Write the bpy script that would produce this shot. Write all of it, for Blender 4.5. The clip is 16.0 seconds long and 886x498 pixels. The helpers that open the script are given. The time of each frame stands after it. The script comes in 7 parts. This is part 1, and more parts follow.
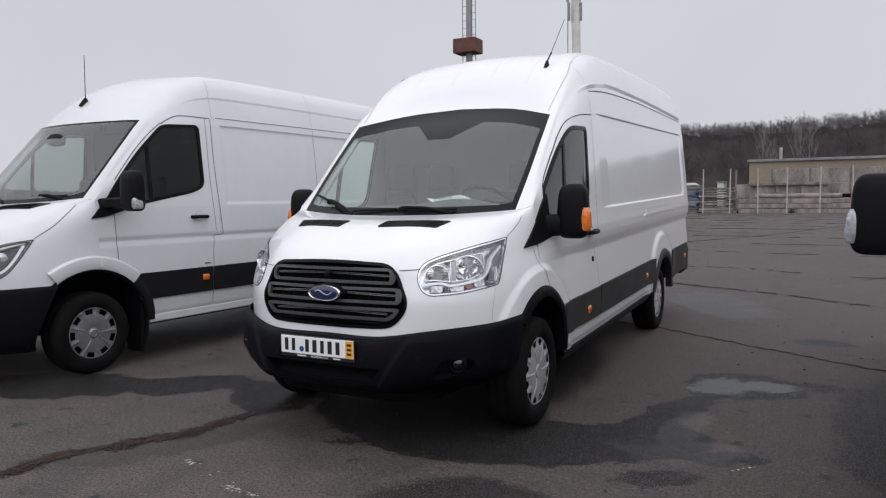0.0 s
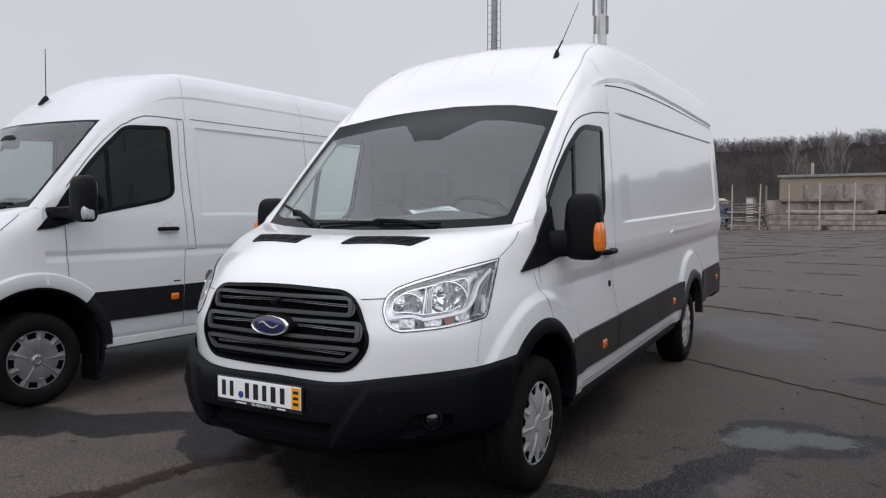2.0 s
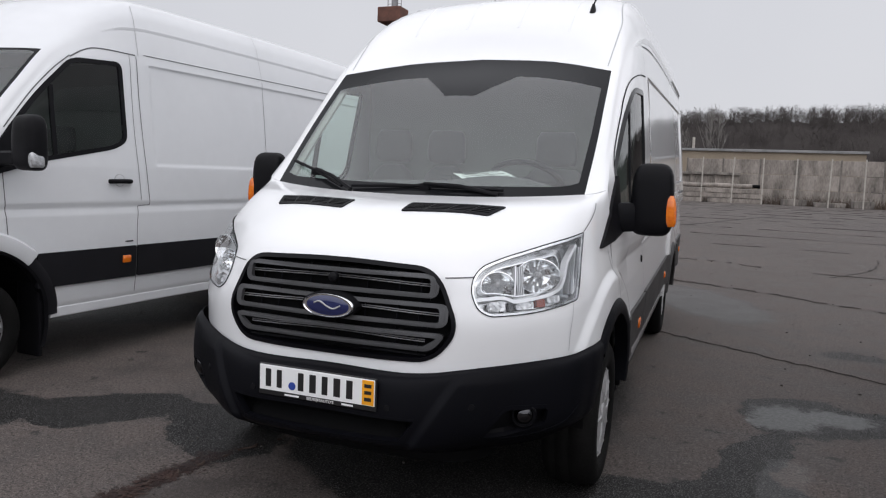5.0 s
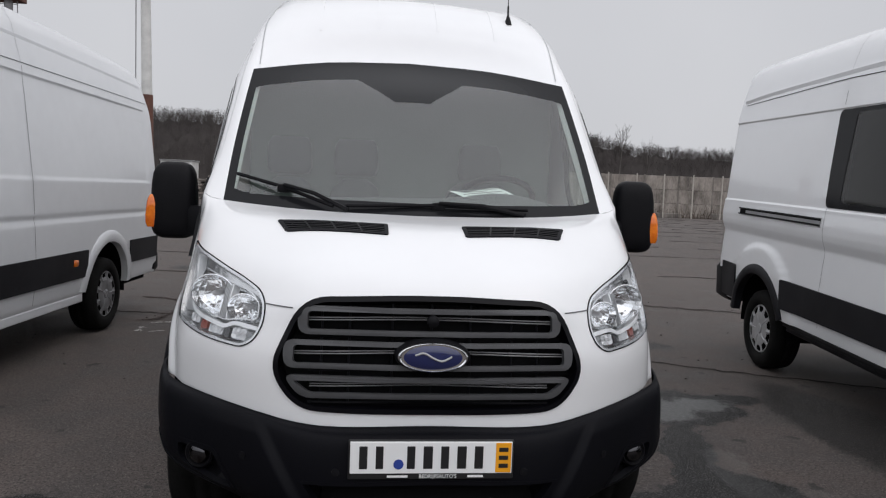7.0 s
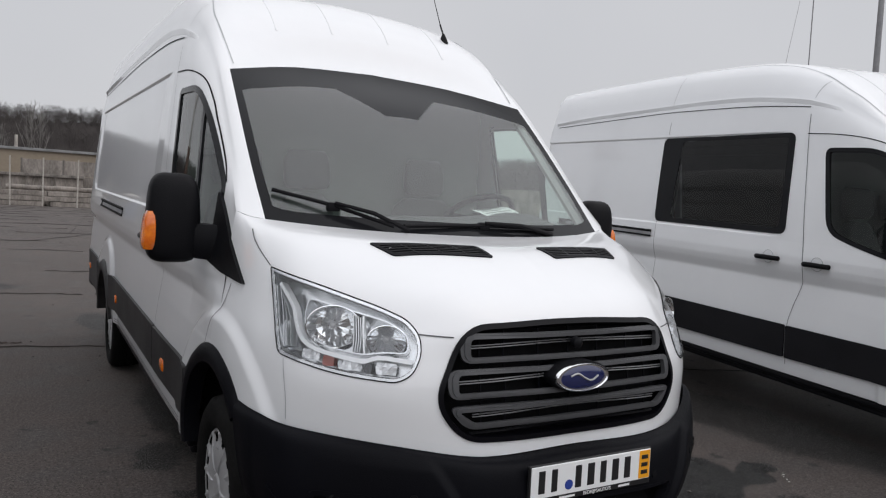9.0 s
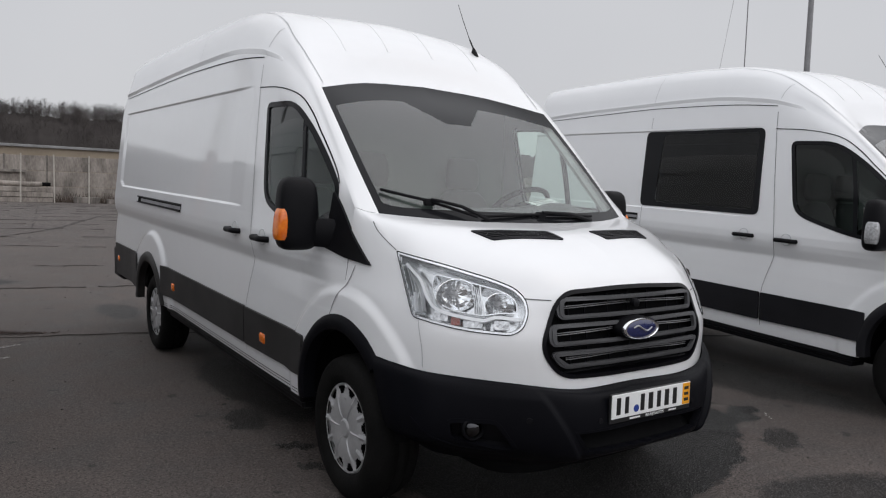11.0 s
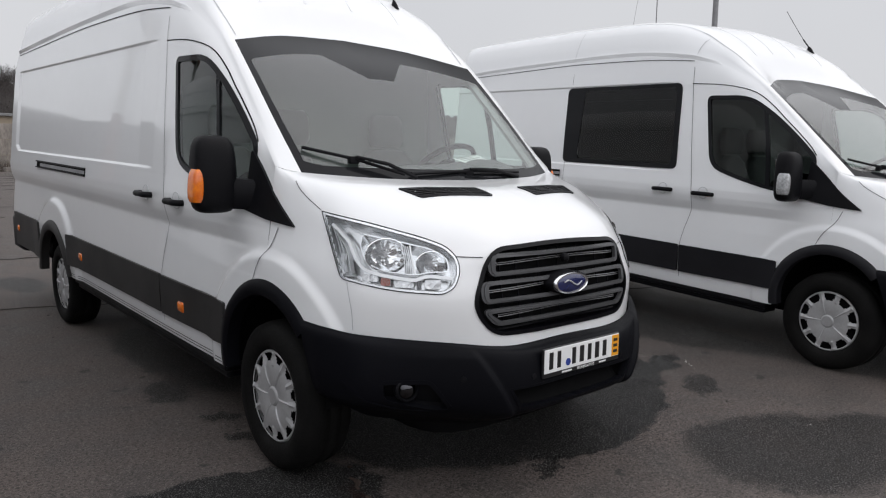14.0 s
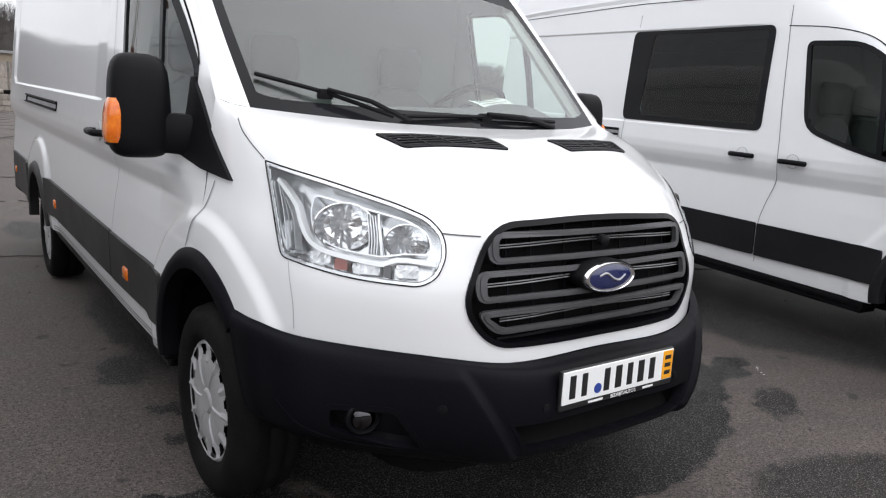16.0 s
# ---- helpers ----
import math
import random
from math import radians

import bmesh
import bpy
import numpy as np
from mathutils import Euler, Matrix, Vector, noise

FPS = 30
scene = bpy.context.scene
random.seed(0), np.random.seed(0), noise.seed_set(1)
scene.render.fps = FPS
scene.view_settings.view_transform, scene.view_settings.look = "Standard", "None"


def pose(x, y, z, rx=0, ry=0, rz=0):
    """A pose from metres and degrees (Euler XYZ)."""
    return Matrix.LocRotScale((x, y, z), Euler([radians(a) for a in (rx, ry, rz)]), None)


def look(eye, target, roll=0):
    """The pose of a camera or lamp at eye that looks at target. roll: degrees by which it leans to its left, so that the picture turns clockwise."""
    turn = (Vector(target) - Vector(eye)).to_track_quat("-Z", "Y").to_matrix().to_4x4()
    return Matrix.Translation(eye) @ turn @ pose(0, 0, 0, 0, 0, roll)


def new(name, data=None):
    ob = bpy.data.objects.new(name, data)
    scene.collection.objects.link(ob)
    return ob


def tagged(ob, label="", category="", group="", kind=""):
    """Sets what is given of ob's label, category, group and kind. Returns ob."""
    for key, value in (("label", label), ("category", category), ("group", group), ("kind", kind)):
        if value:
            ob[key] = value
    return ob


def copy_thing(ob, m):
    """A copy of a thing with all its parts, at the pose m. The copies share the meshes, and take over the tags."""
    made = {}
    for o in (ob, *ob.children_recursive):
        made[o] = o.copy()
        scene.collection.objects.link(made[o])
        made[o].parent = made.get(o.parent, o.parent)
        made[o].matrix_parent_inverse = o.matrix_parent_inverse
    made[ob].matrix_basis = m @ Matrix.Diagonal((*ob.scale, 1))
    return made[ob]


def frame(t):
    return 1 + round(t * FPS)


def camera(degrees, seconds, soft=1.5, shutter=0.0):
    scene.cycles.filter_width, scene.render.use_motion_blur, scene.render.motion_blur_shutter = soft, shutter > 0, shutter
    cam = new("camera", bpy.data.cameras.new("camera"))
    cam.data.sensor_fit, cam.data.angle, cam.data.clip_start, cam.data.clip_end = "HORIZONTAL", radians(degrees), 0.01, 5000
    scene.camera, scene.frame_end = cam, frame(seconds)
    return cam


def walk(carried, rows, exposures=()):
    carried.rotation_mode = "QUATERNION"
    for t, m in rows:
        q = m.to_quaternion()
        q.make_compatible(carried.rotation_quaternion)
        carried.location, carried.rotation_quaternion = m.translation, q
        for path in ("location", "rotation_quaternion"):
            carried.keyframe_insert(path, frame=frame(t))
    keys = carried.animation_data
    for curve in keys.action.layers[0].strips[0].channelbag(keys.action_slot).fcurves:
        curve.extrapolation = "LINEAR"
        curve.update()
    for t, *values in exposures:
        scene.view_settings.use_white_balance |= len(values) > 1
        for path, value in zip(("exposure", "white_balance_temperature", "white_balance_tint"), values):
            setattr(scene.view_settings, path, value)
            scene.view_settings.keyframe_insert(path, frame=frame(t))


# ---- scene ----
from mathutils.bvhtree import BVHTree

cam = camera(63.1, 16.0, soft=1.2)
PATH = [
    (0, (2.549, -3.284, 1.443), (1.619, -1.519, 1.306), -0.6),
    (0.5, (2.388, -2.997, 1.442), (1.445, -1.235, 1.384), 0.3),
    (1, (2.27, -2.689, 1.443), (1.391, -0.9, 1.279), 0.6),
    (1.5, (2.208, -2.514, 1.443), (1.388, -0.694, 1.318), -0.8),
    (2, (2.363, -2.437, 1.431), (1.373, -0.702, 1.332), -0.1),
    (2.5, (2.513, -2.38, 1.429), (1.458, -0.69, 1.252), -1.1),
    (3, (2.491, -2.384, 1.431), (1.476, -0.669, 1.258), 0.1),
    (3.2, (2.423, -2.396, 1.429), (1.445, -0.661, 1.249), 1.1),
    (5.5, (1.032, -2.404, 1.442), (0.559, -0.469, 1.259), 1.6),
    (5.7, (0.865, -2.345, 1.42), (0.487, -0.389, 1.245), 1.3),
    (6, (0.627, -2.249, 1.412), (0.201, -0.304, 1.225), 0.2),
    (6.5, (0.22, -2.207, 1.393), (0.207, -0.209, 1.297), 0.7),
    (7, (-0.248, -2.209, 1.442), (-0.017, -0.229, 1.286), 2.3),
    (7.5, (-0.616, -2.064, 1.461), (-0.233, -0.104, 1.362), 0.4),
    (8, (-0.998, -2.014, 1.463), (-0.27, -0.158, 1.305), -0.3),
    (8.5, (-1.334, -1.883, 1.431), (-0.495, -0.072, 1.307), 0.9),
    (9, (-1.635, -1.743, 1.448), (-0.622, -0.023, 1.337), 3.0),
    (9.5, (-2.004, -1.672, 1.46), (-0.842, -0.053, 1.291), 2.2),
    (10, (-2.267, -1.746, 1.462), (-1.149, -0.101, 1.248), 1.5),
    (10.2, (-2.319, -1.82, 1.464), (-1.185, -0.183, 1.274), 2.0),
    (12.3, (-2.716, -2.083, 1.459), (-1.58, -0.442, 1.329), 1.8),
    (12.5, (-2.716, -2.077, 1.465), (-1.572, -0.442, 1.326), 1.8),
    (13, (-2.691, -2.067, 1.462), (-1.462, -0.495, 1.325), 2.0),
    (13.5, (-2.647, -2.047, 1.448), (-1.295, -0.583, 1.276), 2.1),
    (14, (-2.49, -1.936, 1.44), (-1.19, -0.436, 1.195), 0.9),
    (14.5, (-2.288, -1.779, 1.429), (-1.074, -0.214, 1.15), 0.9),
    (15, (-2.101, -1.531, 1.399), (-0.828, -0.018, 1.098), -0.8),
    (15.5, (-1.862, -1.398, 1.355), (-0.663, 0.151, 0.95), 3.1),
    (16, (-1.743, -1.409, 1.378), (-0.578, 0.176, 1.017), 3.1),
]
walk(cam, [(t, look(eye, target, roll)) for t, eye, target, roll in PATH],
     ((0, 0.0, 6340, 12.5), (3, 0.0, 6340, 12.5), (5.5, 0.09, 6440, 11.2), (6.2, 0.02, 6450, 11), (7.5, -0.10, 6470, 10.6), (9, -0.09, 6480, 10.4), (13, -0.06, 6500, 10), (14, 0.06, 6500, 10), (15, 0.42, 6500, 10), (16, 0.6, 6500, 10)))

# ---- world and light ----
world = bpy.data.worlds.new("overcast")
scene.world = world
world.use_nodes = True
wn = world.node_tree
bg = wn.nodes["Background"]
sky = wn.nodes.new("ShaderNodeTexSky")
sky.sky_type = "NISHITA"
sky.sun_disc = False
sky.sun_elevation, sky.sun_rotation = radians(58), radians(135)
sky.air_density, sky.dust_density, sky.ozone_density = 1.0, 6.0, 1.0
coord = wn.nodes.new("ShaderNodeTexCoord")
cloud = wn.nodes.new("ShaderNodeTexNoise")
cloud.inputs["Scale"].default_value = 1.4
cloud.inputs["Detail"].default_value = 4.0
cramp = wn.nodes.new("ShaderNodeValToRGB")
cramp.color_ramp.elements[0].position, cramp.color_ramp.elements[1].position = 0.25, 0.8
cramp.color_ramp.elements[0].color = (5.6, 5.7, 6.0, 1)
cramp.color_ramp.elements[1].color = (6.7, 6.75, 6.95, 1)
wmix = wn.nodes.new("ShaderNodeMix")
wmix.data_type = "RGBA"
wmix.inputs[0].default_value = 0.93
wn.links.new(coord.outputs["Generated"], cloud.inputs["Vector"])
wn.links.new(cloud.outputs["Fac"], cramp.inputs["Fac"])
wn.links.new(sky.outputs["Color"], wmix.inputs[6])
wn.links.new(cramp.outputs["Color"], wmix.inputs[7])
# an overcast sky is brightest overhead, towards the hidden sun
parts = wn.nodes.new("ShaderNodeVectorMath")
parts.operation = "DOT_PRODUCT"
parts.inputs[1].default_value = (0.08, -0.40, 0.91)
rise = wn.nodes.new("ShaderNodeMapRange")
rise.interpolation_type = "SMOOTHSTEP"
rise.inputs["From Min"].default_value, rise.inputs["From Max"].default_value = 0.15, 1.0
rise.inputs["To Min"].default_value, rise.inputs["To Max"].default_value = 1.0, 2.1
scale = wn.nodes.new("ShaderNodeVectorMath")
scale.operation = "SCALE"
wn.links.new(coord.outputs["Generated"], parts.inputs[0])
wn.links.new(parts.outputs["Value"], rise.inputs["Value"])
wn.links.new(wmix.outputs[2], scale.inputs[0])
wn.links.new(rise.outputs[0], scale.inputs["Scale"])
wn.links.new(scale.outputs[0], bg.inputs["Color"])
bg.inputs["Strength"].default_value = 0.107

sun_data = bpy.data.lights.new("sun", "SUN")
sun_data.energy, sun_data.angle, sun_data.color = 0.5, radians(175), (1.0, 0.98, 0.95)
sun = new("sun", sun_data)
sun.matrix_world = look((0, 0, 30), (-3, 14, 0))


# ---- materials ----
def material(name, base, rough=0.5, metal=0.0, coat=0.0, spec=0.5):
    m = bpy.data.materials.new(name)
    m.use_nodes = True
    b = m.node_tree.nodes["Principled BSDF"]
    b.inputs["Base Color"].default_value = (*base, 1)
    b.inputs["Roughness"].default_value = rough
    b.inputs["Metallic"].default_value = metal
    b.inputs["Coat Weight"].default_value = coat
    b.inputs["Coat Roughness"].default_value = 0.03
    b.inputs["Specular IOR Level"].default_value = spec
    return m


def vary(m, dark, light, scale=3.0, fine=40.0, bump=0.0, rough=None, bump_scale=None, space="Object", apart=False):
    """Two scales of variation in colour, roughness and relief."""
    t = m.node_tree
    b = t.nodes["Principled BSDF"]
    tc = t.nodes.new("ShaderNodeTexCoord")
    n1, n2 = t.nodes.new("ShaderNodeTexNoise"), t.nodes.new("ShaderNodeTexNoise")
    n1.inputs["Scale"].default_value, n2.inputs["Scale"].default_value = scale, fine
    n1.inputs["Detail"].default_value, n2.inputs["Detail"].default_value = 6, 5
    add = t.nodes.new("ShaderNodeMath")
    add.operation = "MULTIPLY_ADD"
    add.inputs[1].default_value = 0.45
    ramp = t.nodes.new("ShaderNodeValToRGB")
    ramp.color_ramp.elements[0].position, ramp.color_ramp.elements[1].position = 0.45, 0.95
    ramp.color_ramp.elements[0].color, ramp.color_ramp.elements[1].color = (*dark, 1), (*light, 1)
    where = tc.outputs[space]
    if apart:
        # every piece takes its own stretch of the pattern, drawn out downwards as rain stains
        info, far, put, pull = (t.nodes.new("ShaderNodeObjectInfo"), t.nodes.new("ShaderNodeMath"), t.nodes.new("ShaderNodeVectorMath"), t.nodes.new("ShaderNodeVectorMath"))
        far.operation, far.inputs[1].default_value = "MULTIPLY", 60.0
        put.operation, pull.operation = "ADD", "MULTIPLY"
        pull.inputs[1].default_value = (1.6, 1.6, 0.55)
        t.links.new(info.outputs["Random"], far.inputs[0])
        t.links.new(tc.outputs[space], pull.inputs[0])
        t.links.new(pull.outputs[0], put.inputs[0])
        t.links.new(far.outputs[0], put.inputs[1])
        where = put.outputs[0]
    for n in (n1, n2):
        t.links.new(where, n.inputs["Vector"])
    t.links.new(n2.outputs["Fac"], add.inputs[0])
    t.links.new(n1.outputs["Fac"], add.inputs[2])
    t.links.new(add.outputs[0], ramp.inputs["Fac"])
    t.links.new(ramp.outputs["Color"], b.inputs["Base Color"])
    if rough:
        mr = t.nodes.new("ShaderNodeMapRange")
        mr.inputs["From Min"].default_value, mr.inputs["From Max"].default_value = 0.4, 1.0
        mr.inputs["To Min"].default_value, mr.inputs["To Max"].default_value = rough
        t.links.new(add.outputs[0], mr.inputs["Value"])
        t.links.new(mr.outputs[0], b.inputs["Roughness"])
    if bump:
        bp = t.nodes.new("ShaderNodeBump")
        bp.inputs["Strength"].default_value = bump
        bp.inputs["Distance"].default_value = 0.01
        src = n2
        if bump_scale:
            src = t.nodes.new("ShaderNodeTexNoise")
            src.inputs["Scale"].default_value = bump_scale
            src.inputs["Detail"].default_value = 4
            t.links.new(tc.outputs[space], src.inputs["Vector"])
        t.links.new(src.outputs["Fac"], bp.inputs["Height"])
        t.links.new(bp.outputs["Normal"], b.inputs["Normal"])
    return m


def glass(name, tint, gloss=0.07, rough=0.012):
    """Thin vehicle glass: see-through by a tint, with a mirror gloss that grows with the angle."""
    m = bpy.data.materials.new(name)
    m.use_nodes = True
    t = m.node_tree
    t.nodes.remove(t.nodes["Principled BSDF"])
    out = t.nodes["Material Output"]
    tr, gl, mx, lw = (t.nodes.new("ShaderNodeBsdfTransparent"), t.nodes.new("ShaderNodeBsdfGlossy"),
                      t.nodes.new("ShaderNodeMixShader"), t.nodes.new("ShaderNodeLayerWeight"))
    lw.inputs["Blend"].default_value = 0.5
    pw, ma = t.nodes.new("ShaderNodeMath"), t.nodes.new("ShaderNodeMath")
    pw.operation, ma.operation = "POWER", "MULTIPLY_ADD"
    pw.inputs[1].default_value = 4.0
    ma.inputs[1].default_value, ma.inputs[2].default_value = 1 - gloss, gloss
    tr.inputs["Color"].default_value = (*tint, 1)
    gl.inputs["Roughness"].default_value = rough
    t.links.new(lw.outputs["Facing"], pw.inputs[0])
    t.links.new(pw.outputs[0], ma.inputs[0])
    t.links.new(ma.outputs[0], mx.inputs[0])
    t.links.new(tr.outputs[0], mx.inputs[1])
    t.links.new(gl.outputs[0], mx.inputs[2])
    t.links.new(mx.outputs[0], out.inputs["Surface"])
    return m


WHITE = vary(material("white_paint", (0.8, 0.8, 0.8), 0.28, coat=1.0), (0.775, 0.783, 0.795), (0.80, 0.808, 0.82), 0.8, 9, rough=(0.44, 0.38))
WHITE_C = vary(material("white_paint_neighbour", (0.8, 0.8, 0.8), 0.28, coat=1.0), (0.765, 0.775, 0.79), (0.79, 0.80, 0.815), 0.7, 8, rough=(0.44, 0.38))
WHITE_S = vary(material("white_paint_dull", (0.65, 0.66, 0.68), 0.28, coat=0.8), (0.62, 0.632, 0.65), (0.67, 0.682, 0.70), 0.7, 8, rough=(0.46, 0.4))
GREY_PLASTIC = vary(material("grey_plastic", (0.012, 0.012, 0.014), 0.5, spec=0.075), (0.0026, 0.0027, 0.0040), (0.0052, 0.0054, 0.0076), 2.0, 220, bump=0.12, rough=(0.55, 0.4))
CLADDING = vary(material("anthracite_cladding", (0.04, 0.04, 0.04), 0.5, spec=0.3), (0.021, 0.020, 0.020), (0.034, 0.0325, 0.0325), 2.0, 180, bump=0.08, rough=(0.6, 0.45))
BLACK_PLASTIC = vary(material("black_plastic", (0.01, 0.01, 0.012), 0.45, spec=0.11), (0.004, 0.004, 0.005), (0.0075, 0.0075, 0.0092), 3, 200, bump=0.1, rough=(0.55, 0.38))
GAP = material("panel_seam", (0.10, 0.10, 0.105), 0.8)
# duller copy of the black plastic, with the delivery bumper's shade put in
SHADED_PLASTIC = vary(material("shaded_black_plastic", (0.006, 0.006, 0.008), 0.6, spec=0.05), (0.004, 0.004, 0.005), (0.007, 0.007, 0.0085), 3, 200, bump=0.1)
DARK = material("dark_gap", (0.004, 0.004, 0.0045), 0.9, spec=0.1)
FRIT = material("black_frit", (0.012, 0.0125, 0.014), 0.1, spec=0.1)
RUBBER = vary(material("tyre_rubber", (0.012, 0.012, 0.012), 0.8, spec=0.12), (0.004, 0.004, 0.004), (0.009, 0.0087, 0.0084), 6, 90, bump=0.2, rough=(0.9, 0.7))
SILVER = vary(material("silver_paint", (0.5, 0.5, 0.51), 0.35, 0.25), (0.34, 0.34, 0.345), (0.46, 0.46, 0.468), 6, 60, rough=(0.45, 0.3))
DULL_SILVER = vary(material("dull_silver", (0.3, 0.3, 0.31), 0.4, 0.3), (0.15, 0.15, 0.155), (0.22, 0.22, 0.228), 6, 60, rough=(0.5, 0.35))
GRILLE_GREY = vary(material("grille_grey", (0.09, 0.09, 0.095), 0.4, 0.3), (0.062, 0.063, 0.067), (0.082, 0.083, 0.088), 8, 80, rough=(0.5, 0.4))
CHROME = material("chrome", (0.75, 0.76, 0.78), 0.12, 1.0)
AMBER = vary(material("amber_lens", (0.8, 0.18, 0.008), 0.2, coat=0.6), (0.62, 0.10, 0.004), (0.84, 0.22, 0.010), 30, 90)
GLASS = glass("clear_glass", (0.86, 0.94, 0.90), 0.115, 0.24)
TINTED = glass("tinted_glass", (0.68, 0.79, 0.74), 0.05)
TINTED_LIGHT = glass("side_glass", (0.30, 0.34, 0.325), 0.03)
LENS = glass("lamp_lens", (0.94, 0.95, 0.96), 0.05)


# ---- mesh helpers ----
def link_mesh(name, verts, faces, mat, parent=None, smooth=True, mats=None, index=None, label=""):
    me = bpy.data.meshes.new(name)
    me.from_pydata([tuple(v) for v in verts], [], faces)
    for mt in (mats or [mat]):
        me.materials.append(mt)
    if index:
        me.polygons.foreach_set("material_index", index)
    me.update()
    if smooth:
        me.polygons.foreach_set("use_smooth", [True] * len(me.polygons))
    ob = new(name, me)
    if parent:
        ob.parent = parent
    if label:
        ob["label"] = label
    return ob


def part(name, bm, mat, parent=None, label="", smooth=False, mats=None):
    """Links a bmesh as one mesh object under a thing or a part."""
    me = bpy.data.meshes.new(name)
    bmesh.ops.recalc_face_normals(bm, faces=bm.faces)
    bm.to_mesh(me)
    bm.free()
    for mt in (mats or [mat]):
        me.materials.append(mt)
    if smooth:
        me.polygons.foreach_set("use_smooth", [True] * len(me.polygons))
        me.set_sharp_from_angle(angle=radians(38))
    ob = new(name, me)
    if parent:
        ob.parent = parent
    if label:
        ob["label"] = label
    return ob


def box(bm, x0, x1, y0, y1, z0, z1, bevel=0.0):
    r = bmesh.ops.create_cube(bm, size=1.0)["verts"]
    bmesh.ops.scale(bm, vec=(x1 - x0, y1 - y0, z1 - z0), verts=r)
    bmesh.ops.translate(bm, vec=((x0 + x1) / 2, (y0 + y1) / 2, (z0 + z1) / 2), verts=r)
    if bevel:
        es = list({e for v in r for e in v.link_edges})
        bmesh.ops.bevel(bm, geom=es, offset=bevel, segments=2, affect="EDGES", profile=0.5)
    return bm


def spline(pts, n, closed=False):
    """n points of a Catmull-Rom curve through pts."""
    p = np.array(pts, float)
    if closed:
        p = np.vstack([p[-1], p, p[0], p[1]])
    else:
        p = np.vstack([2 * p[0] - p[1], p, 2 * p[-1] - p[-2]])
    segs = len(p) - 3
    out = []
    for u in np.linspace(0, segs, n, endpoint=not closed):
        i = min(int(u), segs - 1)
        f = u - i
        a, b, c, d = p[i:i + 4]
        out.append(0.5 * (2 * b + (c - a) * f + (2 * a - 5 * b + 4 * c - d) * f * f + (3 * b - 3 * c + d - a) * f ** 3))
    return np.array(out)


def loft(ribs, nu, nv):
    """A grid through ribs: nu samples along each rib, nv across them."""
    a = [spline(r, nu) for r in ribs]
    return np.array([spline([r[i] for r in a], nv) for i in range(nu)]).transpose(1, 0, 2)


def grid_faces(nr, nc, base=0, keep=None):
    out = []
    for i in range(nr - 1):
        for j in range(nc - 1):
            if keep is None or keep(i, j):
                q = base + i * nc + j
                out.append((q, q + 1, q + nc + 1, q + nc))
    return out


def tube(bm, pts, r, sides=6, r_end=None):
    """A round bar along points."""
    pts = [Vector(p) for p in pts]
    rings = []
    for i, p in enumerate(pts):
        d = (pts[min(i + 1, len(pts) - 1)] - pts[max(i - 1, 0)]).normalized()
        s = d.cross(Vector((0, 0, 1)) if abs(d.z) < 0.95 else Vector((1, 0, 0))).normalized()
        u = s.cross(d)
        rr = r if r_end is None else r + (r_end - r) * i / (len(pts) - 1)
        rings.append([bm.verts.new(p + rr * (s * math.cos(a) + u * math.sin(a)))
                      for a in (2 * math.pi * k / sides for k in range(sides))])
    for a, b in zip(rings, rings[1:]):
        for k in range(sides):
            bm.faces.new((a[k], a[(k + 1) % sides], b[(k + 1) % sides], b[k]))
    bm.faces.new(rings[0][::-1])
    bm.faces.new(rings[-1])
    return bm


# ---- van body: a skin of lofted sections, both sides alike ----
def pressed(y, z, y0, y1, z0, z1, r=0.022):
    """1 inside a panel pressed into the side, falling to 0 over its edge."""
    d = min(y - y0, y1 - y, z - z0, z1 - z)
    return float(np.clip(d / r + 0.5, 0, 1))


def side_width(y, z):
    """Half width of the long van's side at a length and a height."""
    w = np.interp(z, (0.33, 0.42, 0.52, 0.72, 0.90, 1.025, 1.095, 1.14, 1.20, 1.30, 1.60, 2.05, 2.30, 2.44),
                  (0.988, 0.998, 1.004, 1.010, 0.996, 0.984, 1.009, 1.017, 1.018, 1.006, 0.980, 0.932, 0.895, 0.85))
    # the belt's hollow fades out towards the wing
    even = np.interp(z, (0.33, 0.42, 0.52, 0.72, 0.90, 1.14, 1.20, 1.30), (0.988, 0.998, 1.004, 1.010, 0.998, 1.017, 1.018, 1.006))
    if z < 1.3:
        w = even + (w - even) * float(np.clip((y - 1.12) / 0.4, 0, 1))
    pinch = np.interp(z, (0.5, 0.76, 0.89, 1.0, 1.12, 1.225, 1.4, 2.2), (0.02, 0.023, 0.017, 0.031, 0.058, 0.070, 0.078, 0.085)) * max(0.0, (2.2 - y) / 1.17) ** 2
    # the load side is pressed in, with its lower rear corner cut off
    cut = (z - 1.325) * 0.9 + (6.02 - y) * 0.42
    deep = min(pressed(y, z, 2.0, 6.14, 1.33, 2.07, 0.012), float(np.clip(cut / 0.012 + 0.5, 0, 1)))
    return w - pinch - 0.012 * deep * float(np.clip((y - 2.38) / 0.28, 0, 1))


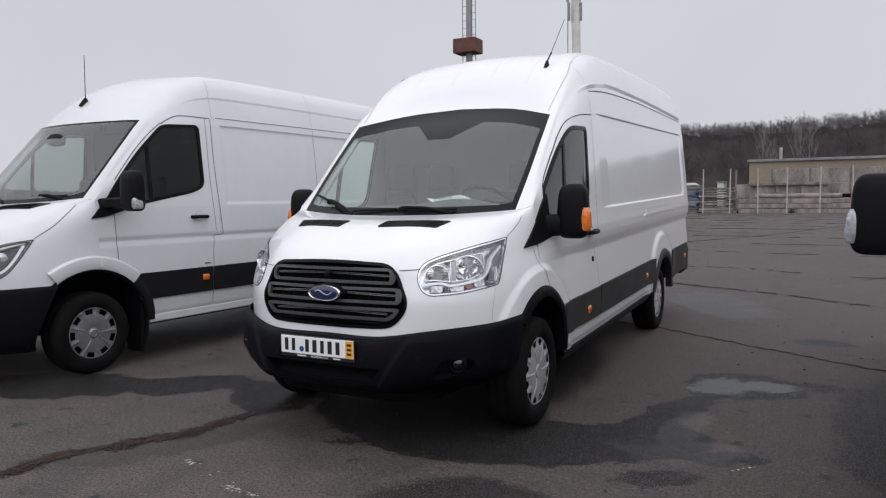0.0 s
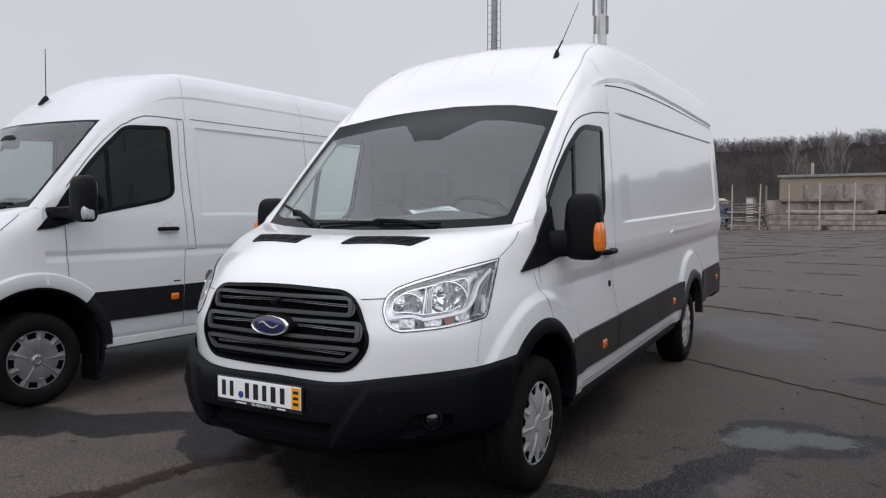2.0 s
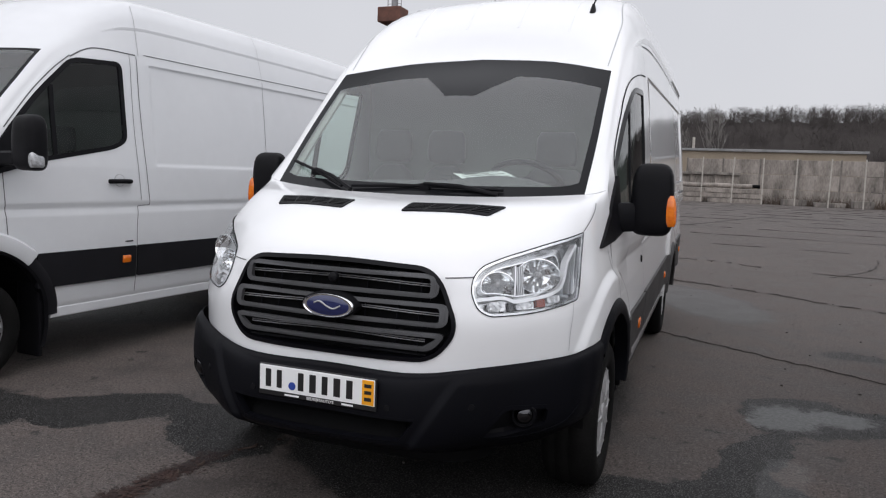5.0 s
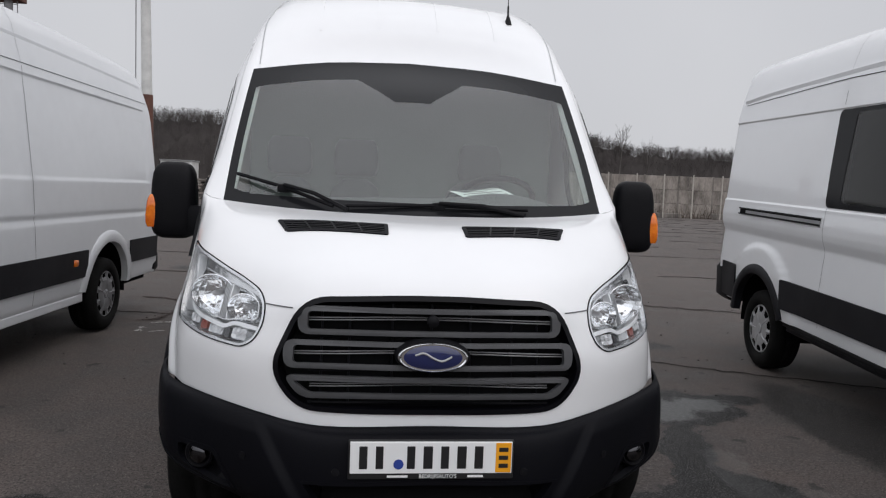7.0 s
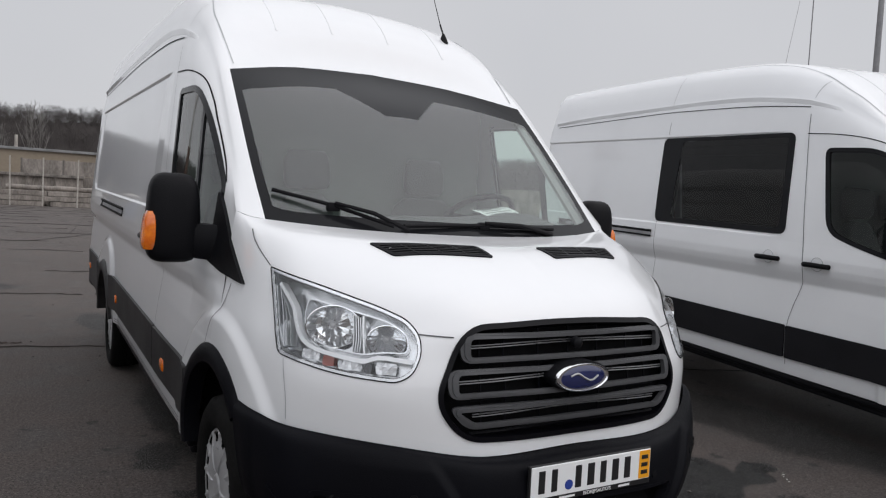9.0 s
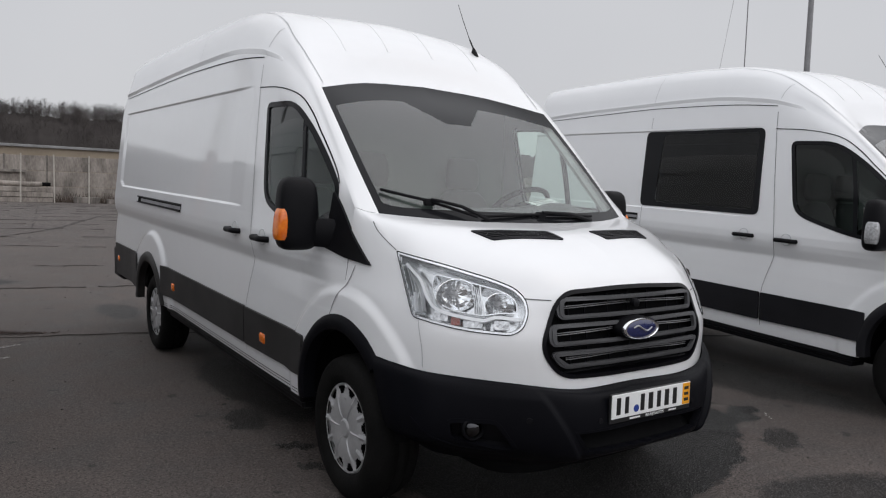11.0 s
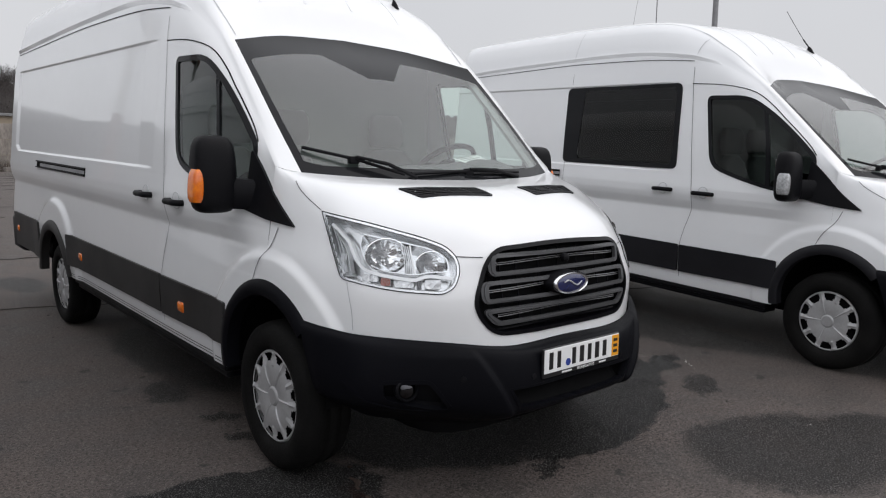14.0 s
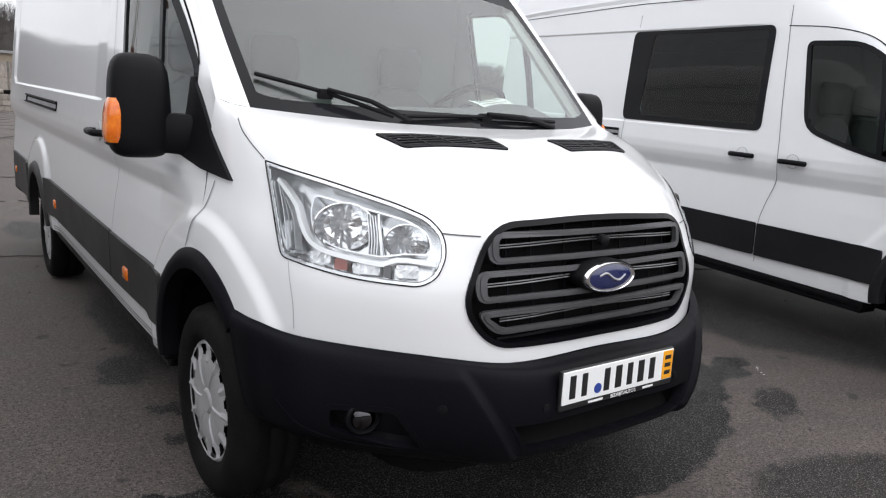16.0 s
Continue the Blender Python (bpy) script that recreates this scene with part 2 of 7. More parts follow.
NOSE = (
    ((0, 0.10, 0.70), (0.35, 0.10, 0.70), (0.62, 0.20, 0.715), (0.86, 0.42, 0.74), (0.945, 0.62, 0.75), (0.974, 0.82, 0.755), (0.985, 1.03, 0.76)),
    ((0, 0.103, 0.87), (0.35, 0.106, 0.87), (0.62, 0.194, 0.88), (0.85, 0.409, 0.89), (0.935, 0.615, 0.89), (0.970, 0.82, 0.885), (0.982, 1.03, 0.89)),
    ((0, 0.125, 1.00), (0.35, 0.13, 1.00), (0.60, 0.21, 0.99), (0.84, 0.43, 0.99), (0.925, 0.64, 1.00), (0.958, 0.83, 1.00), (0.975, 1.03, 1.00)),
    ((0, 0.14, 1.115), (0.35, 0.15, 1.105), (0.58, 0.25, 1.09), (0.82, 0.47, 1.10), (0.905, 0.68, 1.10), (0.937, 0.85, 1.11), (0.955, 1.03, 1.12)),
)
HOOD = (
    ((0, 0.24, 1.205), (0.35, 0.26, 1.21), (0.58, 0.36, 1.205), (0.80, 0.55, 1.21), (0.885, 0.72, 1.212), (0.922, 0.88, 1.219), (0.945, 1.03, 1.225)),
    ((0, 0.45, 1.305), (0.35, 0.50, 1.31), (0.58, 0.60, 1.317), (0.78, 0.70, 1.315), (0.875, 0.82, 1.31), (0.910, 0.93, 1.32), (0.935, 1.03, 1.33)),
    ((0, 0.79, 1.345), (0.35, 0.81, 1.35), (0.60, 0.86, 1.36), (0.83, 0.965, 1.375), (0.89, 1.00, 1.385), (0.91, 1.018, 1.393), (0.925, 1.03, 1.40)),
)
# stations over the top: centre (y, z), glass or roof edge (x, y, z), outer edge (x, y, z)
STATIONS = (
    ((0.79, 1.345), (0.83, 0.965, 1.375), (0.925, 1.03, 1.40)),
    ((1.175, 1.64), (0.832, 1.20, 1.60), (0.895, 1.25, 1.60)),
    ((1.55, 1.91), (0.825, 1.435, 1.82), (0.878, 1.48, 1.82)),
    ((1.90, 2.128), (0.815, 1.66, 2.02), (0.868, 1.70, 2.02)),
    ((2.06, 2.335), (0.80, 1.85, 2.18), (0.868, 1.88, 2.13)),
    ((2.18, 2.457), (0.785, 2.04, 2.335), (0.874, 2.07, 2.22)),
    ((2.38, 2.578), (0.765, 2.29, 2.47), (0.888, 2.30, 2.28)),
    ((2.70, 2.642), (0.767, 2.62, 2.57), (0.895, 2.62, 2.30)),
    ((3.10, 2.675), (0.777, 3.10, 2.612), (0.897, 3.10, 2.30)),
    ((4.10, 2.687), (0.778, 4.10, 2.624), (0.897, 4.10, 2.30)),
    ((5.20, 2.683), (0.778, 5.20, 2.62), (0.897, 5.20, 2.30)),
    ((6.22, 2.67), (0.777, 6.22, 2.607), (0.895, 6.22, 2.295)),
    ((6.38, 2.625), (0.75, 6.38, 2.56), (0.872, 6.38, 2.275)),
)
SIDE_N, PER = 190, 20
# rows of the side lie closest where its creases are: under the gutter and at the belt
spread = 1 + 2.4 * np.exp(-((np.linspace(0, 1, 400) - 0.125) / 0.03) ** 2) + 2.4 * np.exp(-((np.linspace(0, 1, 400) - 0.51) / 0.03) ** 2)
SIDE_STEPS = np.interp(np.linspace(0, 1, SIDE_N), np.concatenate(([0], np.cumsum(spread[:-1]))) / np.sum(spread[:-1]), np.linspace(0, 1, 400))


def section(st, width, sill):
    (cy, cz), e, o = st
    mx = 0.55 * e[0]
    f = 0.55 ** 2.2
    top = spline([(0, cy, cz), (mx, cy + (e[1] - cy) * f, cz + (e[2] - cz) * f), e, o], 10)
    out = [tuple(p) for p in top]
    for z in o[2] + (sill - o[2]) * SIDE_STEPS[1:]:
        k = (o[2] - z) / (o[2] - sill)
        w = width(o[1], z)
        out.append((w + (o[0] - width(o[1], o[2])) * max(0, 1 - 9 * k) ** 2, o[1], z))
    return out


def over_skin(stations, width, sill):
    """The grid over windscreen, roof and side: rows along the van, columns from the roof's middle down to the sill."""
    cols = [section(s, width, sill) for s in stations]
    n = len(cols[0])
    rows = (len(stations) - 1) * PER + 1
    g = np.array([spline([c[i] for c in cols], rows) for i in range(n)]).transpose(1, 0, 2)
    for row in g:
        # the side below the gutter follows the width at every length
        for i in range(10, n):
            k = (i - 9) / (n - 10)
            full = width(row[i][1], row[i][2])
            row[i][0] = full if k > 0.12 else row[i][0] + (full - row[i][0]) * k / 0.12
    return g


def mirror_half(verts, faces):
    """Adds the other half of a mesh whose middle lies at x = 0."""
    out, other = list(verts), []
    for i, v in enumerate(verts):
        if abs(v[0]) < 1e-6:
            other.append(i)
        else:
            other.append(len(out))
            out.append((-v[0], v[1], v[2]))
    return out, list(faces) + [tuple(other[i] for i in f[::-1]) for f in faces]


class Skin:
    """A half van skin: nose and hood in one grid, screen, roof and side in another; things are laid on it by projection."""

    def __init__(self, nose, hood, stations, width, sill, arches, holes=(), swell=()):
        front = loft(tuple(nose) + tuple(hood), 150, 130)
        over = over_skin(stations, width, sill)
        end = front[:, -1, 1].max()
        for p in front.reshape(-1, 3):
            k = float(np.clip((p[1] - end + 0.30) / 0.30, 0, 1)) * float(np.clip((1.40 - p[2]) / 0.12, 0, 1)) * float(np.clip((p[0] - 0.84) / 0.05, 0, 1))
            p[0] += (width(p[1], p[2]) - p[0]) * k * k * (3 - 2 * k)
        if swell:
            # the sides swell out round the wheel openings
            for g, first in ((front, 0), (over, 10)):
                for row in g:
                    for p in row[first:]:
                        for y, z, r, deep in swell:
                            k = float(np.clip((r - math.hypot(p[1] - y, p[2] - z)) / 0.055 + 0.5, 0, 1))
                            p[0] += deep * k * k * (3 - 2 * k) * float(np.clip((p[0] - 0.80) / 0.12, 0, 1))
        self.front, self.over, self.screen_rows = front, over, 3 * PER
        fr, fc, _ = front.shape
        orr, oc, _ = over.shape
        verts = [tuple(p) for p in front.reshape(-1, 3)] + [tuple(p) for p in over.reshape(-1, 3)]
        every = grid_faces(fr, fc) + grid_faces(orr, oc, fr * fc)
        self.tree = BVHTree.FromPolygons([Vector(v) for v in verts], every)

        def open_at(f):
            c = np.mean([verts[i] for i in f], axis=0)
            if c[0] > 0.6 and any(math.hypot(c[1] - y, c[2] - z) < r for y, z, r in arches):
                return True
            for axis, poly in holes:
                if axis == "x" and c[0] > 0.7 and inside(c[1], c[2], poly):
                    return True
                if axis == "y" and c[1] < 0.4 and inside(c[0], c[2], poly):
                    return True
                if axis == "d" and c[1] < 0.9 and inside(0.77 * c[0] + 0.64 * c[1], c[2], poly):
                    return True
            return False

        keep = [f for f in grid_faces(fr, fc) if not open_at(f)]
        keep += [f for f in grid_faces(orr, oc, fr * fc, lambda i, j: not (i < self.screen_rows and j < 6)) if not open_at(f)]
        last = fr * fc + (orr - 1) * oc
        self.verts, self.faces = verts, keep
        # the tail closes with a fan
        c = len(verts)
        verts.append((0, over[-1, 0, 1] + 0.02, 1.4))
        keep += [(last + j, last + j + 1, c) for j in range(oc - 1)]

    def mesh(self, name, mat, parent, label=""):
        v, f = mirror_half(self.verts, self.faces)
        return link_mesh(name, v, f, mat, parent, label=label)

    def at(self, axis, a, b):
        """The place and outward normal where a line along an axis meets the skin."""
        o, d = {"x": (Vector((3, a, b)), Vector((-1, 0, 0))), "y": (Vector((a, -2, b)), Vector((0, 1, 0))),
                "z": (Vector((a, b, 4)), Vector((0, 0, -1))),
                "d": (Vector((0.77 * a, 0.64 * a, b)) + Vector((0.64, -0.77, 0)) * 2, Vector((-0.64, 0.77, 0)))}[axis]
        p, n, i, _ = self.tree.ray_cast(o, d)
        if p is None:
            p, n, i, _ = self.tree.find_nearest(o + d * 2.0)
        return p, (n if n.dot(d) < 0 else -n)


def inside(a, b, poly):
    hit = False
    for (x0, y0), (x1, y1) in zip(poly, poly[1:] + poly[:1]):
        if (y0 > b) != (y1 > b) and a < (x1 - x0) * (b - y0) / (y1 - y0) + x0:
            hit = not hit
    return hit


def rounded(poly, r, n=4):
    """A polygon with its corners rounded; r is one radius or one for each corner."""
    out = []
    k = len(poly)
    for i, p in enumerate(poly):
        p, a, b = Vector(p), Vector(poly[i - 1]), Vector(poly[(i + 1) % k])
        rr = r[i] if isinstance(r, (tuple, list)) else r
        u, v = a - p, b - p
        q = min(rr, 0.45 * u.length, 0.45 * v.length)
        s, e = p + u.normalized() * q, p + v.normalized() * q
        for t in (j / n for j in range(n + 1)):
            out.append(tuple((1 - t) ** 2 * s + 2 * t * (1 - t) * p + t * t * e))
    return out


def conform(bm, skin, axis, poly, off, depth, sx=1, step=0.06):
    """A plate of that outline laid on the skin, off metres proud of it, with edges that reach depth inward."""
    t = bmesh.new()
    f = t.faces.new([t.verts.new((p[0], p[1], 0)) for p in poly])
    lo = [min(p[i] for p in poly) for i in (0, 1)]
    hi = [max(p[i] for p in poly) for i in (0, 1)]
    for i in (0, 1):
        k = max(1, int((hi[i] - lo[i]) / step))
        for s in range(1, k):
            co, no = [0, 0, 0], [0, 0, 0]
            co[i], no[i] = lo[i] + (hi[i] - lo[i]) * s / k, 1
            bmesh.ops.bisect_plane(t, geom=t.verts[:] + t.edges[:] + t.faces[:], plane_co=co, plane_no=no)
    top, low = {}, {}
    for v in t.verts:
        p, n = skin.at(axis, v.co.x, v.co.y)
        q = p + n * off
        top[v] = bm.verts.new((sx * q.x, q.y, q.z))
        if any(len(e.link_faces) == 1 for e in v.link_edges):
            q = p + n * (off - depth)
            low[v] = bm.verts.new((sx * q.x, q.y, q.z))
    made = []
    for f in t.faces:
        made.append(bm.faces.new([top[v] for v in f.verts]))
    for e in t.edges:
        if len(e.link_faces) == 1:
            a, b = e.verts
            bm.faces.new((top[a], top[b], low[b], low[a]))
    t.free()
    return made


def ring(bm, skin, axis, outer, inner, off, depth, sx=1):
    """A frame between two outlines with the same number of points, laid on the skin."""
    rows = []
    for poly, o in ((outer, off - depth), (outer, off), (inner, off), (inner, off - depth)):
        row = []
        for a, b in poly:
            p, n = skin.at(axis, a, b)
            q = p + n * o
            row.append(bm.verts.new((sx * q.x, q.y, q.z)))
        rows.append(row)
    k = len(outer)
    for r0, r1 in zip(rows, rows[1:]):
        for i in range(k):
            bm.faces.new((r0[i], r0[(i + 1) % k], r1[(i + 1) % k], r1[i]))


def strip(bm, skin, axis, line, width, off, sx=1, n=24, depth=0.0):
    """A narrow band along a line on the skin, as a panel gap or a bead."""
    pts = spline(line, n) if len(line) > 2 else np.linspace(line[0], line[1], n)
    rows = []
    for i, p in enumerate(pts):
        d = pts[min(i + 1, n - 1)] - pts[max(i - 1, 0)]
        s = np.array((-d[1], d[0])) / (np.hypot(*d) or 1) * width / 2
        row = []
        for q, o in ((p - s, off - depth), (p - s, off), (p + s, off), (p + s, off - depth)) if depth else ((p - s, off), (p + s, off)):
            h, m = skin.at(axis, *q)
            w = h + m * o
            row.append(bm.verts.new((sx * w.x, w.y, w.z)))
        rows.append(row)
    for a, b in zip(rows, rows[1:]):
        for k in range(len(a) - 1):
            bm.faces.new((a[k], a[k + 1], b[k + 1], b[k]))


def lip(bm, skin, line, width, proud, sx=1, n=70):
    """A drip lip along the side: proud at its upper edge, running back to the skin below, fading out at its front end."""
    pts = spline(line, n)
    rows = []
    for i, p in enumerate(pts):
        k = min(1.0, (n - 1 - i) / 16)
        row = []
        for dz, o in ((0.62, -0.004), (0.5, proud * k), (-0.5 * k, 0.001), (-0.6 * k, -0.004)):
            h, m = skin.at("x", p[0], p[1] + dz * width)
            w = h + m * o
            row.append(bm.verts.new((sx * w.x, w.y, w.z)))
        rows.append(row)
    for a, b in zip(rows, rows[1:]):
        for k in range(3):
            bm.faces.new((a[k], a[k + 1], b[k + 1], b[k]))


def lathe(profile, sides, x_dir=1):
    """A turned shape about the x axis: profile of (x, radius)."""
    v, f = [], []
    for x, r in profile:
        v += [(x_dir * x, r * math.cos(2 * math.pi * k / sides), r * math.sin(2 * math.pi * k / sides)) for k in range(sides)]
    n = len(profile)
    for i in range(n - 1):
        for k in range(sides):
            a, b = i * sides + k, i * sides + (k + 1) % sides
            f.append((a, b, b + sides, a + sides) if x_dir > 0 else (a, a + sides, b + sides, b))
    return v, f


TYRE = ((-0.115, 0.215), (-0.122, 0.26), (-0.118, 0.31), (-0.10, 0.336), (-0.06, 0.346), (-0.055, 0.338), (-0.045, 0.338), (-0.04, 0.347),
        (0.0, 0.348), (0.005, 0.339), (0.015, 0.339), (0.02, 0.347), (0.06, 0.346), (0.10, 0.336), (0.118, 0.31), (0.122, 0.26), (0.112, 0.225), (0.09, 0.212))


def wheel_at(parent, x, y, z, kind):
    """A wheel: a ribbed tyre and a moulded cover on its outer side."""
    s = 1 if x > 0 else -1
    w = new("wheel")
    w.parent = parent
    w.location = (x, y, z)
    v, f = lathe(TYRE, 48, s)
    link_mesh("tyre", v, f, RUBBER, w)
    slots, r_out = {"star": (12, 0.218), "plain": (10, 0.216), "round": (9, 0.222)}[kind]
    # cover: a dished disc with pockets between short spokes near its rim
    sides, rows = slots * 12, []
    radii = (r_out, r_out - 0.004, r_out - 0.010, r_out - 0.016, 0.188, 0.176, 0.164, 0.150, 0.140, 0.105, 0.070, 0.046, 0.041, 0.036, 0.0)
    depth = (0.076, 0.098, 0.103, 0.101, 0.098, 0.099, 0.101, 0.105, 0.107, 0.110, 0.108, 0.104, 0.109, 0.112, 0.112)
    for x0, r in zip(depth, radii):
        row = []
        for k in range(sides):
            u = k % 12
            ridge = 0.0
            if 0.14 < r < r_out - 0.012:
                ridge = 0.008 if u == 0 else 0.004 if u in (1, 11) else 0.0
            elif 0.06 < r < 0.141 and u == 0 and (k // 12) % 2 == 0:
                ridge = 0.005
            row.append((s * (x0 + ridge), r * math.cos(2 * math.pi * k / sides), r * math.sin(2 * math.pi * k / sides)))
        rows.append(row)
    # how wide each pocket opens, row by row from the rim inward
    reach = {"star": {3: 4, 4: 3, 5: 2}, "plain": {3: 4, 4: 4, 5: 4, 6: 3}, "round": {3: 3, 4: 3, 5: 3}}[kind]
    v = [p for r in rows for p in r]
    f = []
    for i in range(len(rows) - 1):
        for k in range(sides):
            if abs(k % 12 - 5.5) < reach.get(i, 0):
                continue
            a, b = i * sides + k, i * sides + (k + 1) % sides
            f.append((a, b, b + sides, a + sides) if s > 0 else (a, a + sides, b + sides, b))
    cap = link_mesh("wheel_cover", v, f, DULL_SILVER if kind == "round" else SILVER, w, label="silver plastic wheel cover")
    cap.data.set_sharp_from_angle(angle=radians(14))
    v, f = lathe(((0.06, 0.222), (0.07, 0.20), (0.07, 0.0)), 32, s)
    link_mesh("rim", v, f, DARK, w)
    if kind == "round":
        v, f = lathe(((0.105, 0.036), (0.112, 0.034), (0.113, 0.027), (0.110, 0.025), (0.110, 0.0)), 24, s)
        link_mesh("hub_badge", v, f, CHROME, cap)
    return w


BUMPER = (
    ((0, 0.085, 0.703), (0.35, 0.085, 0.705), (0.60, 0.18, 0.732), (0.865, 0.40, 0.755), (0.945, 0.57, 0.765), (0.972, 0.70, 0.77)),
    ((0, 0.025, 0.680), (0.35, 0.03, 0.682), (0.60, 0.14, 0.705), (0.88, 0.37, 0.72), (0.965, 0.56, 0.725), (0.99, 0.685, 0.73)),
    ((0, 0.0, 0.58), (0.35, 0.01, 0.58), (0.60, 0.125, 0.58), (0.88, 0.35, 0.585), (0.965, 0.54, 0.59), (0.985, 0.64, 0.60)),
    ((0, 0.0, 0.48), (0.35, 0.015, 0.48), (0.60, 0.14, 0.48), (0.87, 0.36, 0.49), (0.95, 0.53, 0.495), (0.97, 0.61, 0.50)),
    ((0, 0.02, 0.425), (0.35, 0.04, 0.425), (0.57, 0.18, 0.42), (0.84, 0.40, 0.44), (0.925, 0.53, 0.46), (0.945, 0.595, 0.47)),
    ((0, 0.16, 0.36), (0.35, 0.17, 0.36), (0.55, 0.28, 0.36), (0.78, 0.46, 0.38), (0.86, 0.54, 0.42), (0.89, 0.59, 0.43)),
)


class Plate:
    """A lofted part that things can be laid on, as on a skin."""

    def __init__(self, ribs, nu, nv):
        g = loft(ribs, nu, nv)
        self.verts = [tuple(p) for p in g.reshape(-1, 3)]
        self.faces = grid_faces(nv, nu)
        self.tree = BVHTree.FromPolygons([Vector(v) for v in self.verts], self.faces)

    at = Skin.at




GRILLE = rounded([(-0.425, 1.105), (0, 1.122), (0.425, 1.105), (0.527, 0.875), (0.435, 0.752), (0, 0.738), (-0.435, 0.752), (-0.527, 0.875)],
                 (0.09, 0.22, 0.09, 0.10, 0.08, 0.22, 0.08, 0.10), 6)
LAMP_LINE = [(1.128, 1.224), (0.93, 1.194), (0.70, 1.143), (0.605, 1.112), (0.558, 1.07), (0.546, 1.015), (0.566, 0.955), (0.612, 0.928), (0.80, 0.934), (1.03, 0.966), (1.07, 1.07)]
LAMP = rounded(LAMP_LINE, (0.006, 0.15, 0.15, 0.06, 0.03, 0.03, 0.03, 0.05, 0.15, 0.02, 0.06), 4)
WINDOW = rounded([(2.115, 1.945), (1.74, 1.938), (1.53, 1.80), (1.345, 1.64), (1.19, 1.49), (1.19, 1.20), (1.55, 1.25), (1.80, 1.312), (2.02, 1.385)],
                 (0.05, 0.12, 0.2, 0.2, 0.05, 0.03, 0.1, 0.12, 0.10), 4)
SAIL = rounded([(1.215, 1.47), (1.12, 1.385), (0.99, 1.25), (0.842, 1.142), (1.03, 1.155), (1.24, 1.19)], (0.02, 0.1, 0.1, 0.01, 0.05, 0.02), 3)
INTAKE = [(-0.41, 0.545), (0, 0.553), (0.41, 0.545), (0.35, 0.452), (0, 0.44), (-0.35, 0.452)]


def inset(poly, d):
    """The outline moved inward by d, corner by corner."""
    out, k = [], len(poly)
    area = sum(poly[i - 1][0] * poly[i][1] - poly[i][0] * poly[i - 1][1] for i in range(k))
    s = 1 if area > 0 else -1
    for i, p in enumerate(poly):
        a, b = Vector(poly[i - 1]), Vector(poly[(i + 1) % k])
        u = (Vector(p) - a)
        v = (b - Vector(p))
        u = u.normalized() if u.length > 1e-6 else v.normalized()
        v = v.normalized() if v.length > 1e-6 else u
        n = Vector((-(u.y + v.y), u.x + v.x))
        n = n.normalized() if n.length > 1e-6 else Vector((-u.y, u.x))
        out.append((p[0] + s * d * n.x, p[1] + s * d * n.y))
    return out


def stack(bm, levels, n=28, power=3.2):
    """A rounded upright block: levels of (z, x0, x1, y0, y1)."""
    rows = []
    for z, x0, x1, y0, y1 in levels:
        row = []
        for k in range(n):
            a = 2 * math.pi * k / n
            c, s = math.cos(a), math.sin(a)
            row.append(bm.verts.new(((x0 + x1) / 2 + (x1 - x0) / 2 * math.copysign(abs(c) ** (2 / power), c),
                                     (y0 + y1) / 2 + (y1 - y0) / 2 * math.copysign(abs(s) ** (2 / power), s), z)))
        rows.append(row)
    for a, b in zip(rows, rows[1:]):
        for k in range(n):
            bm.faces.new((a[k], a[(k + 1) % n], b[(k + 1) % n], b[k]))
    bm.faces.new(rows[0][::-1])
    bm.faces.new(rows[-1])
    return bm


def flip(bm, sx):
    if sx < 0:
        for v in bm.verts:
            v.co.x = -v.co.x
    return bm


def disc_on(bm, centre, facing, profile, sides=24, squash=1.0):
    """A turned shape (forward, radius) about a facing direction."""
    q = Vector(facing).to_track_quat("Z", "Y").to_matrix()
    rows = []
    for h, r in profile:
        rows.append([bm.verts.new(Vector(centre) + q @ Vector((r * math.cos(2 * math.pi * k / sides), squash * r * math.sin(2 * math.pi * k / sides), h))) for k in range(sides)])
    for a, b in zip(rows, rows[1:]):
        for k in range(sides):
            bm.faces.new((a[k], a[(k + 1) % sides], b[(k + 1) % sides], b[k]))
    bm.faces.new(rows[-1])
    return bm


def screen(skin, van, band, bump):
    """The windscreen: clear glass with a dark printed border that dips round the mirror."""
    rows, cols = skin.screen_rows, 7
    g = skin.over[:rows + 1, :cols]
    fine = np.array([spline(r, 121) for r in g])
    fine = np.array([spline(fine[:, i], 181) for i in range(121)]).transpose(1, 0, 2)
    nr, nc, _ = fine.shape
    top_y, mid = fine[-1], fine[0]
    verts = [tuple(p) for p in fine.reshape(-1, 3)]
    faces = grid_faces(nr, nc)

    def border(f):
        i, j = f[0] // nc, f[0] % nc
        u, v = j / (nc - 1), i / (nr - 1)
        x = fine[i, j][0]
        low, side, high = band
        edge = 1 - high - bump[0] * float(np.clip((bump[2] - x) / (bump[2] - bump[1]), 0, 1))
        corner = (max(0, u - 0.80) / 0.2) ** 2
        return v < low + 0.05 * corner or u > side or v > edge - 0.03 * corner

    dark = [border(f) for f in faces]
    v2, f2 = mirror_half(verts, [f for f, d in zip(faces, dark) if not d])
    pane = link_mesh("windscreen", v2, f2, GLASS, van, label="clear windscreen glass with dark printed border")
    pane.visible_shadow = False
    v3, f3 = mirror_half(verts, [f for f, d in zip(faces, dark) if d])
    link_mesh("screen_border", v3, f3, FRIT, pane)
    return pane


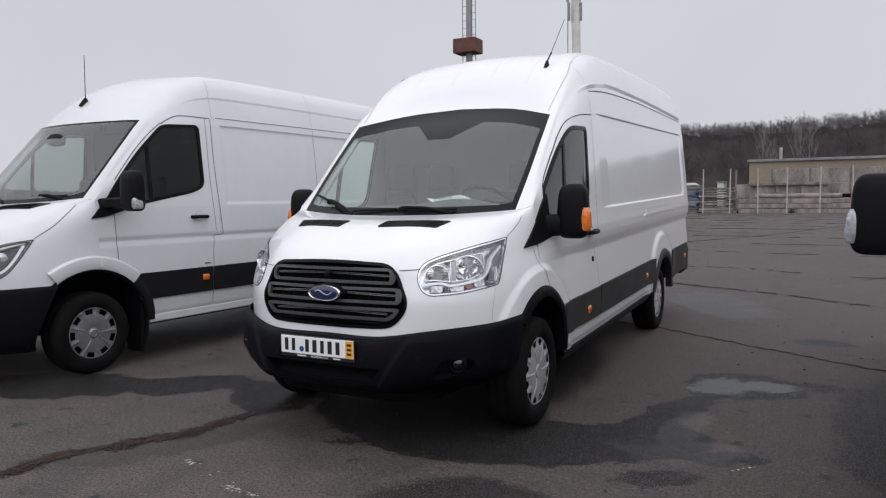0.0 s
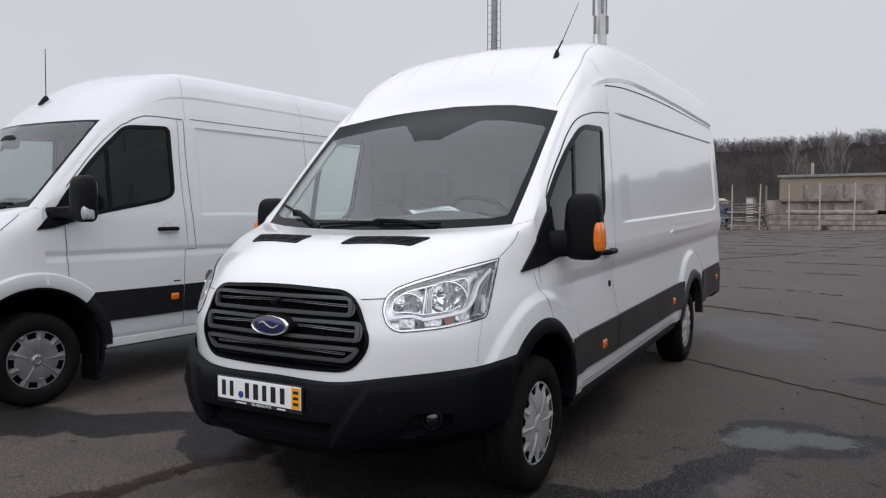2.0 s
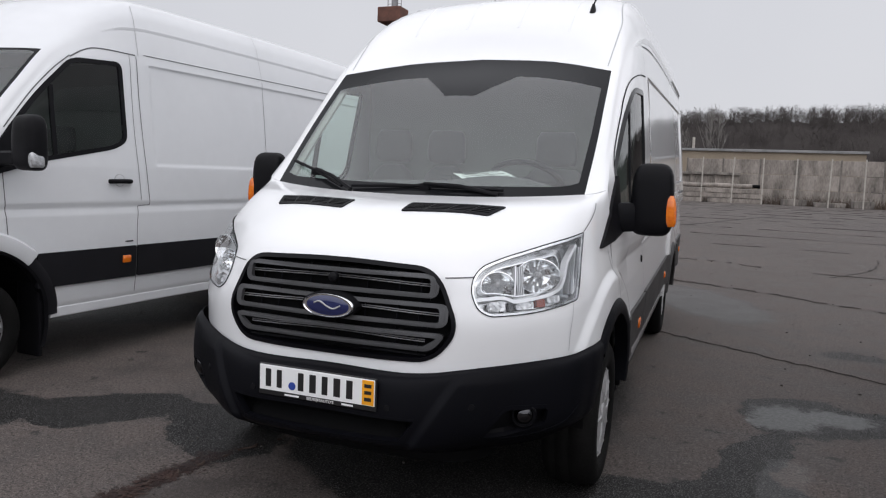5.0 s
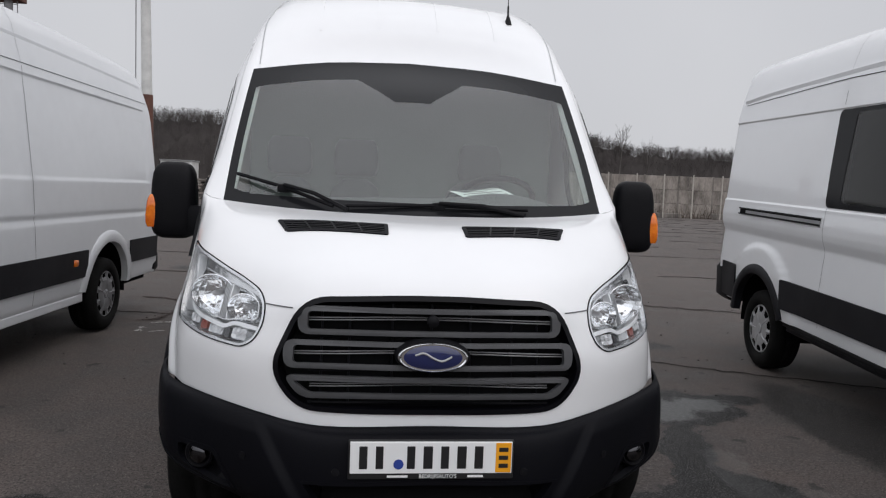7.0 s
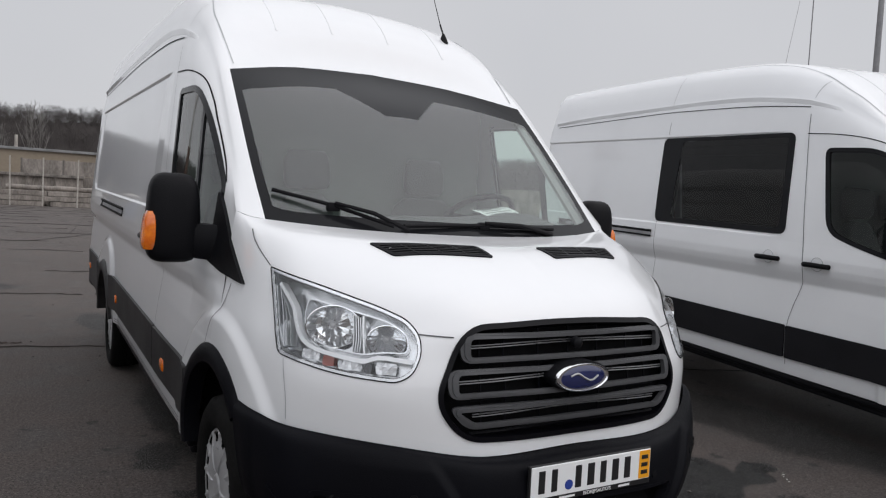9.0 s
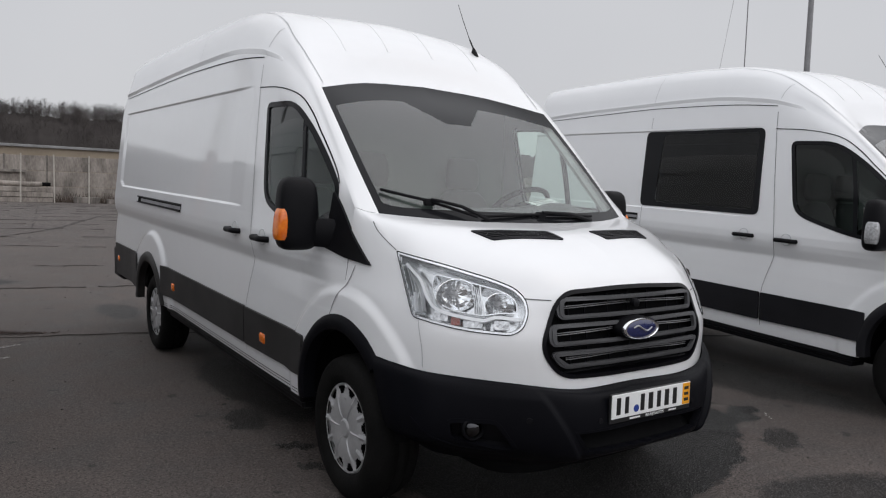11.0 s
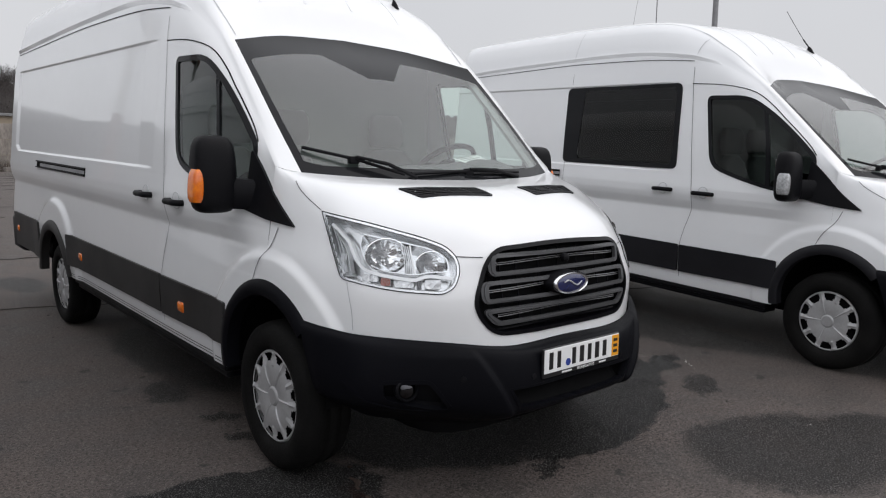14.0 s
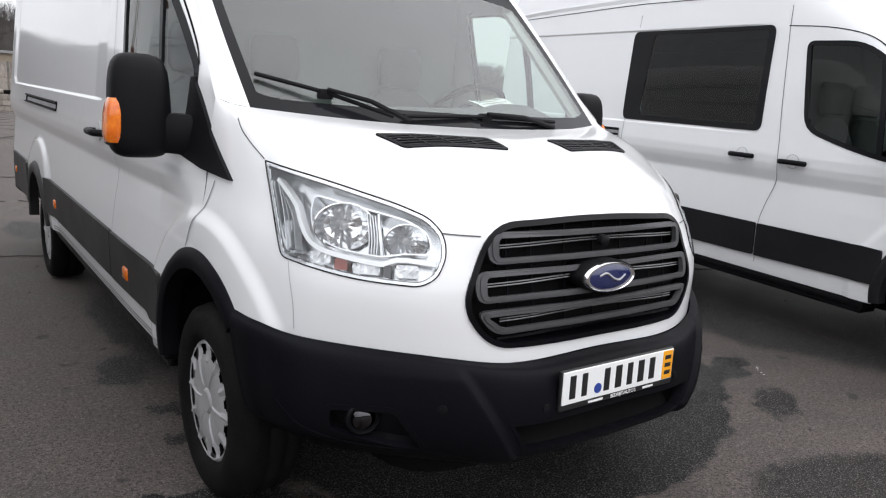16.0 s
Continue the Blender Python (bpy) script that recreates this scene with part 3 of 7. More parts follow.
def cab_inside(van, skin, seats=3, dash_z=1.28, back=2.17, trim_z=1.2):
    """What shows behind the glass: dashboard, wheel, seats, linings and the wall behind the seats."""
    inner = new("cab_interior")
    inner.parent = van
    bm = bmesh.new()
    prof = [(0.84, dash_z + 0.03), (1.0, dash_z + 0.055), (1.2, dash_z + 0.02), (1.36, dash_z - 0.05), (1.42, dash_z - 0.2), (1.38, dash_z - 0.3), (1.3, dash_z - 0.37)]
    rows = []
    for x in np.linspace(-0.88, 0.88, 29):
        hump = 0.05 * math.exp(-((x - 0.42) / 0.22) ** 2) + 0.02 * math.cos(x * 3)
        lag = 0.16 * (abs(x) / 0.88) ** 2
        rows.append([bm.verts.new((x, y + lag + (0.05 if i > 2 else 0), z + (hump if 1 < i < 4 else 0))) for i, (y, z) in enumerate(spline(prof, 16))])
    for a, b in zip(rows, rows[1:]):
        for k in range(len(a) - 1):
            bm.faces.new((a[k], a[k + 1], b[k + 1], b[k]))
    part("dashboard", bm, DASH, inner, smooth=True)
    bm = bmesh.new()
    c, n = Vector((0.43, 1.43, dash_z + 0.06)), Vector((0, 0.62, 0.78))
    q = n.to_track_quat("Z", "Y").to_matrix()
    tube(bm, [c + q @ Vector((0.195 * math.cos(a), 0.195 * math.sin(a), 0)) for a in np.linspace(0, 2 * math.pi, 37)], 0.016, 8)
    for a in (0.1, math.pi - 0.1, math.pi * 1.5):
        tube(bm, [c + q @ Vector((0.19 * math.cos(a), 0.19 * math.sin(a), 0)), c - n * 0.02], 0.02, 6)
    disc_on(bm, c - n * 0.06, n, ((0, 0.06), (0.05, 0.065), (0.07, 0.05), (0.075, 0.001)), 16)
    part("steering_wheel", bm, BLACK_PLASTIC, inner, smooth=True)
    for x in ((0.45, -0.28, -0.66) if seats == 3 else (0.45, -0.45)):
        w = 0.25 if x > 0 or seats == 2 else 0.19
        seat = new("seat")
        seat.parent = inner
        bm = bmesh.new()
        stack(bm, [(0.62, x - w, x + w, 1.50, 1.98), (0.72, x - w - 0.01, x + w + 0.01, 1.47, 2.0), (0.80, x - w, x + w, 1.48, 2.0), (0.83, x - w + 0.05, x + w - 0.05, 1.54, 1.95)])
        part("seat_cushion", bm, FABRIC, seat, smooth=True)
        bm = bmesh.new()
        stack(bm, [(0.80, x - w + 0.02, x + w - 0.02, 1.90, 2.03), (0.95, x - w, x + w, 1.90, 2.06), (1.25, x - w + 0.01, x + w - 0.01, 1.95, 2.10), (1.42, x - w + 0.06, x + w - 0.06, 2.0, 2.12), (1.47, x - w + 0.12, x + w - 0.12, 2.02, 2.10)])
        part("backrest", bm, FABRIC, seat, smooth=True)
        bm = bmesh.new()
        stack(bm, [(1.49, x - 0.11, x + 0.11, 2.03, 2.11), (1.53, x - 0.13, x + 0.13, 2.01, 2.12), (1.66, x - 0.125, x + 0.125, 2.02, 2.12), (1.70, x - 0.10, x + 0.10, 2.04, 2.11)])
        part("headrest", bm, FABRIC, seat, smooth=True)
    bm = bmesh.new()
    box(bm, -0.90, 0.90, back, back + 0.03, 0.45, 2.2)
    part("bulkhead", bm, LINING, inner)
    bm = bmesh.new()
    box(bm, -0.88, 0.88, 1.56, back, 0.42, 0.5)
    box(bm, -0.48, 0.48, 0.87, 1.56, 0.42, 0.5)
    box(bm, -0.48, 0.48, 0.8, 0.86, 0.45, 0.96)
    box(bm, -0.78, 0.78, 0.8, 0.86, 0.96, dash_z - 0.06)
    part("cab_floor", bm, DASH, inner)
    for sx in (1, -1):
        bm = bmesh.new()
        stack(bm, [(0.93, 0.84, 0.885, 1.1, back - 0.02), (trim_z - 0.1, 0.845, 0.89, 1.12, back - 0.02), (trim_z, 0.86, 0.88, 1.15, back - 0.03)], 24, 8)
        part("door_trim", flip(bm, sx), DASH, inner, smooth=True)
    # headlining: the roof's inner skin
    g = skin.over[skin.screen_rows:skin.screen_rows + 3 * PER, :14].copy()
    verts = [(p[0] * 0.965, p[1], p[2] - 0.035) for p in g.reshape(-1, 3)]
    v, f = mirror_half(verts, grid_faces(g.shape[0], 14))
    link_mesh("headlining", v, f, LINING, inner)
    # pillar trims
    for sx in (1, -1):
        bm = bmesh.new()
        pts = [skin.over[i, 7] for i in range(0, skin.screen_rows + 1, 6)]
        tube(bm, [(sx * (p[0] - 0.05), p[1] + 0.03, p[2] - 0.02) for p in pts], 0.036, 8)
        part("pillar_trim", bm, TRIM, inner, smooth=True)
    return inner


def liners(van, wheels, depth=0.46):
    """Dark wheel housings and underfloor."""
    for y, z, r in wheels:
        for sx in (1, -1):
            bm = bmesh.new()
            rows = []
            for x in (0.50, 0.945):
                rows.append([bm.verts.new((x, y + r * math.cos(a), z + r * math.sin(a))) for a in np.linspace(-0.1, math.pi + 0.1, 28)])
            for k in range(27):
                bm.faces.new((rows[0][k], rows[0][k + 1], rows[1][k + 1], rows[1][k]))
            c = bm.verts.new((0.50, y, z))
            for k in range(27):
                bm.faces.new((rows[0][k], c, rows[0][k + 1]))
            part("wheel_housing", flip(bm, sx), DARK, van, smooth=True)


def mirror_on(van, sx, x0, y0, z0, z1, arm_z, arm_from, lens, width=0.2, span=(0.15, 0.57), arm=(0.064, 0.075), proud=0.0):
    """A door mirror: housing, arm, glass and the lamp in its outer edge."""
    m = new("door_mirror")
    m.parent = van
    w = width
    bm = bmesh.new()
    h = z1 - z0
    rows = [(z0 + h * f, x0 + 0.062 * e + 0.012 * max(0.0, f - 0.5), x0 + w - 0.058 * e - 0.012 * max(0.0, f - 0.5), y0 - 0.01 + 0.055 * e, y0 + 0.13 - 0.035 * e)
            for f, e in ((0.0, 1.0), (0.008, 0.72), (0.03, 0.42), (0.07, 0.2), (0.13, 0.07), (0.22, 0.0), (0.5, 0.0), (0.72, 0.03), (0.84, 0.10), (0.91, 0.22), (0.955, 0.40), (0.985, 0.64), (1.0, 1.0))]
    stack(bm, rows, 40, 3.4)
    part("mirror_housing", flip(bm, sx), BLACK_PLASTIC, m, smooth=True)
    bm = bmesh.new()
    box(bm, x0 + 0.045, x0 + w - 0.045, y0 + 0.120, y0 + 0.133, z0 + 0.06, z1 - 0.06, 0.004)
    part("mirror_glass", flip(bm, sx), CHROME, m)
    bm = bmesh.new()
    ax, ay, az = arm_from
    pts = spline([(ax, ay, az), (ax + 0.06, (ay + y0) / 2 + 0.05, (az + arm_z) / 2), (x0 + 0.05, y0 + 0.06, arm_z)], 8)
    rows = []
    for i, p in enumerate(pts):
        hh = arm[0] - 0.008 * i / 7
        dd = arm[1] + (0.045 - arm[1]) * i / 7
        rows.append([bm.verts.new((p[0], p[1] + dd * c, p[2] + hh * s)) for c, s in ((-1, -0.7), (-0.7, -1), (0.7, -1), (1, -0.7), (1, 0.7), (0.7, 1), (-0.7, 1), (-1, 0.7))])
    for a, b in zip(rows, rows[1:]):
        for k in range(8):
            bm.faces.new((a[k], a[(k + 1) % 8], b[(k + 1) % 8], b[k]))
    bm.faces.new(rows[0][::-1])
    bm.faces.new(rows[-1])
    part("mirror_arm", flip(bm, sx), BLACK_PLASTIC, m, smooth=True)
    lo, hi = z0 + span[0] * h, z0 + span[1] * h
    bm = bmesh.new()
    m0, dz = (lo + hi) / 2, hi - lo
    stack(bm, [(m0 + dz * (k / 8 - 0.5), x0 + w - 0.05 + proud + 0.012 * e, x0 + w + 0.010 + proud - 0.016 * e - 0.012 * k / 8, y0 - 0.006 + 0.016 * e, y0 + 0.085 - 0.012 * e)
               for k, e in enumerate((0.7, 0.2, 0.05, 0.0, 0.0, 0.0, 0.08, 0.25, 0.7))], 28, 4)
    lamp = part("indicator_lens", flip(bm, sx), lens, m, "amber indicator lens" if lens is AMBER else "clear indicator lens", smooth=True)
    bm = bmesh.new()
    for k in range(7):
        z = lo + 0.025 + (hi - lo - 0.05) * k / 6
        box(bm, x0 + w - 0.03 + proud, x0 + w + 0.0055 + proud - 0.012 * k / 7, y0 + 0.012, y0 + 0.066, z, z + 0.003, 0.001)
    part("lens_rib", flip(bm, sx), lens, lamp)
    return m


def handle_on(van, skin, sx, y, z, paint):
    h = new("door_handle")
    h.parent = van
    p, n = skin.at("x", y, z)
    bm = bmesh.new()
    pts = spline([(p.x - 0.005, y - 0.085, z), (p.x + 0.038, y - 0.07, z + 0.002), (p.x + 0.042, y, z + 0.003), (p.x + 0.038, y + 0.07, z + 0.002), (p.x - 0.005, y + 0.085, z)], 14)
    tube(bm, pts, 0.0175, 10)
    part("grip", flip(bm, sx), BLACK_PLASTIC, h, smooth=True)
    bm = bmesh.new()
    conform(bm, skin, "x", [(y + 0.045 * math.cos(a), z + 0.006 + 0.045 * math.sin(a)) for a in np.linspace(0, 2 * math.pi, 20, endpoint=False)], 0.003, 0.006, sx, 0.03)
    part("handle_cup", bm, paint, h, smooth=True)
    # grey ring drawn for the shaded edge of the cup, which lies flush
    bm = bmesh.new()
    rim = [(y + 0.047 * math.cos(a), z + 0.008 + 0.047 * math.sin(a)) for a in np.linspace(0, 2 * math.pi, 24, endpoint=False)]
    ring(bm, skin, "x", rim, inset(rim, 0.004), 0.0038, 0.004, sx)
    part("cup_edge", bm, GREY_GAP_SHADE, h)
    return h


def marker(van, skin, sx, y, z):
    p, n = skin.at("x", y, z)
    bm = bmesh.new()
    stack(bm, [(z - 0.028, p.x - 0.01, p.x + 0.02, y - 0.034, y + 0.034), (z - 0.02, p.x - 0.01, p.x + 0.026, y - 0.038, y + 0.038),
               (z + 0.02, p.x - 0.01, p.x + 0.026, y - 0.038, y + 0.038), (z + 0.028, p.x - 0.01, p.x + 0.02, y - 0.034, y + 0.034)], 20, 5)
    return part("side_marker", flip(bm, sx), AMBER, van, "amber side marker lamp", smooth=True)


def wiper(van, a, b, arm_from):
    w = new("wiper")
    w.parent = van
    a, b, c = Vector(a), Vector(b), Vector(arm_from)
    up = Vector((0, -0.55, 0.83)) * 0.02
    bm = bmesh.new()
    tube(bm, [a + up * 0.7, (a + b) / 2 + up * 1.3, b + up * 0.7], 0.0085, 6)
    part("blade", bm, BLACK_PLASTIC, w, smooth=True)
    bm = bmesh.new()
    mid = a.lerp(b, 0.5)
    tube(bm, [c + up * 0.6, c.lerp(mid, 0.5) + up * 2.2, mid + up * 2.0], 0.011, 6, 0.008)
    box(bm, mid.x - 0.028, mid.x + 0.028, mid.y - 0.022, mid.y + 0.01, mid.z - 0.002, mid.z + 0.034, 0.008)
    part("wiper_arm", bm, BLACK_PLASTIC, w, smooth=True)


def headlamp(van, skin, sx, poly, bowls, guide, lower, shell=None, chamber=()):
    """A lamp unit: chrome housing, reflectors, light bar, small lamps behind a clear lens."""
    poly = dense(poly, 2)
    lamp = new("headlamp")
    lamp.parent = van
    bm = bmesh.new()
    conform(bm, skin, "d", inset(poly, 0.012), -0.084, -0.079, sx, 0.04)
    part("lamp_housing", bm, shell or REFLECTOR, lamp, smooth=True)
    face = Vector((0.38, -0.92, 0.05)).normalized()
    if chamber:
        line = dense(rounded(chamber, 0.035, 4), 2)
        bm = bmesh.new()
        conform(bm, skin, "d", line, -0.074, 0.004, sx, 0.03)
        room = part("lamp_chamber", bm, CHAMBER, lamp, "dark chrome reflector chamber", smooth=True)
        bm = bmesh.new()
        ring(bm, skin, "d", line, inset(line, 0.004), -0.018, 0.056, sx)
        part("chamber_rim", bm, REFLECTOR, room)

    def spot(a, z, deep):
        p, n = skin.at("d", a, z)
        return p - n * deep

    for a, z, r in bowls:
        c = spot(a, z, 0.022)
        sides = 22
        bm = bmesh.new()
        disc_on(bm, c, face, [(0.004, r + 0.003), (0.005, r), (-0.004, r * 0.95), (-0.018, r * 0.84), (-0.032, r * 0.66), (-0.042, r * 0.45), (-0.048, r * 0.25), (-0.050, 0.002)], sides, 0.78)
        # upright flutes of the reflector
        bm.verts.ensure_lookup_table()
        chip = random.Random(int(r * 1000))
        for q in list(bm.verts)[2 * sides:]:
            q.co += face * (0.0022 * math.sin((q.co.x - c.x) / 0.0085) + chip.uniform(-0.0008, 0.0008))
        b = part("reflector", flip(bm, sx), BOWL, lamp, smooth=False)
        bm = bmesh.new()
        disc_on(bm, c - face * 0.048, face, ((0.0, 0.010), (0.034, 0.011), (0.042, 0.008), (0.045, 0.001)), 16)
        part("bulb_cap", flip(bm, sx), SILVER, b, smooth=True)
    for line, w in guide:
        bm = bmesh.new()
        strip(bm, skin, "d", line, w, -0.016, sx, 26, depth=0.03)
        part("light_bar", bm, LIGHT_BAR if w > 0.005 else HATCH, lamp, smooth=False)
    for k, (a, z, w, h, mt) in enumerate(lower):
        bm = bmesh.new()
        conform(bm, skin, "d", rounded([(a - w, z - h), (a + w, z - h), (a + w, z + h), (a - w, z + h)], min(w, h) * 0.5, 3), -0.022, 0.03, sx, 0.011)
        if mt is CLEAR_LAMP:
            # cut-glass facets
            chip = random.Random(k + 5)
            for q in bm.verts:
                q.co.y += chip.uniform(-0.005, 0.005)
        part("small_lamp", bm, mt, lamp, smooth=False)
    bm = bmesh.new()
    ring(bm, skin, "d", inset(poly, -0.0018), inset(poly, 0.0018), 0.003, 0.012, sx)
    part("lamp_seal", bm, DARK, lamp)
    bm = bmesh.new()
    ring(bm, skin, "d", inset(poly, 0.002), inset(poly, 0.010), 0.0015, 0.078, sx)
    part("lamp_rim", bm, shell or REFLECTOR, lamp, smooth=False)
    bm = bmesh.new()
    conform(bm, skin, "d", inset(poly, 0.002), 0.005, 0.004, sx, 0.035)
    lens = part("lamp_lens", bm, LENS, lamp, "clear polycarbonate lens", smooth=True)
    lens.visible_shadow = False
    return lamp


DASH = vary(material("dashboard_plastic", (0.05, 0.05, 0.055), 0.6), (0.045, 0.046, 0.048), (0.07, 0.071, 0.073), 4, 150, bump=0.1)
FABRIC = vary(material("seat_fabric", (0.06, 0.065, 0.07), 0.9), (0.040, 0.042, 0.043), (0.060, 0.062, 0.063), 8, 300, bump=0.3)
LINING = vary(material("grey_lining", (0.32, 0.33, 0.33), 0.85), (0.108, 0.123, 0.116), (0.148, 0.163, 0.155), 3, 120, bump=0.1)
TRIM = vary(material("pale_trim", (0.55, 0.56, 0.55), 0.7), (0.50, 0.51, 0.50), (0.60, 0.61, 0.60), 3, 120)
REFLECTOR = vary(material("lamp_silver", (0.55, 0.56, 0.57), 0.25, 0.9), (0.74, 0.75, 0.76), (0.86, 0.87, 0.88), 12, 40, rough=(0.26, 0.16))
BOWL = material("bowl_mirror", (0.90, 0.91, 0.92), 0.14, 1.0)
CHAMBER = material("chamber_chrome", (0.66, 0.67, 0.68), 0.12, 1.0)
LIGHT_BAR = material("pale_light_bar", (0.88, 0.89, 0.90), 0.25, 0.1, coat=0.4)
CLEAR_LAMP = vary(material("clear_lamp", (0.7, 0.71, 0.72), 0.12, 0.5), (0.5, 0.51, 0.52), (0.82, 0.83, 0.84), 60, 200, bump=0.25)
CLEAR_LENS = vary(material("clear_indicator", (0.4, 0.41, 0.42), 0.15, 0.3, coat=0.5), (0.22, 0.225, 0.23), (0.52, 0.53, 0.54), 50, 160, bump=0.2)
HATCH = material("ribbed_clear", (0.62, 0.63, 0.64), 0.3, 0.6)
PAPER = material("paper_sheet", (0.75, 0.77, 0.76), 0.8)
PRINT = material("grey_print", (0.25, 0.26, 0.26), 0.8)
PLATE_WHITE = material("plate_white", (0.82, 0.83, 0.83), 0.35)
PLATE_ORANGE = material("plate_orange", (0.85, 0.36, 0.01), 0.4)
PLATE_BLACK = material("plate_black", (0.012, 0.012, 0.013), 0.4)
BLUE = material("badge_blue", (0.012, 0.018, 0.085), 0.2, coat=0.8)
DOT_BLUE = material("seal_blue", (0.02, 0.05, 0.28), 0.5)


def stations_to(stations, end):
    """The same roof, cut to a shorter tail."""
    keep = [s for s in stations if s[0][0] < end - 0.6]
    (cy, cz), e, o = stations[-2]
    keep.append(((end - 0.16, cz), (e[0], end - 0.16, e[2]), (o[0], end - 0.16, o[2])))
    (cy, cz), e, o = stations[-1]
    keep.append(((end, cz), (e[0], end, e[2]), (o[0], end, o[2])))
    return tuple(keep)


def flare(van, skin, cy, cz, r0, r1, a0, a1, mat, sx, proud=0.022):
    """A moulded strip round a wheel opening."""
    bm = bmesh.new()
    rows = []
    for a in np.linspace(radians(a0), radians(a1), 34):
        row = []
        for r, o in ((r0, -0.05), (r0, proud * 0.6), (r0 + 0.02, proud), (r1 - 0.015, proud * 0.8), (r1, proud * 0.2), (r1 + 0.002, -0.012)):
            p, n = skin.at("x", cy + r * math.cos(a), cz + r * math.sin(a))
            row.append(bm.verts.new((sx * (p.x + o), cy + r * math.cos(a), cz + r * math.sin(a))))
        rows.append(row)
    for a, b in zip(rows, rows[1:]):
        for k in range(5):
            bm.faces.new((a[k], a[k + 1], b[k + 1], b[k]))
    part("wheel_arch_trim", bm, mat, van, smooth=True)


def lines_on(van, skin, sx, specs, mat=None, name="panel_gap"):
    for axis, line, w, off in specs:
        bm = bmesh.new()
        strip(bm, skin, axis, line, w, off, sx, 40)
        part(name, bm, mat or GAP, van)


def high_roof_van(name, label, paint, clad, tail, indicator, cover, side_window, seats):
    van = tagged(new(name), label, "van", "parked vans")
    holes = [("y", inset(GRILLE, 0.004)), ("d", inset(dense(LAMP, 2), 0.009)), ("x", inset(WINDOW, 0.012))]
    crew = rounded([(2.375, 2.065), (3.755, 2.065), (3.74, 1.345), (2.345, 1.345)], 0.06, 5)
    crew_glass = rounded([(2.425, 2.035), (3.52, 2.035), (3.55, 1.385), (2.40, 1.385)], 0.05, 5)
    if side_window:
        holes.append(("x", inset(crew_glass, -0.015)))
    st = STATIONS if tail > 6.3 else stations_to(STATIONS, tail)
    skin = Skin(NOSE, HOOD, st, side_width, 0.385, ((1.0, 0.45, 0.415), (4.75, 0.245, 0.495)), holes, ((1.0, 0.43, 0.58, 0.020), (4.75, 0.245, 0.71, 0.022)))
    skin.mesh("body", paint, van)
    screen(skin, van, (0.055, 0.93, 0.185), (0.195, 0.085, 0.28))
    cab_inside(van, skin, seats, 1.335)
    if side_window:
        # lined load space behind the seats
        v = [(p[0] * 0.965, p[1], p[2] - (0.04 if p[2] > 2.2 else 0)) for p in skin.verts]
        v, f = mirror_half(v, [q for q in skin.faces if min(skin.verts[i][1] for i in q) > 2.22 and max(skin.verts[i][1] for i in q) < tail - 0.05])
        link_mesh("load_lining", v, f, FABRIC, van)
    liners(van, ((1.0, 0.45, 0.425), (4.75, 0.245, 0.47)))
    bm = bmesh.new()
    box(bm, -0.9, 0.9, 1.5, 4.25, 0.36, 0.41)
    box(bm, -0.9, 0.9, 5.24, tail - 0.1, 0.36, 0.41)
    box(bm, -0.49, 0.49, 0.45, tail - 0.1, 0.362, 0.42)
    box(bm, -0.52, 0.52, 1.0, tail - 0.6, 0.25, 0.38)
    part("underfloor", bm, DARK, van)
    bm = bmesh.new()
    stack(bm, [(0.265, -0.50, 0.50, 0.30, 1.2), (0.29, -0.60, 0.60, 0.26, 1.2), (0.40, -0.62, 0.62, 0.24, 1.2)], 28, 5)
    part("undertray", bm, DARK, van, smooth=True)

    # bumper with a set-back middle, an intake and lamp pockets
    bump = Plate(BUMPER, 150, 76)
    moved = []
    for x, y, z in bump.verts:
        edge = 0.37 + 0.17 * (z - 0.43) / 0.29
        k = float(np.clip((x - edge) / 0.03, 0, 1)) * float(np.clip((0.85 - x) / 0.35, 0, 1)) * float(np.clip((0.735 - z) / 0.05, 0, 1)) * float(np.clip((z - 0.36) / 0.06, 0, 1))
        moved.append((x + 0.010 * float(np.clip((x - 0.6) / 0.3, 0, 1)), y - 0.026 * k, z))
    bump.verts = moved
    bump.tree = BVHTree.FromPolygons([Vector(v) for v in moved], bump.faces)
    pocket = rounded([(0.66, 0.588), (0.86, 0.578), (0.85, 0.50), (0.66, 0.462), (0.57, 0.465)], 0.03, 4)
    mids = [np.mean([moved[i] for i in f], axis=0) for f in bump.faces]
    keep = [f for f, m in zip(bump.faces, mids) if not inside(m[0], m[2], INTAKE) and not inside(0.77 * m[0] + 0.64 * m[1], m[2], pocket)]
    v, f = mirror_half(moved, keep)
    front = link_mesh("front_bumper", v, f, GREY_PLASTIC, van, label="dark grey moulded plastic bumper")
    bm = bmesh.new()
    conform(bm, skin_full(bump), "y", inset(INTAKE, -0.02), -0.09, -0.07)
    part("intake_back", bm, DARK, front)
    bm = bmesh.new()
    ring(bm, skin_full(bump), "y", dense(inset(INTAKE, -0.009), 8), dense(inset(INTAKE, 0.008), 8), 0.002, 0.03)
    part("intake_edge", bm, GREY_PLASTIC, front)
    for sx in (1, -1):
        bm = bmesh.new()
        conform(bm, bump, "d", inset(pocket, -0.010), -0.045, -0.042, sx, 0.05)
        part("lamp_pocket", bm, BLACK_PLASTIC, front, smooth=True)
        bm = bmesh.new()
        ring(bm, bump, "d", dense(inset(pocket, -0.009)), dense(inset(pocket, 0.008)), 0.002, 0.02, sx)
        part("pocket_edge", bm, GREY_PLASTIC, front)
        p, n = bump.at("d", 0.765, 0.545)
        bm = bmesh.new()
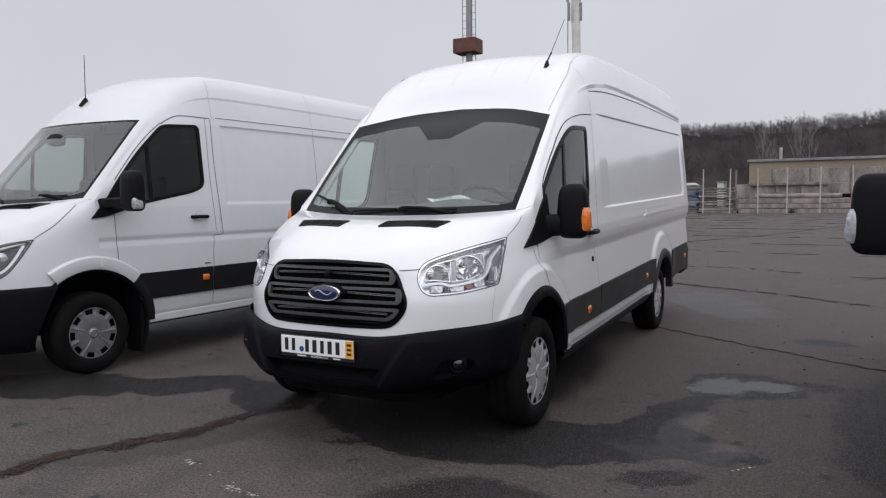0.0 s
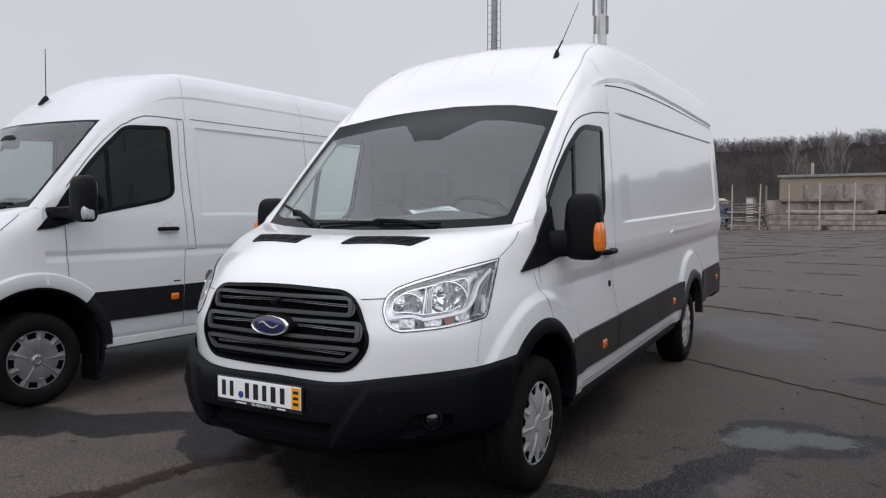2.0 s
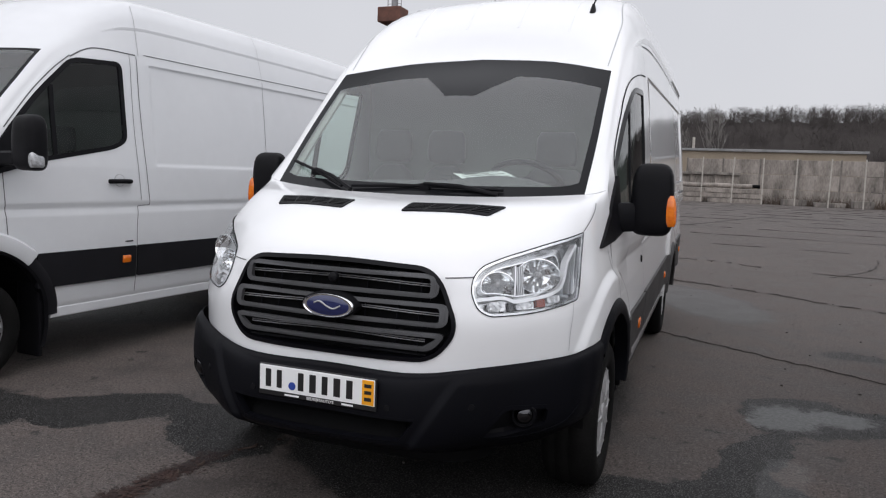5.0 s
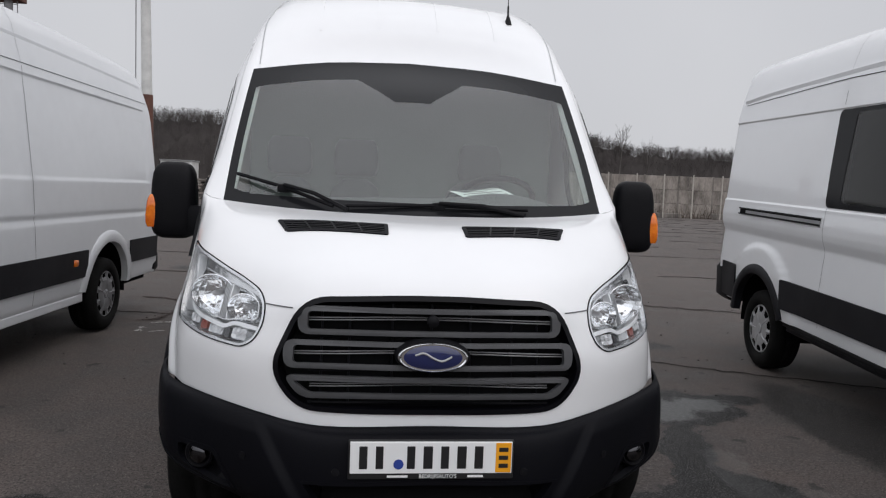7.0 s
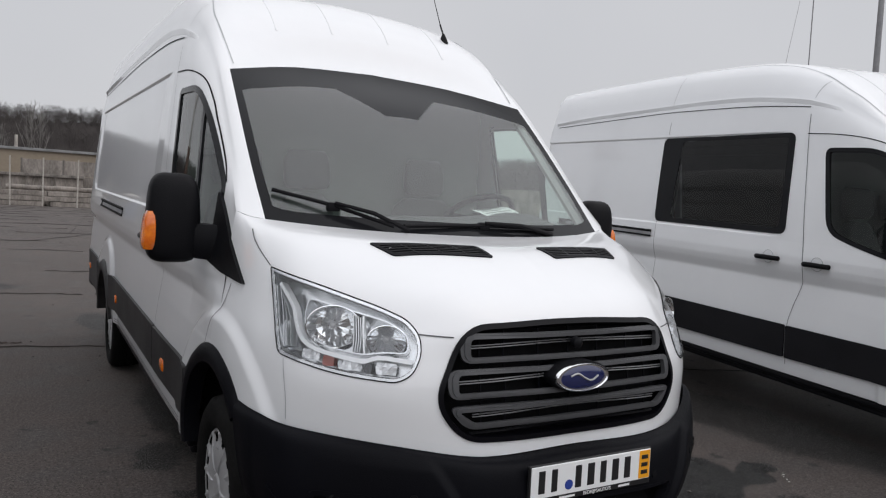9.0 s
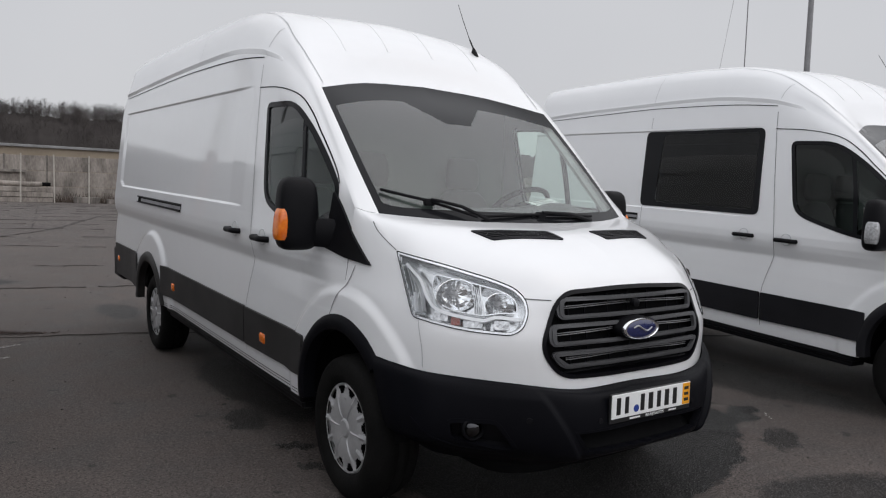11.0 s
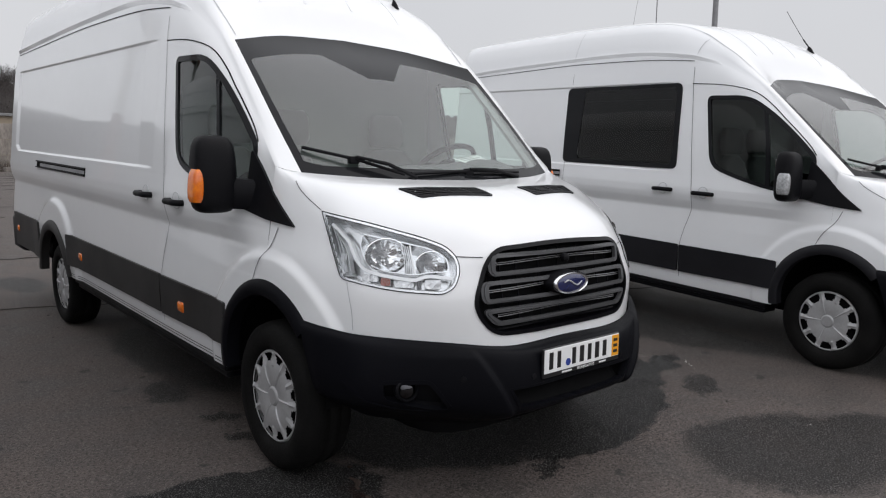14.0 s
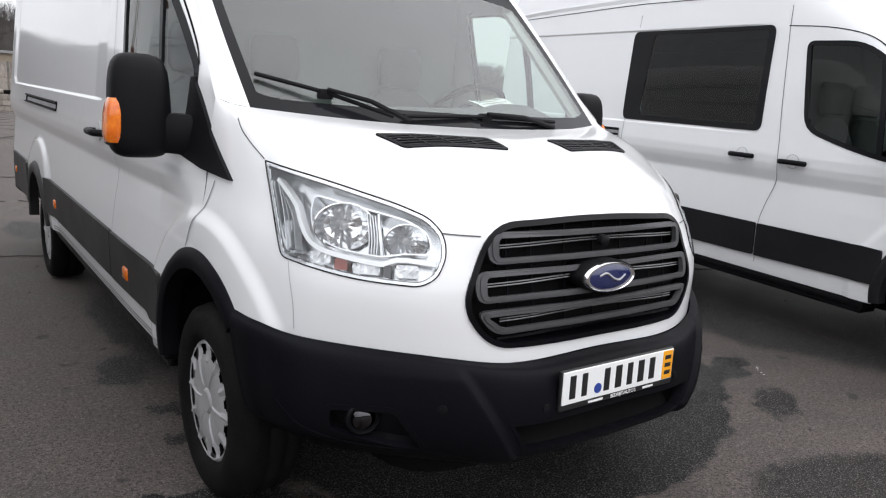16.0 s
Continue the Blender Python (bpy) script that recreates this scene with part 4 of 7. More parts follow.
        disc_on(bm, p - n * 0.04, (0.25, -0.96, 0), ((0.0, 0.05), (0.03, 0.05), (0.034, 0.045), (0.028, 0.04)), 28)
        fog = part("fog_lamp", flip(bm, sx), BLACK_PLASTIC, front, smooth=True)
        bm = bmesh.new()
        disc_on(bm, p - n * 0.04, (0.25, -0.96, 0), ((0.026, 0.038), (0.040, 0.030), (0.046, 0.016), (0.048, 0.001)), 24)
        part("fog_lens", flip(bm, sx), FOG_GLASS, fog, smooth=True)
        bm = bmesh.new()
        strip(bm, bump, "d", [(1.02, 0.565), (0.93, 0.50), (0.80, 0.465), (0.66, 0.458)], 0.012, 0.004, sx, 24, depth=0.01)
        part("bumper_crease", bm, GREY_PLASTIC, front, smooth=False)
        for a, z in ((0.30, 0.585), (0.60, 0.60)):
            p, n = bump.at("y", a, z)
            bm = bmesh.new()
            disc_on(bm, p, n, ((-0.002, 0.013), (0.003, 0.012), (0.004, 0.001)), 14)
            part("parking_sensor", flip(bm, sx), BLACK_PLASTIC, front, smooth=True)

    # grille
    grille = new("grille")
    grille.parent = van
    bm = bmesh.new()
    conform(bm, skin_full(skin), "y", GRILLE, -0.05, -0.05, 1, 0.06)
    part("grille_back", bm, DARK, grille)
    full = skin_full(skin)
    bm = bmesh.new()
    ring(bm, full, "y", dense(inset(GRILLE, -0.003)), dense(inset(GRILLE, 0.013)), 0.006, 0.05)
    part("grille_surround", bm, GRILLE_BLACK, grille)
    loops = ((0.438, 0.438, 1.078, 0.986), (0.482, 0.482, 0.970, 0.880), (0.482, 0.425, 0.858, 0.784))
    for hi, lo, z1, z0 in loops:
        outer = rounded([(-hi, z1), (hi, z1), (lo, z0), (-lo, z0)], (0.035, 0.035, 0.045, 0.045), 5)
        crown = [(a, b + 0.014 * (1 - (a / 0.5) ** 2)) for a, b in outer]
        inner = [(a, b + 0.014 * (1 - (a / 0.5) ** 2)) for a, b in rounded([(-hi + 0.034, z1 - 0.0175), (hi - 0.034, z1 - 0.0175), (lo - 0.032, z0 + 0.0175), (-lo + 0.032, z0 + 0.0175)], 0.014, 5)]
        crown, inner = dense(crown), dense(inner)
        bm = bmesh.new()
        ridge = [((a + c) / 2, (b + d) / 2) for (a, b), (c, d) in zip(crown, inner)]
        ring(bm, full, "y", crown, ridge, 0.004, 0.014)
        ring(bm, full, "y", inset(ridge, -0.003), inner, 0.0075, 0.016)
        part("grille_bar", bm, GRILLE_GREY, grille)
        zm = (z0 + z1) / 2
        bm = bmesh.new()
        pts = []
        for x in np.linspace(-lo + 0.03, lo - 0.03, 21):
            p, n = full.at("y", x, zm)
            pts.append((x, p.y + 0.012, zm + 0.014 * (1 - (x / 0.5) ** 2)))
        for dz in (-0.003, 0.005):
            tube(bm, [(x, y + 0.004, z + dz) for x, y, z in pts], 0.0022, 4)
        part("grille_slat", bm, RAIL_GREY, grille)
    for x in (-0.36, -0.27, -0.13, 0, 0.13, 0.27, 0.36):
        bm = bmesh.new()
        pts = []
        for z in np.linspace(0.77, 1.10, 10):
            p, n = full.at("y", x, z)
            pts.append((x, p.y + 0.03, z))
        tube(bm, pts, 0.004, 5)
        part("grille_post", bm, GREY_PLASTIC, grille)
    for z in (0.765, 0.872, 0.98, 1.095):
        bm = bmesh.new()
        pts = []
        for x in np.linspace(-0.40, 0.40, 15):
            p, n = full.at("y", x, z)
            pts.append((x, p.y + 0.022, z + 0.010 * (1 - (x / 0.5) ** 2)))
        tube(bm, pts, 0.006, 5)
        part("grille_slat", bm, BLACK_PLASTIC, grille)
    bm = bmesh.new()
    disc_on(bm, (0, 0.12, 1.045), (0, -1, 0), ((0, 0.02), (0.02, 0.019), (0.026, 0.01), (0.027, 0.001)), 16)
    part("camera_button", bm, BLACK_PLASTIC, grille, smooth=True)
    badge = new("badge")
    badge.parent = van
    e = 0.42
    bm = bmesh.new()
    disc_on(bm, (0, 0.115, 0.937), (0, -1, 0), ((-0.05, 0.122), (0.035, 0.124), (0.042, 0.120)), 48, e)
    part("badge_base", bm, BLACK_PLASTIC, badge, smooth=True)
    bm = bmesh.new()
    disc_on(bm, (0, 0.115, 0.937), (0, -1, 0), ((0.034, 0.117), (0.050, 0.114), (0.054, 0.109), (0.05, 0.104)), 48, e)
    part("badge_rim", bm, CHROME, badge, smooth=True)
    bm = bmesh.new()
    disc_on(bm, (0, 0.115, 0.937), (0, -1, 0), ((0.047, 0.105), (0.053, 0.085), (0.057, 0.05), (0.058, 0.001)), 48, e)
    part("badge_face", bm, BLUE, badge, smooth=True)
    bm = bmesh.new()
    tube(bm, spline([(-0.058, 0.059, 0.945), (-0.03, 0.0562, 0.953), (0.0, 0.0555, 0.937), (0.03, 0.0562, 0.928), (0.06, 0.059, 0.942)], 16), 0.0035, 6)
    part("badge_stroke", bm, SILVER, badge, smooth=True)

    for sx in (1, -1):
        headlamp(van, skin, sx, LAMP, ((0.850, 1.078, 0.086), (0.665, 1.052, 0.062)),
                 (([(1.089, 1.180), (1.047, 1.147), (1.011, 1.115), (0.990, 1.073), (0.963, 1.033), (0.928, 1.011), (0.866, 0.996), (0.746, 0.983), (0.718, 0.986), (0.673, 0.999), (0.572, 0.992)], 0.013),
                  ([(0.752, 1.118), (0.742, 1.065), (0.730, 1.005)], 0.006),
                  *(([(1.085 - d, 1.17 - 1.2 * d), (1.050 - d, 1.08), (1.028 - d, 0.995)], 0.0035) for d in (0.0, 0.016, 0.032)),
                  *(([(0.785 - d, 1.118 - 0.2 * d), (0.772 - d, 1.055), (0.770 - d, 1.008)], 0.003) for d in (0.0, 0.008, 0.016, 0.024))),
                 ((0.915, 0.983, 0.034, 0.014, CLEAR_LAMP), (0.850, 0.972, 0.020, 0.016, RED_LENS), (0.775, 0.966, 0.040, 0.014, CLEAR_LAMP), (0.655, 0.968, 0.034, 0.018, CLEAR_LAMP),
                  (0.712, 0.965, 0.010, 0.017, GRILLE_GREY), (1.035, 1.03, 0.014, 0.04, HATCH)),
                 None, [(0.955, 1.158), (0.78, 1.130), (0.66, 1.108), (0.597, 1.075), (0.586, 1.016), (0.67, 1.014), (0.73, 1.000), (0.87, 1.012), (0.940, 1.045), (0.962, 1.10)])
        # side glass
        win = new("door_window")
        win.parent = van
        bm = bmesh.new()
        ring(bm, skin, "x", dense(inset(WINDOW, -0.006)), dense(inset(WINDOW, 0.023)), 0.003, 0.02, sx)
        part("window_seal", bm, FRIT, win)
        bm = bmesh.new()
        conform(bm, skin, "x", inset(WINDOW, 0.02), -0.004, 0.002, sx, 0.12)
        g = part("pane", bm, TINTED_LIGHT if side_window else TINTED, win, smooth=True)
        g.visible_shadow = False
        bm = bmesh.new()
        strip(bm, skin, "x", [(1.52, 1.25), (1.56, 1.60), (1.605, 1.845)], 0.03, 0.002, sx, 14, depth=0.02)
        part("window_post", bm, FRIT, win)
        bm = bmesh.new()
        conform(bm, skin, "x", SAIL, 0.014, 0.03, sx, 0.05)
        part("mirror_base", bm, BLACK_PLASTIC, van, smooth=True)
        mirror_on(van, sx, 1.005, 1.225, 1.172, 1.527, 1.262, (0.875, 1.075, 1.258), indicator, 0.205, arm=(0.076, 0.105), proud=0.012)
        if side_window:
            win = new("side_window")
            win.parent = van
            bm = bmesh.new()
            ring(bm, skin, "x", dense(crew), dense(crew_glass), 0.006, 0.02, sx)
            part("window_border", bm, FRIT, win)
            bm = bmesh.new()
            conform(bm, skin, "x", inset(crew_glass, -0.01), 0.003, 0.004, sx, 0.2)
            g = part("pane", bm, TINTED_LIGHT, win, smooth=True)
            g.visible_shadow = False
        # cladding
        for y0, y1, z0, z1 in ((1.385, 2.262, 0.495, 0.720), (2.277, 4.27, 0.485, 0.722), (5.20, tail - 0.10, 0.40, 0.722)):
            slope = 0.0 if y0 > 5 else 0.012
            poly = rounded([(y0, z0 + slope), (y1, z0), (y1, z1), (y0, z1)], 0.012, 3)
            bm = bmesh.new()
            conform(bm, skin, "x", poly, 0.016, 0.03, sx, 0.12)
            part("side_moulding", bm, clad, van, smooth=True)
        flare(van, skin, 1.0, 0.46, 0.362, 0.434, -9, 141, clad if clad is not CLADDING else GREY_PLASTIC, sx)
        flare(van, skin, 4.75, 0.245, 0.455, 0.54, 7, 164, clad, sx)
        for y, z in () if side_window else ((1.955, 0.588), (3.94, 0.588), (tail - 0.26, 0.57)):
            marker(van, skin, sx, y, z)
        # sill step
        bm = bmesh.new()
        box(bm, 0.80, 0.985, 1.47, 4.29, 0.335, 0.376, 0.012)
        box(bm, 0.80, 0.965, 1.49, 4.27, 0.295, 0.34, 0.015)
        part("sill_step", flip(bm, sx), BLACK_PLASTIC, van)
        # rear corner bumper
        bm = bmesh.new()
        stack(bm, [(0.335, 0.50, 0.97, tail - 0.24, tail + 0.08), (0.37, 0.48, 1.012, tail - 0.26, tail + 0.12), (0.64, 0.48, 1.012, tail - 0.22, tail + 0.15), (0.70, 0.52, 0.99, tail - 0.16, tail + 0.05)], 32, 6)
        part("rear_bumper_corner", flip(bm, sx), BLACK_PLASTIC, van, smooth=True)
        bm = bmesh.new()
        box(bm, 0.80, 0.885, tail - 0.03, tail + 0.022, 0.95, 1.45, 0.012)
        part("rear_lamp", flip(bm, sx), RED_LENS, van)
        # gaps, gutters, beads
        if not side_window:
            lines_on(van, skin, sx, (("x", [(1.46, 0.418), (4.29, 0.418)], 0.005, 0.002), ("x", [(1.46, 0.402), (4.29, 0.402)], 0.005, 0.002)))
        lines_on(van, skin, sx, (("x", [(2.28, 2.053), (2.02, 2.036), (1.82, 2.002), (1.69, 1.955), (1.57, 1.868), (1.465, 1.772), (1.385, 1.70), (1.25, 1.572), (1.195, 1.505)], 0.006, 0.0025),
                                 ("x", [(tail - 0.14, 2.238), (0.5 * tail + 1.1, 2.285), (3.5, 2.288), (2.94, 2.28), (2.6, 2.265), (2.30, 2.240)], 0.006, 0.003)), DARK)
        lines_on(van, skin, sx, (
            ("x", [(2.285, 2.19), (2.27, 2.05), (2.21, 1.5), (2.17, 1.1), (2.235, 0.85), (2.262, 0.72), (2.262, 0.45)], 0.0042, 0.0025),
            ("x", [(0.965, 1.13), (1.0, 1.05), (1.075, 0.95), (1.11, 0.88)], 0.0042, 0.0025),
            ("y", [(0.455, 1.070), (0.50, 1.071), (0.555, 1.073)], 0.004, 0.003),
            ("d", [(1.131, 1.228), (1.19, 1.268), (1.235, 1.305), (1.262, 1.34)], 0.0036, 0.003)))
        if sx > 0 and not side_window:
            # blind pressing where the other side has its door track
            bm = bmesh.new()
            conform(bm, skin, "x", rounded([(3.81, 1.186), (5.46, 1.186), (5.44, 1.202), (3.83, 1.202)], 0.006, 2), 0.011, 0.014, sx, 0.2)
            part("blind_ledge", bm, paint, van, smooth=False)
            # grey lines paint the shade along the pressing's upper and front edge
            lines_on(van, skin, sx, (("x", [(3.82, 1.248), (4.6, 1.250), (5.45, 1.246)], 0.009, 0.002), ("x", [(3.815, 1.205), (3.818, 1.248)], 0.004, 0.002)), GREY_GAP_SHADE, "blind_edge")
        lines_on(van, skin, sx, (("x", [(0.462, 0.765), (0.47, 0.85), (0.50, 0.955)], 0.0028, 0.002),), GREY_GAP_SHADE)
        if side_window:
            lines_on(van, skin, sx, (("x", [(3.70, 2.2), (3.70, 1.3), (3.70, 0.45)], 0.0038, 0.0022),))
        # joints of the roof cap, up over the shoulder
        lines_on(van, skin, sx, (("x", [(2.29, 2.30), (2.28, 2.35), (2.26, 2.39), (2.235, 2.42)], 0.005, 0.002), ("x", [(3.72, 2.35), (3.71, 2.45), (3.69, 2.55), (3.68, 2.60)], 0.004, 0.002)), GREY_GAP_SHADE, "roof_joint")
        bm = bmesh.new()
        lip(bm, skin, [(tail - 0.10, 2.268), (0.5 * tail + 2.1, 2.30), (0.5 * tail + 1.1, 2.328), (3.4, 2.34), (2.95, 2.337), (2.65, 2.316), (2.34, 2.275), (2.14, 2.225), (2.05, 2.195)], 0.026, 0.013, sx)
        part("roof_gutter", bm, paint, van, smooth=False)
        for x, y0, y1 in ((0.17, 2.06, tail - 0.2), (0.50, 2.00, tail - 0.2)):
            bm = bmesh.new()
            strip(bm, skin, "z", [(x, y0), (x, y0 + 0.25), (x, y0 + 0.8), (x, y1)], 0.012, 0.0022, sx, 60, depth=0.004)
            part("roof_bead", bm, paint, van, smooth=False)
        lines_on(van, skin, sx, (("z", [(0.79, 1.70), (0.80, 1.90), (0.80, 2.08), (0.765, 2.3), (0.742, 2.6), (0.735, 3.4), (0.735, tail - 0.2)], 0.006, 0.002),), GREY_GAP_SHADE, "roof_joint")
        # fresh-air vents in the hood
        vent = new("hood_vent")
        vent.parent = van
        poly = rounded([(0.142, 0.552), (0.562, 0.604), (0.515, 0.488), (0.142, 0.424)], 0.014, 3)
        bm = bmesh.new()
        ring(bm, skin, "z", dense(poly), dense(inset(poly, 0.014)), 0.005, 0.02, sx)
        part("vent_frame", bm, GREY_PLASTIC, vent)
        bm = bmesh.new()
        conform(bm, skin, "z", inset(poly, 0.01), 0.0015, 0.01, sx, 0.06)
        part("vent_back", bm, DARK, vent)
        for k in range(5):
            f = (k + 0.5) / 5
            bm = bmesh.new()
            a = Vector((0.15, 0.44 + 0.10 * f))
            b = Vector((0.52 + 0.03 * f, 0.497 + 0.095 * f))
            strip(bm, skin, "z", [tuple(a), tuple(b)], 0.007, 0.0045, sx, 10, depth=0.006)
            part("vent_slat", bm, BLACK_PLASTIC, vent)
        for k in range(3):
            f = (k + 1) / 4
            bm = bmesh.new()
            strip(bm, skin, "z", [(0.145 + 0.37 * f, 0.43 + 0.06 * f), (0.16 + 0.40 * f, 0.553 + 0.045 * f)], 0.006, 0.005, sx, 6, depth=0.006)
            part("vent_rib", bm, BLACK_PLASTIC, vent)
    # rail of the sliding door, on one side
    rail = new("door_rail")
    rail.parent = van
    poly = [(3.75, 1.203), (5.24, 1.203), (5.24, 1.262), (3.75, 1.262)]
    bm = bmesh.new()
    conform(bm, skin, "x", poly, 0.003, 0.01, -1, 0.1)
    part("rail_back", bm, DARK, rail)
    for z, h in ((1.258, 0.012), (1.207, 0.010), (1.230, 0.026)):
        bm = bmesh.new()
        strip(bm, skin, "x", [(3.74, z), (5.10 if h > 0.02 else 5.25, z)], h, 0.012 if h < 0.02 else 0.007, -1, 20, depth=0.012)
        part("rail_bar", bm, BLACK_PLASTIC if h < 0.02 else RAIL_GREY, rail)
    bm = bmesh.new()
    conform(bm, skin, "x", rounded([(3.9, 1.18), (5.2, 1.18), (5.2, 1.24), (3.9, 1.24)], 0.02, 3), -0.0 + 0.004, 0.006, 1, 0.1)
    part("side_pressing", bm, paint, van, smooth=True)
    handle_on(van, skin, -1, 2.057 if side_window else 1.99, 1.162, paint)
    handle_on(van, skin, -1, 2.46, 1.172, paint)
    handle_on(van, skin, 1, 1.99, 1.162, paint)
    p, n = skin.at("x", 2.135, 0.945)
    bm = bmesh.new()
    disc_on(bm, p, n, ((-0.002, 0.022), (0.006, 0.021), (0.008, 0.014), (0.008, 0.001)), 18)
    part("lock_cover", bm, BLACK_PLASTIC, van, smooth=True)
    # wipers and aerial
    wiper(van, (-0.784, 1.052, 1.476), (-0.36, 0.818, 1.362), (-0.30, 0.80, 1.35))
    wiper(van, (-0.31, 0.83, 1.365), (0.47, 0.86, 1.372), (0.45, 0.84, 1.352))
    p, n = skin.at("z", 0.605, 2.17)
    aerial = new("aerial")
    aerial.parent = van
    bm = bmesh.new()
    stack(bm, [(p.z - 0.01, p.x - 0.022, p.x + 0.022, p.y - 0.03, p.y + 0.05), (p.z + 0.02, p.x - 0.016, p.x + 0.016, p.y - 0.01, p.y + 0.045), (p.z + 0.05, p.x - 0.007, p.x + 0.007, p.y + 0.012, p.y + 0.035)], 14, 2)
    part("aerial_foot", bm, BLACK_PLASTIC, aerial, smooth=True)
    bm = bmesh.new()
    tube(bm, [(p.x, p.y + 0.02, p.z + 0.04), (p.x + 0.012, p.y + 0.09, p.z + 0.12)], 0.006, 6)
    tube(bm, [(p.x + 0.012, p.y + 0.09, p.z + 0.12), (p.x + 0.03, p.y + 0.20, p.z + 0.27), (p.x + 0.05, p.y + 0.30, p.z + 0.41)], 0.003, 5, 0.002)
    part("aerial_rod", bm, BLACK_PLASTIC, aerial)
    # sheet of paper behind the screen
    sheet = new("paper_on_dash")
    sheet.parent = van
    bm = bmesh.new()
    rows = []
    for i in range(9):
        near, far = Vector((0.258, 0.971, 1.400)).lerp(Vector((0.475, 1.093, 1.432)), i / 8), Vector((0.145, 1.049, 1.446)).lerp(Vector((0.385, 1.100, 1.465)), i / 8)
        rows.append([bm.verts.new(near.lerp(far, j / 6) + Vector((0, 0, 0.006 * math.sin(i * 0.8 + j * 0.4)))) for j in range(7)])
    for a, b in zip(rows, rows[1:]):
        for k in range(6):
            bm.faces.new((a[k], a[k + 1], b[k + 1], b[k]))
    part("sheet", bm, PAPER, sheet, smooth=True)
    bm = bmesh.new()
    for j in range(1, 7):
        a = Vector((0.258, 0.971, 1.400)).lerp(Vector((0.145, 1.049, 1.446)), j / 7)
        b = Vector((0.475, 1.093, 1.432)).lerp(Vector((0.385, 1.100, 1.465)), j / 7)
        tube(bm, [a.lerp(b, 0.08) + Vector((0, 0, 0.008)), a.lerp(b, 0.9 - 0.25 * (j % 2)) + Vector((0, 0, 0.008))], 0.0016, 4)
    part("print_lines", bm, PRINT, sheet)
    for sx in (1, -1):
        for y in (1.0, 4.75):
            wheel_at(van, sx * 0.862, y, 0.348, cover)
    return van, skin, bump


def dense(poly, n=3):
    """More points on each edge of an outline."""
    out = []
    for i, p in enumerate(poly):
        q = poly[(i + 1) % len(poly)]
        out += [(p[0] + (q[0] - p[0]) * k / n, p[1] + (q[1] - p[1]) * k / n) for k in range(n)]
    return out


class skin_full:
    """The nose seen from the front across both sides."""

    def __init__(self, skin):
        self.half = skin

    def at(self, axis, a, b):
        p, n = self.half.at(axis, abs(a), b)
        return (p, n) if a >= 0 else (Vector((-p.x, p.y, p.z)), Vector((-n.x, n.y, n.z)))


def shear(van, k):
    """Lets the unladen tail stand higher than the nose."""
    for ob in van.children_recursive:
        if ob.type == "MESH" and not ob.name.startswith(("tyre", "wheel_cover", "rim", "hub")):
            for v in ob.data.vertices:
                v.co.z += k * (v.co.y - 1.0)
            ob.data.update()


def place(van, x, y, yaw):
    van.matrix_basis = pose(x, y, 0, 0, 0, yaw)


def number_plate(van):
    """A white plate with dark bars for its characters, an orange end and a black holder."""
    plate = new("number_plate")
    plate.parent = van
    y = -0.012
    bm = bmesh.new()
    box(bm, -0.262, 0.262, y, y + 0.012, 0.568, 0.694, 0.004)
    holder = part("plate_holder", bm, PLATE_BLACK, plate)
    bm = bmesh.new()
    box(bm, -0.256, 0.256, y - 0.003, y + 0.003, 0.588, 0.690, 0.002)
    part("plate_sheet", bm, PLATE_WHITE, plate)
    bm = bmesh.new()
    box(bm, 0.203, 0.253, y - 0.0042, y, 0.591, 0.687, 0.001)
    part("orange_field", bm, PLATE_ORANGE, plate)
    x = -0.236
    for k, w in enumerate((0.042, 0.040, 0.0, 0.042, 0.046, 0.042, 0.046, 0.044)):
        if not w:
            x += 0.048
            continue
        bm = bmesh.new()
        box(bm, x + 0.008, x + w - 0.008, y - 0.0046, y, 0.603, 0.676, 0.002)
        part("dark_bar", bm, PLATE_BLACK, plate)
        x += w + 0.0095
    bm = bmesh.new()
    disc_on(bm, (-0.105, y, 0.618), (0, -1, 0), ((0, 0.016), (0.0045, 0.016), (0.005, 0.001)), 20)
    part("blue_seal", bm, DOT_BLUE, plate)
    for z in (0.665, 0.639, 0.613):
        bm = bmesh.new()
        box(bm, 0.213, 0.243, y - 0.0052, y, z - 0.007, z + 0.007, 0.001)
        part("dark_bar", bm, PLATE_BLACK, plate)
    for x0, x1 in ((-0.14, -0.075), (0.115, 0.165)):
        bm = bmesh.new()
        box(bm, x0, x1, y - 0.0012, y + 0.004, 0.5745, 0.5815)
        part("pale_bar", bm, PLATE_WHITE, holder)
    cu = bpy.data.curves.new("lettering", "FONT")
    cu.body, cu.size, cu.align_x, cu.extrude = "BEDRIJFSAUTO'S", 0.0165, "CENTER", 0.0006
    cu.materials.append(PLATE_WHITE)
    t = new("lettering", cu)
    t.parent = holder
    t.matrix_basis = pose(0.02, y - 0.001, 0.5725 - 0.028, 90, 0, 0)


FOG_GLASS = material("fog_glass", (0.07, 0.07, 0.075), 0.06, 1.0)
RED_LENS = material("dull_red_lens", (0.22, 0.05, 0.035), 0.25, coat=0.5)
# grey of paint joints, also of lines that paint shade at recesses
GREY_GAP_SHADE = material("joint_and_shade_grey", (0.42, 0.43, 0.44), 0.6)
RAIL_GREY = vary(material("rail_metal", (0.3, 0.3, 0.31), 0.5, 0.5), (0.22, 0.22, 0.23), (0.34, 0.34, 0.35), 5, 60)
GRILLE_BLACK = material("satin_black", (0.003, 0.003, 0.0045), 0.3, spec=0.15)
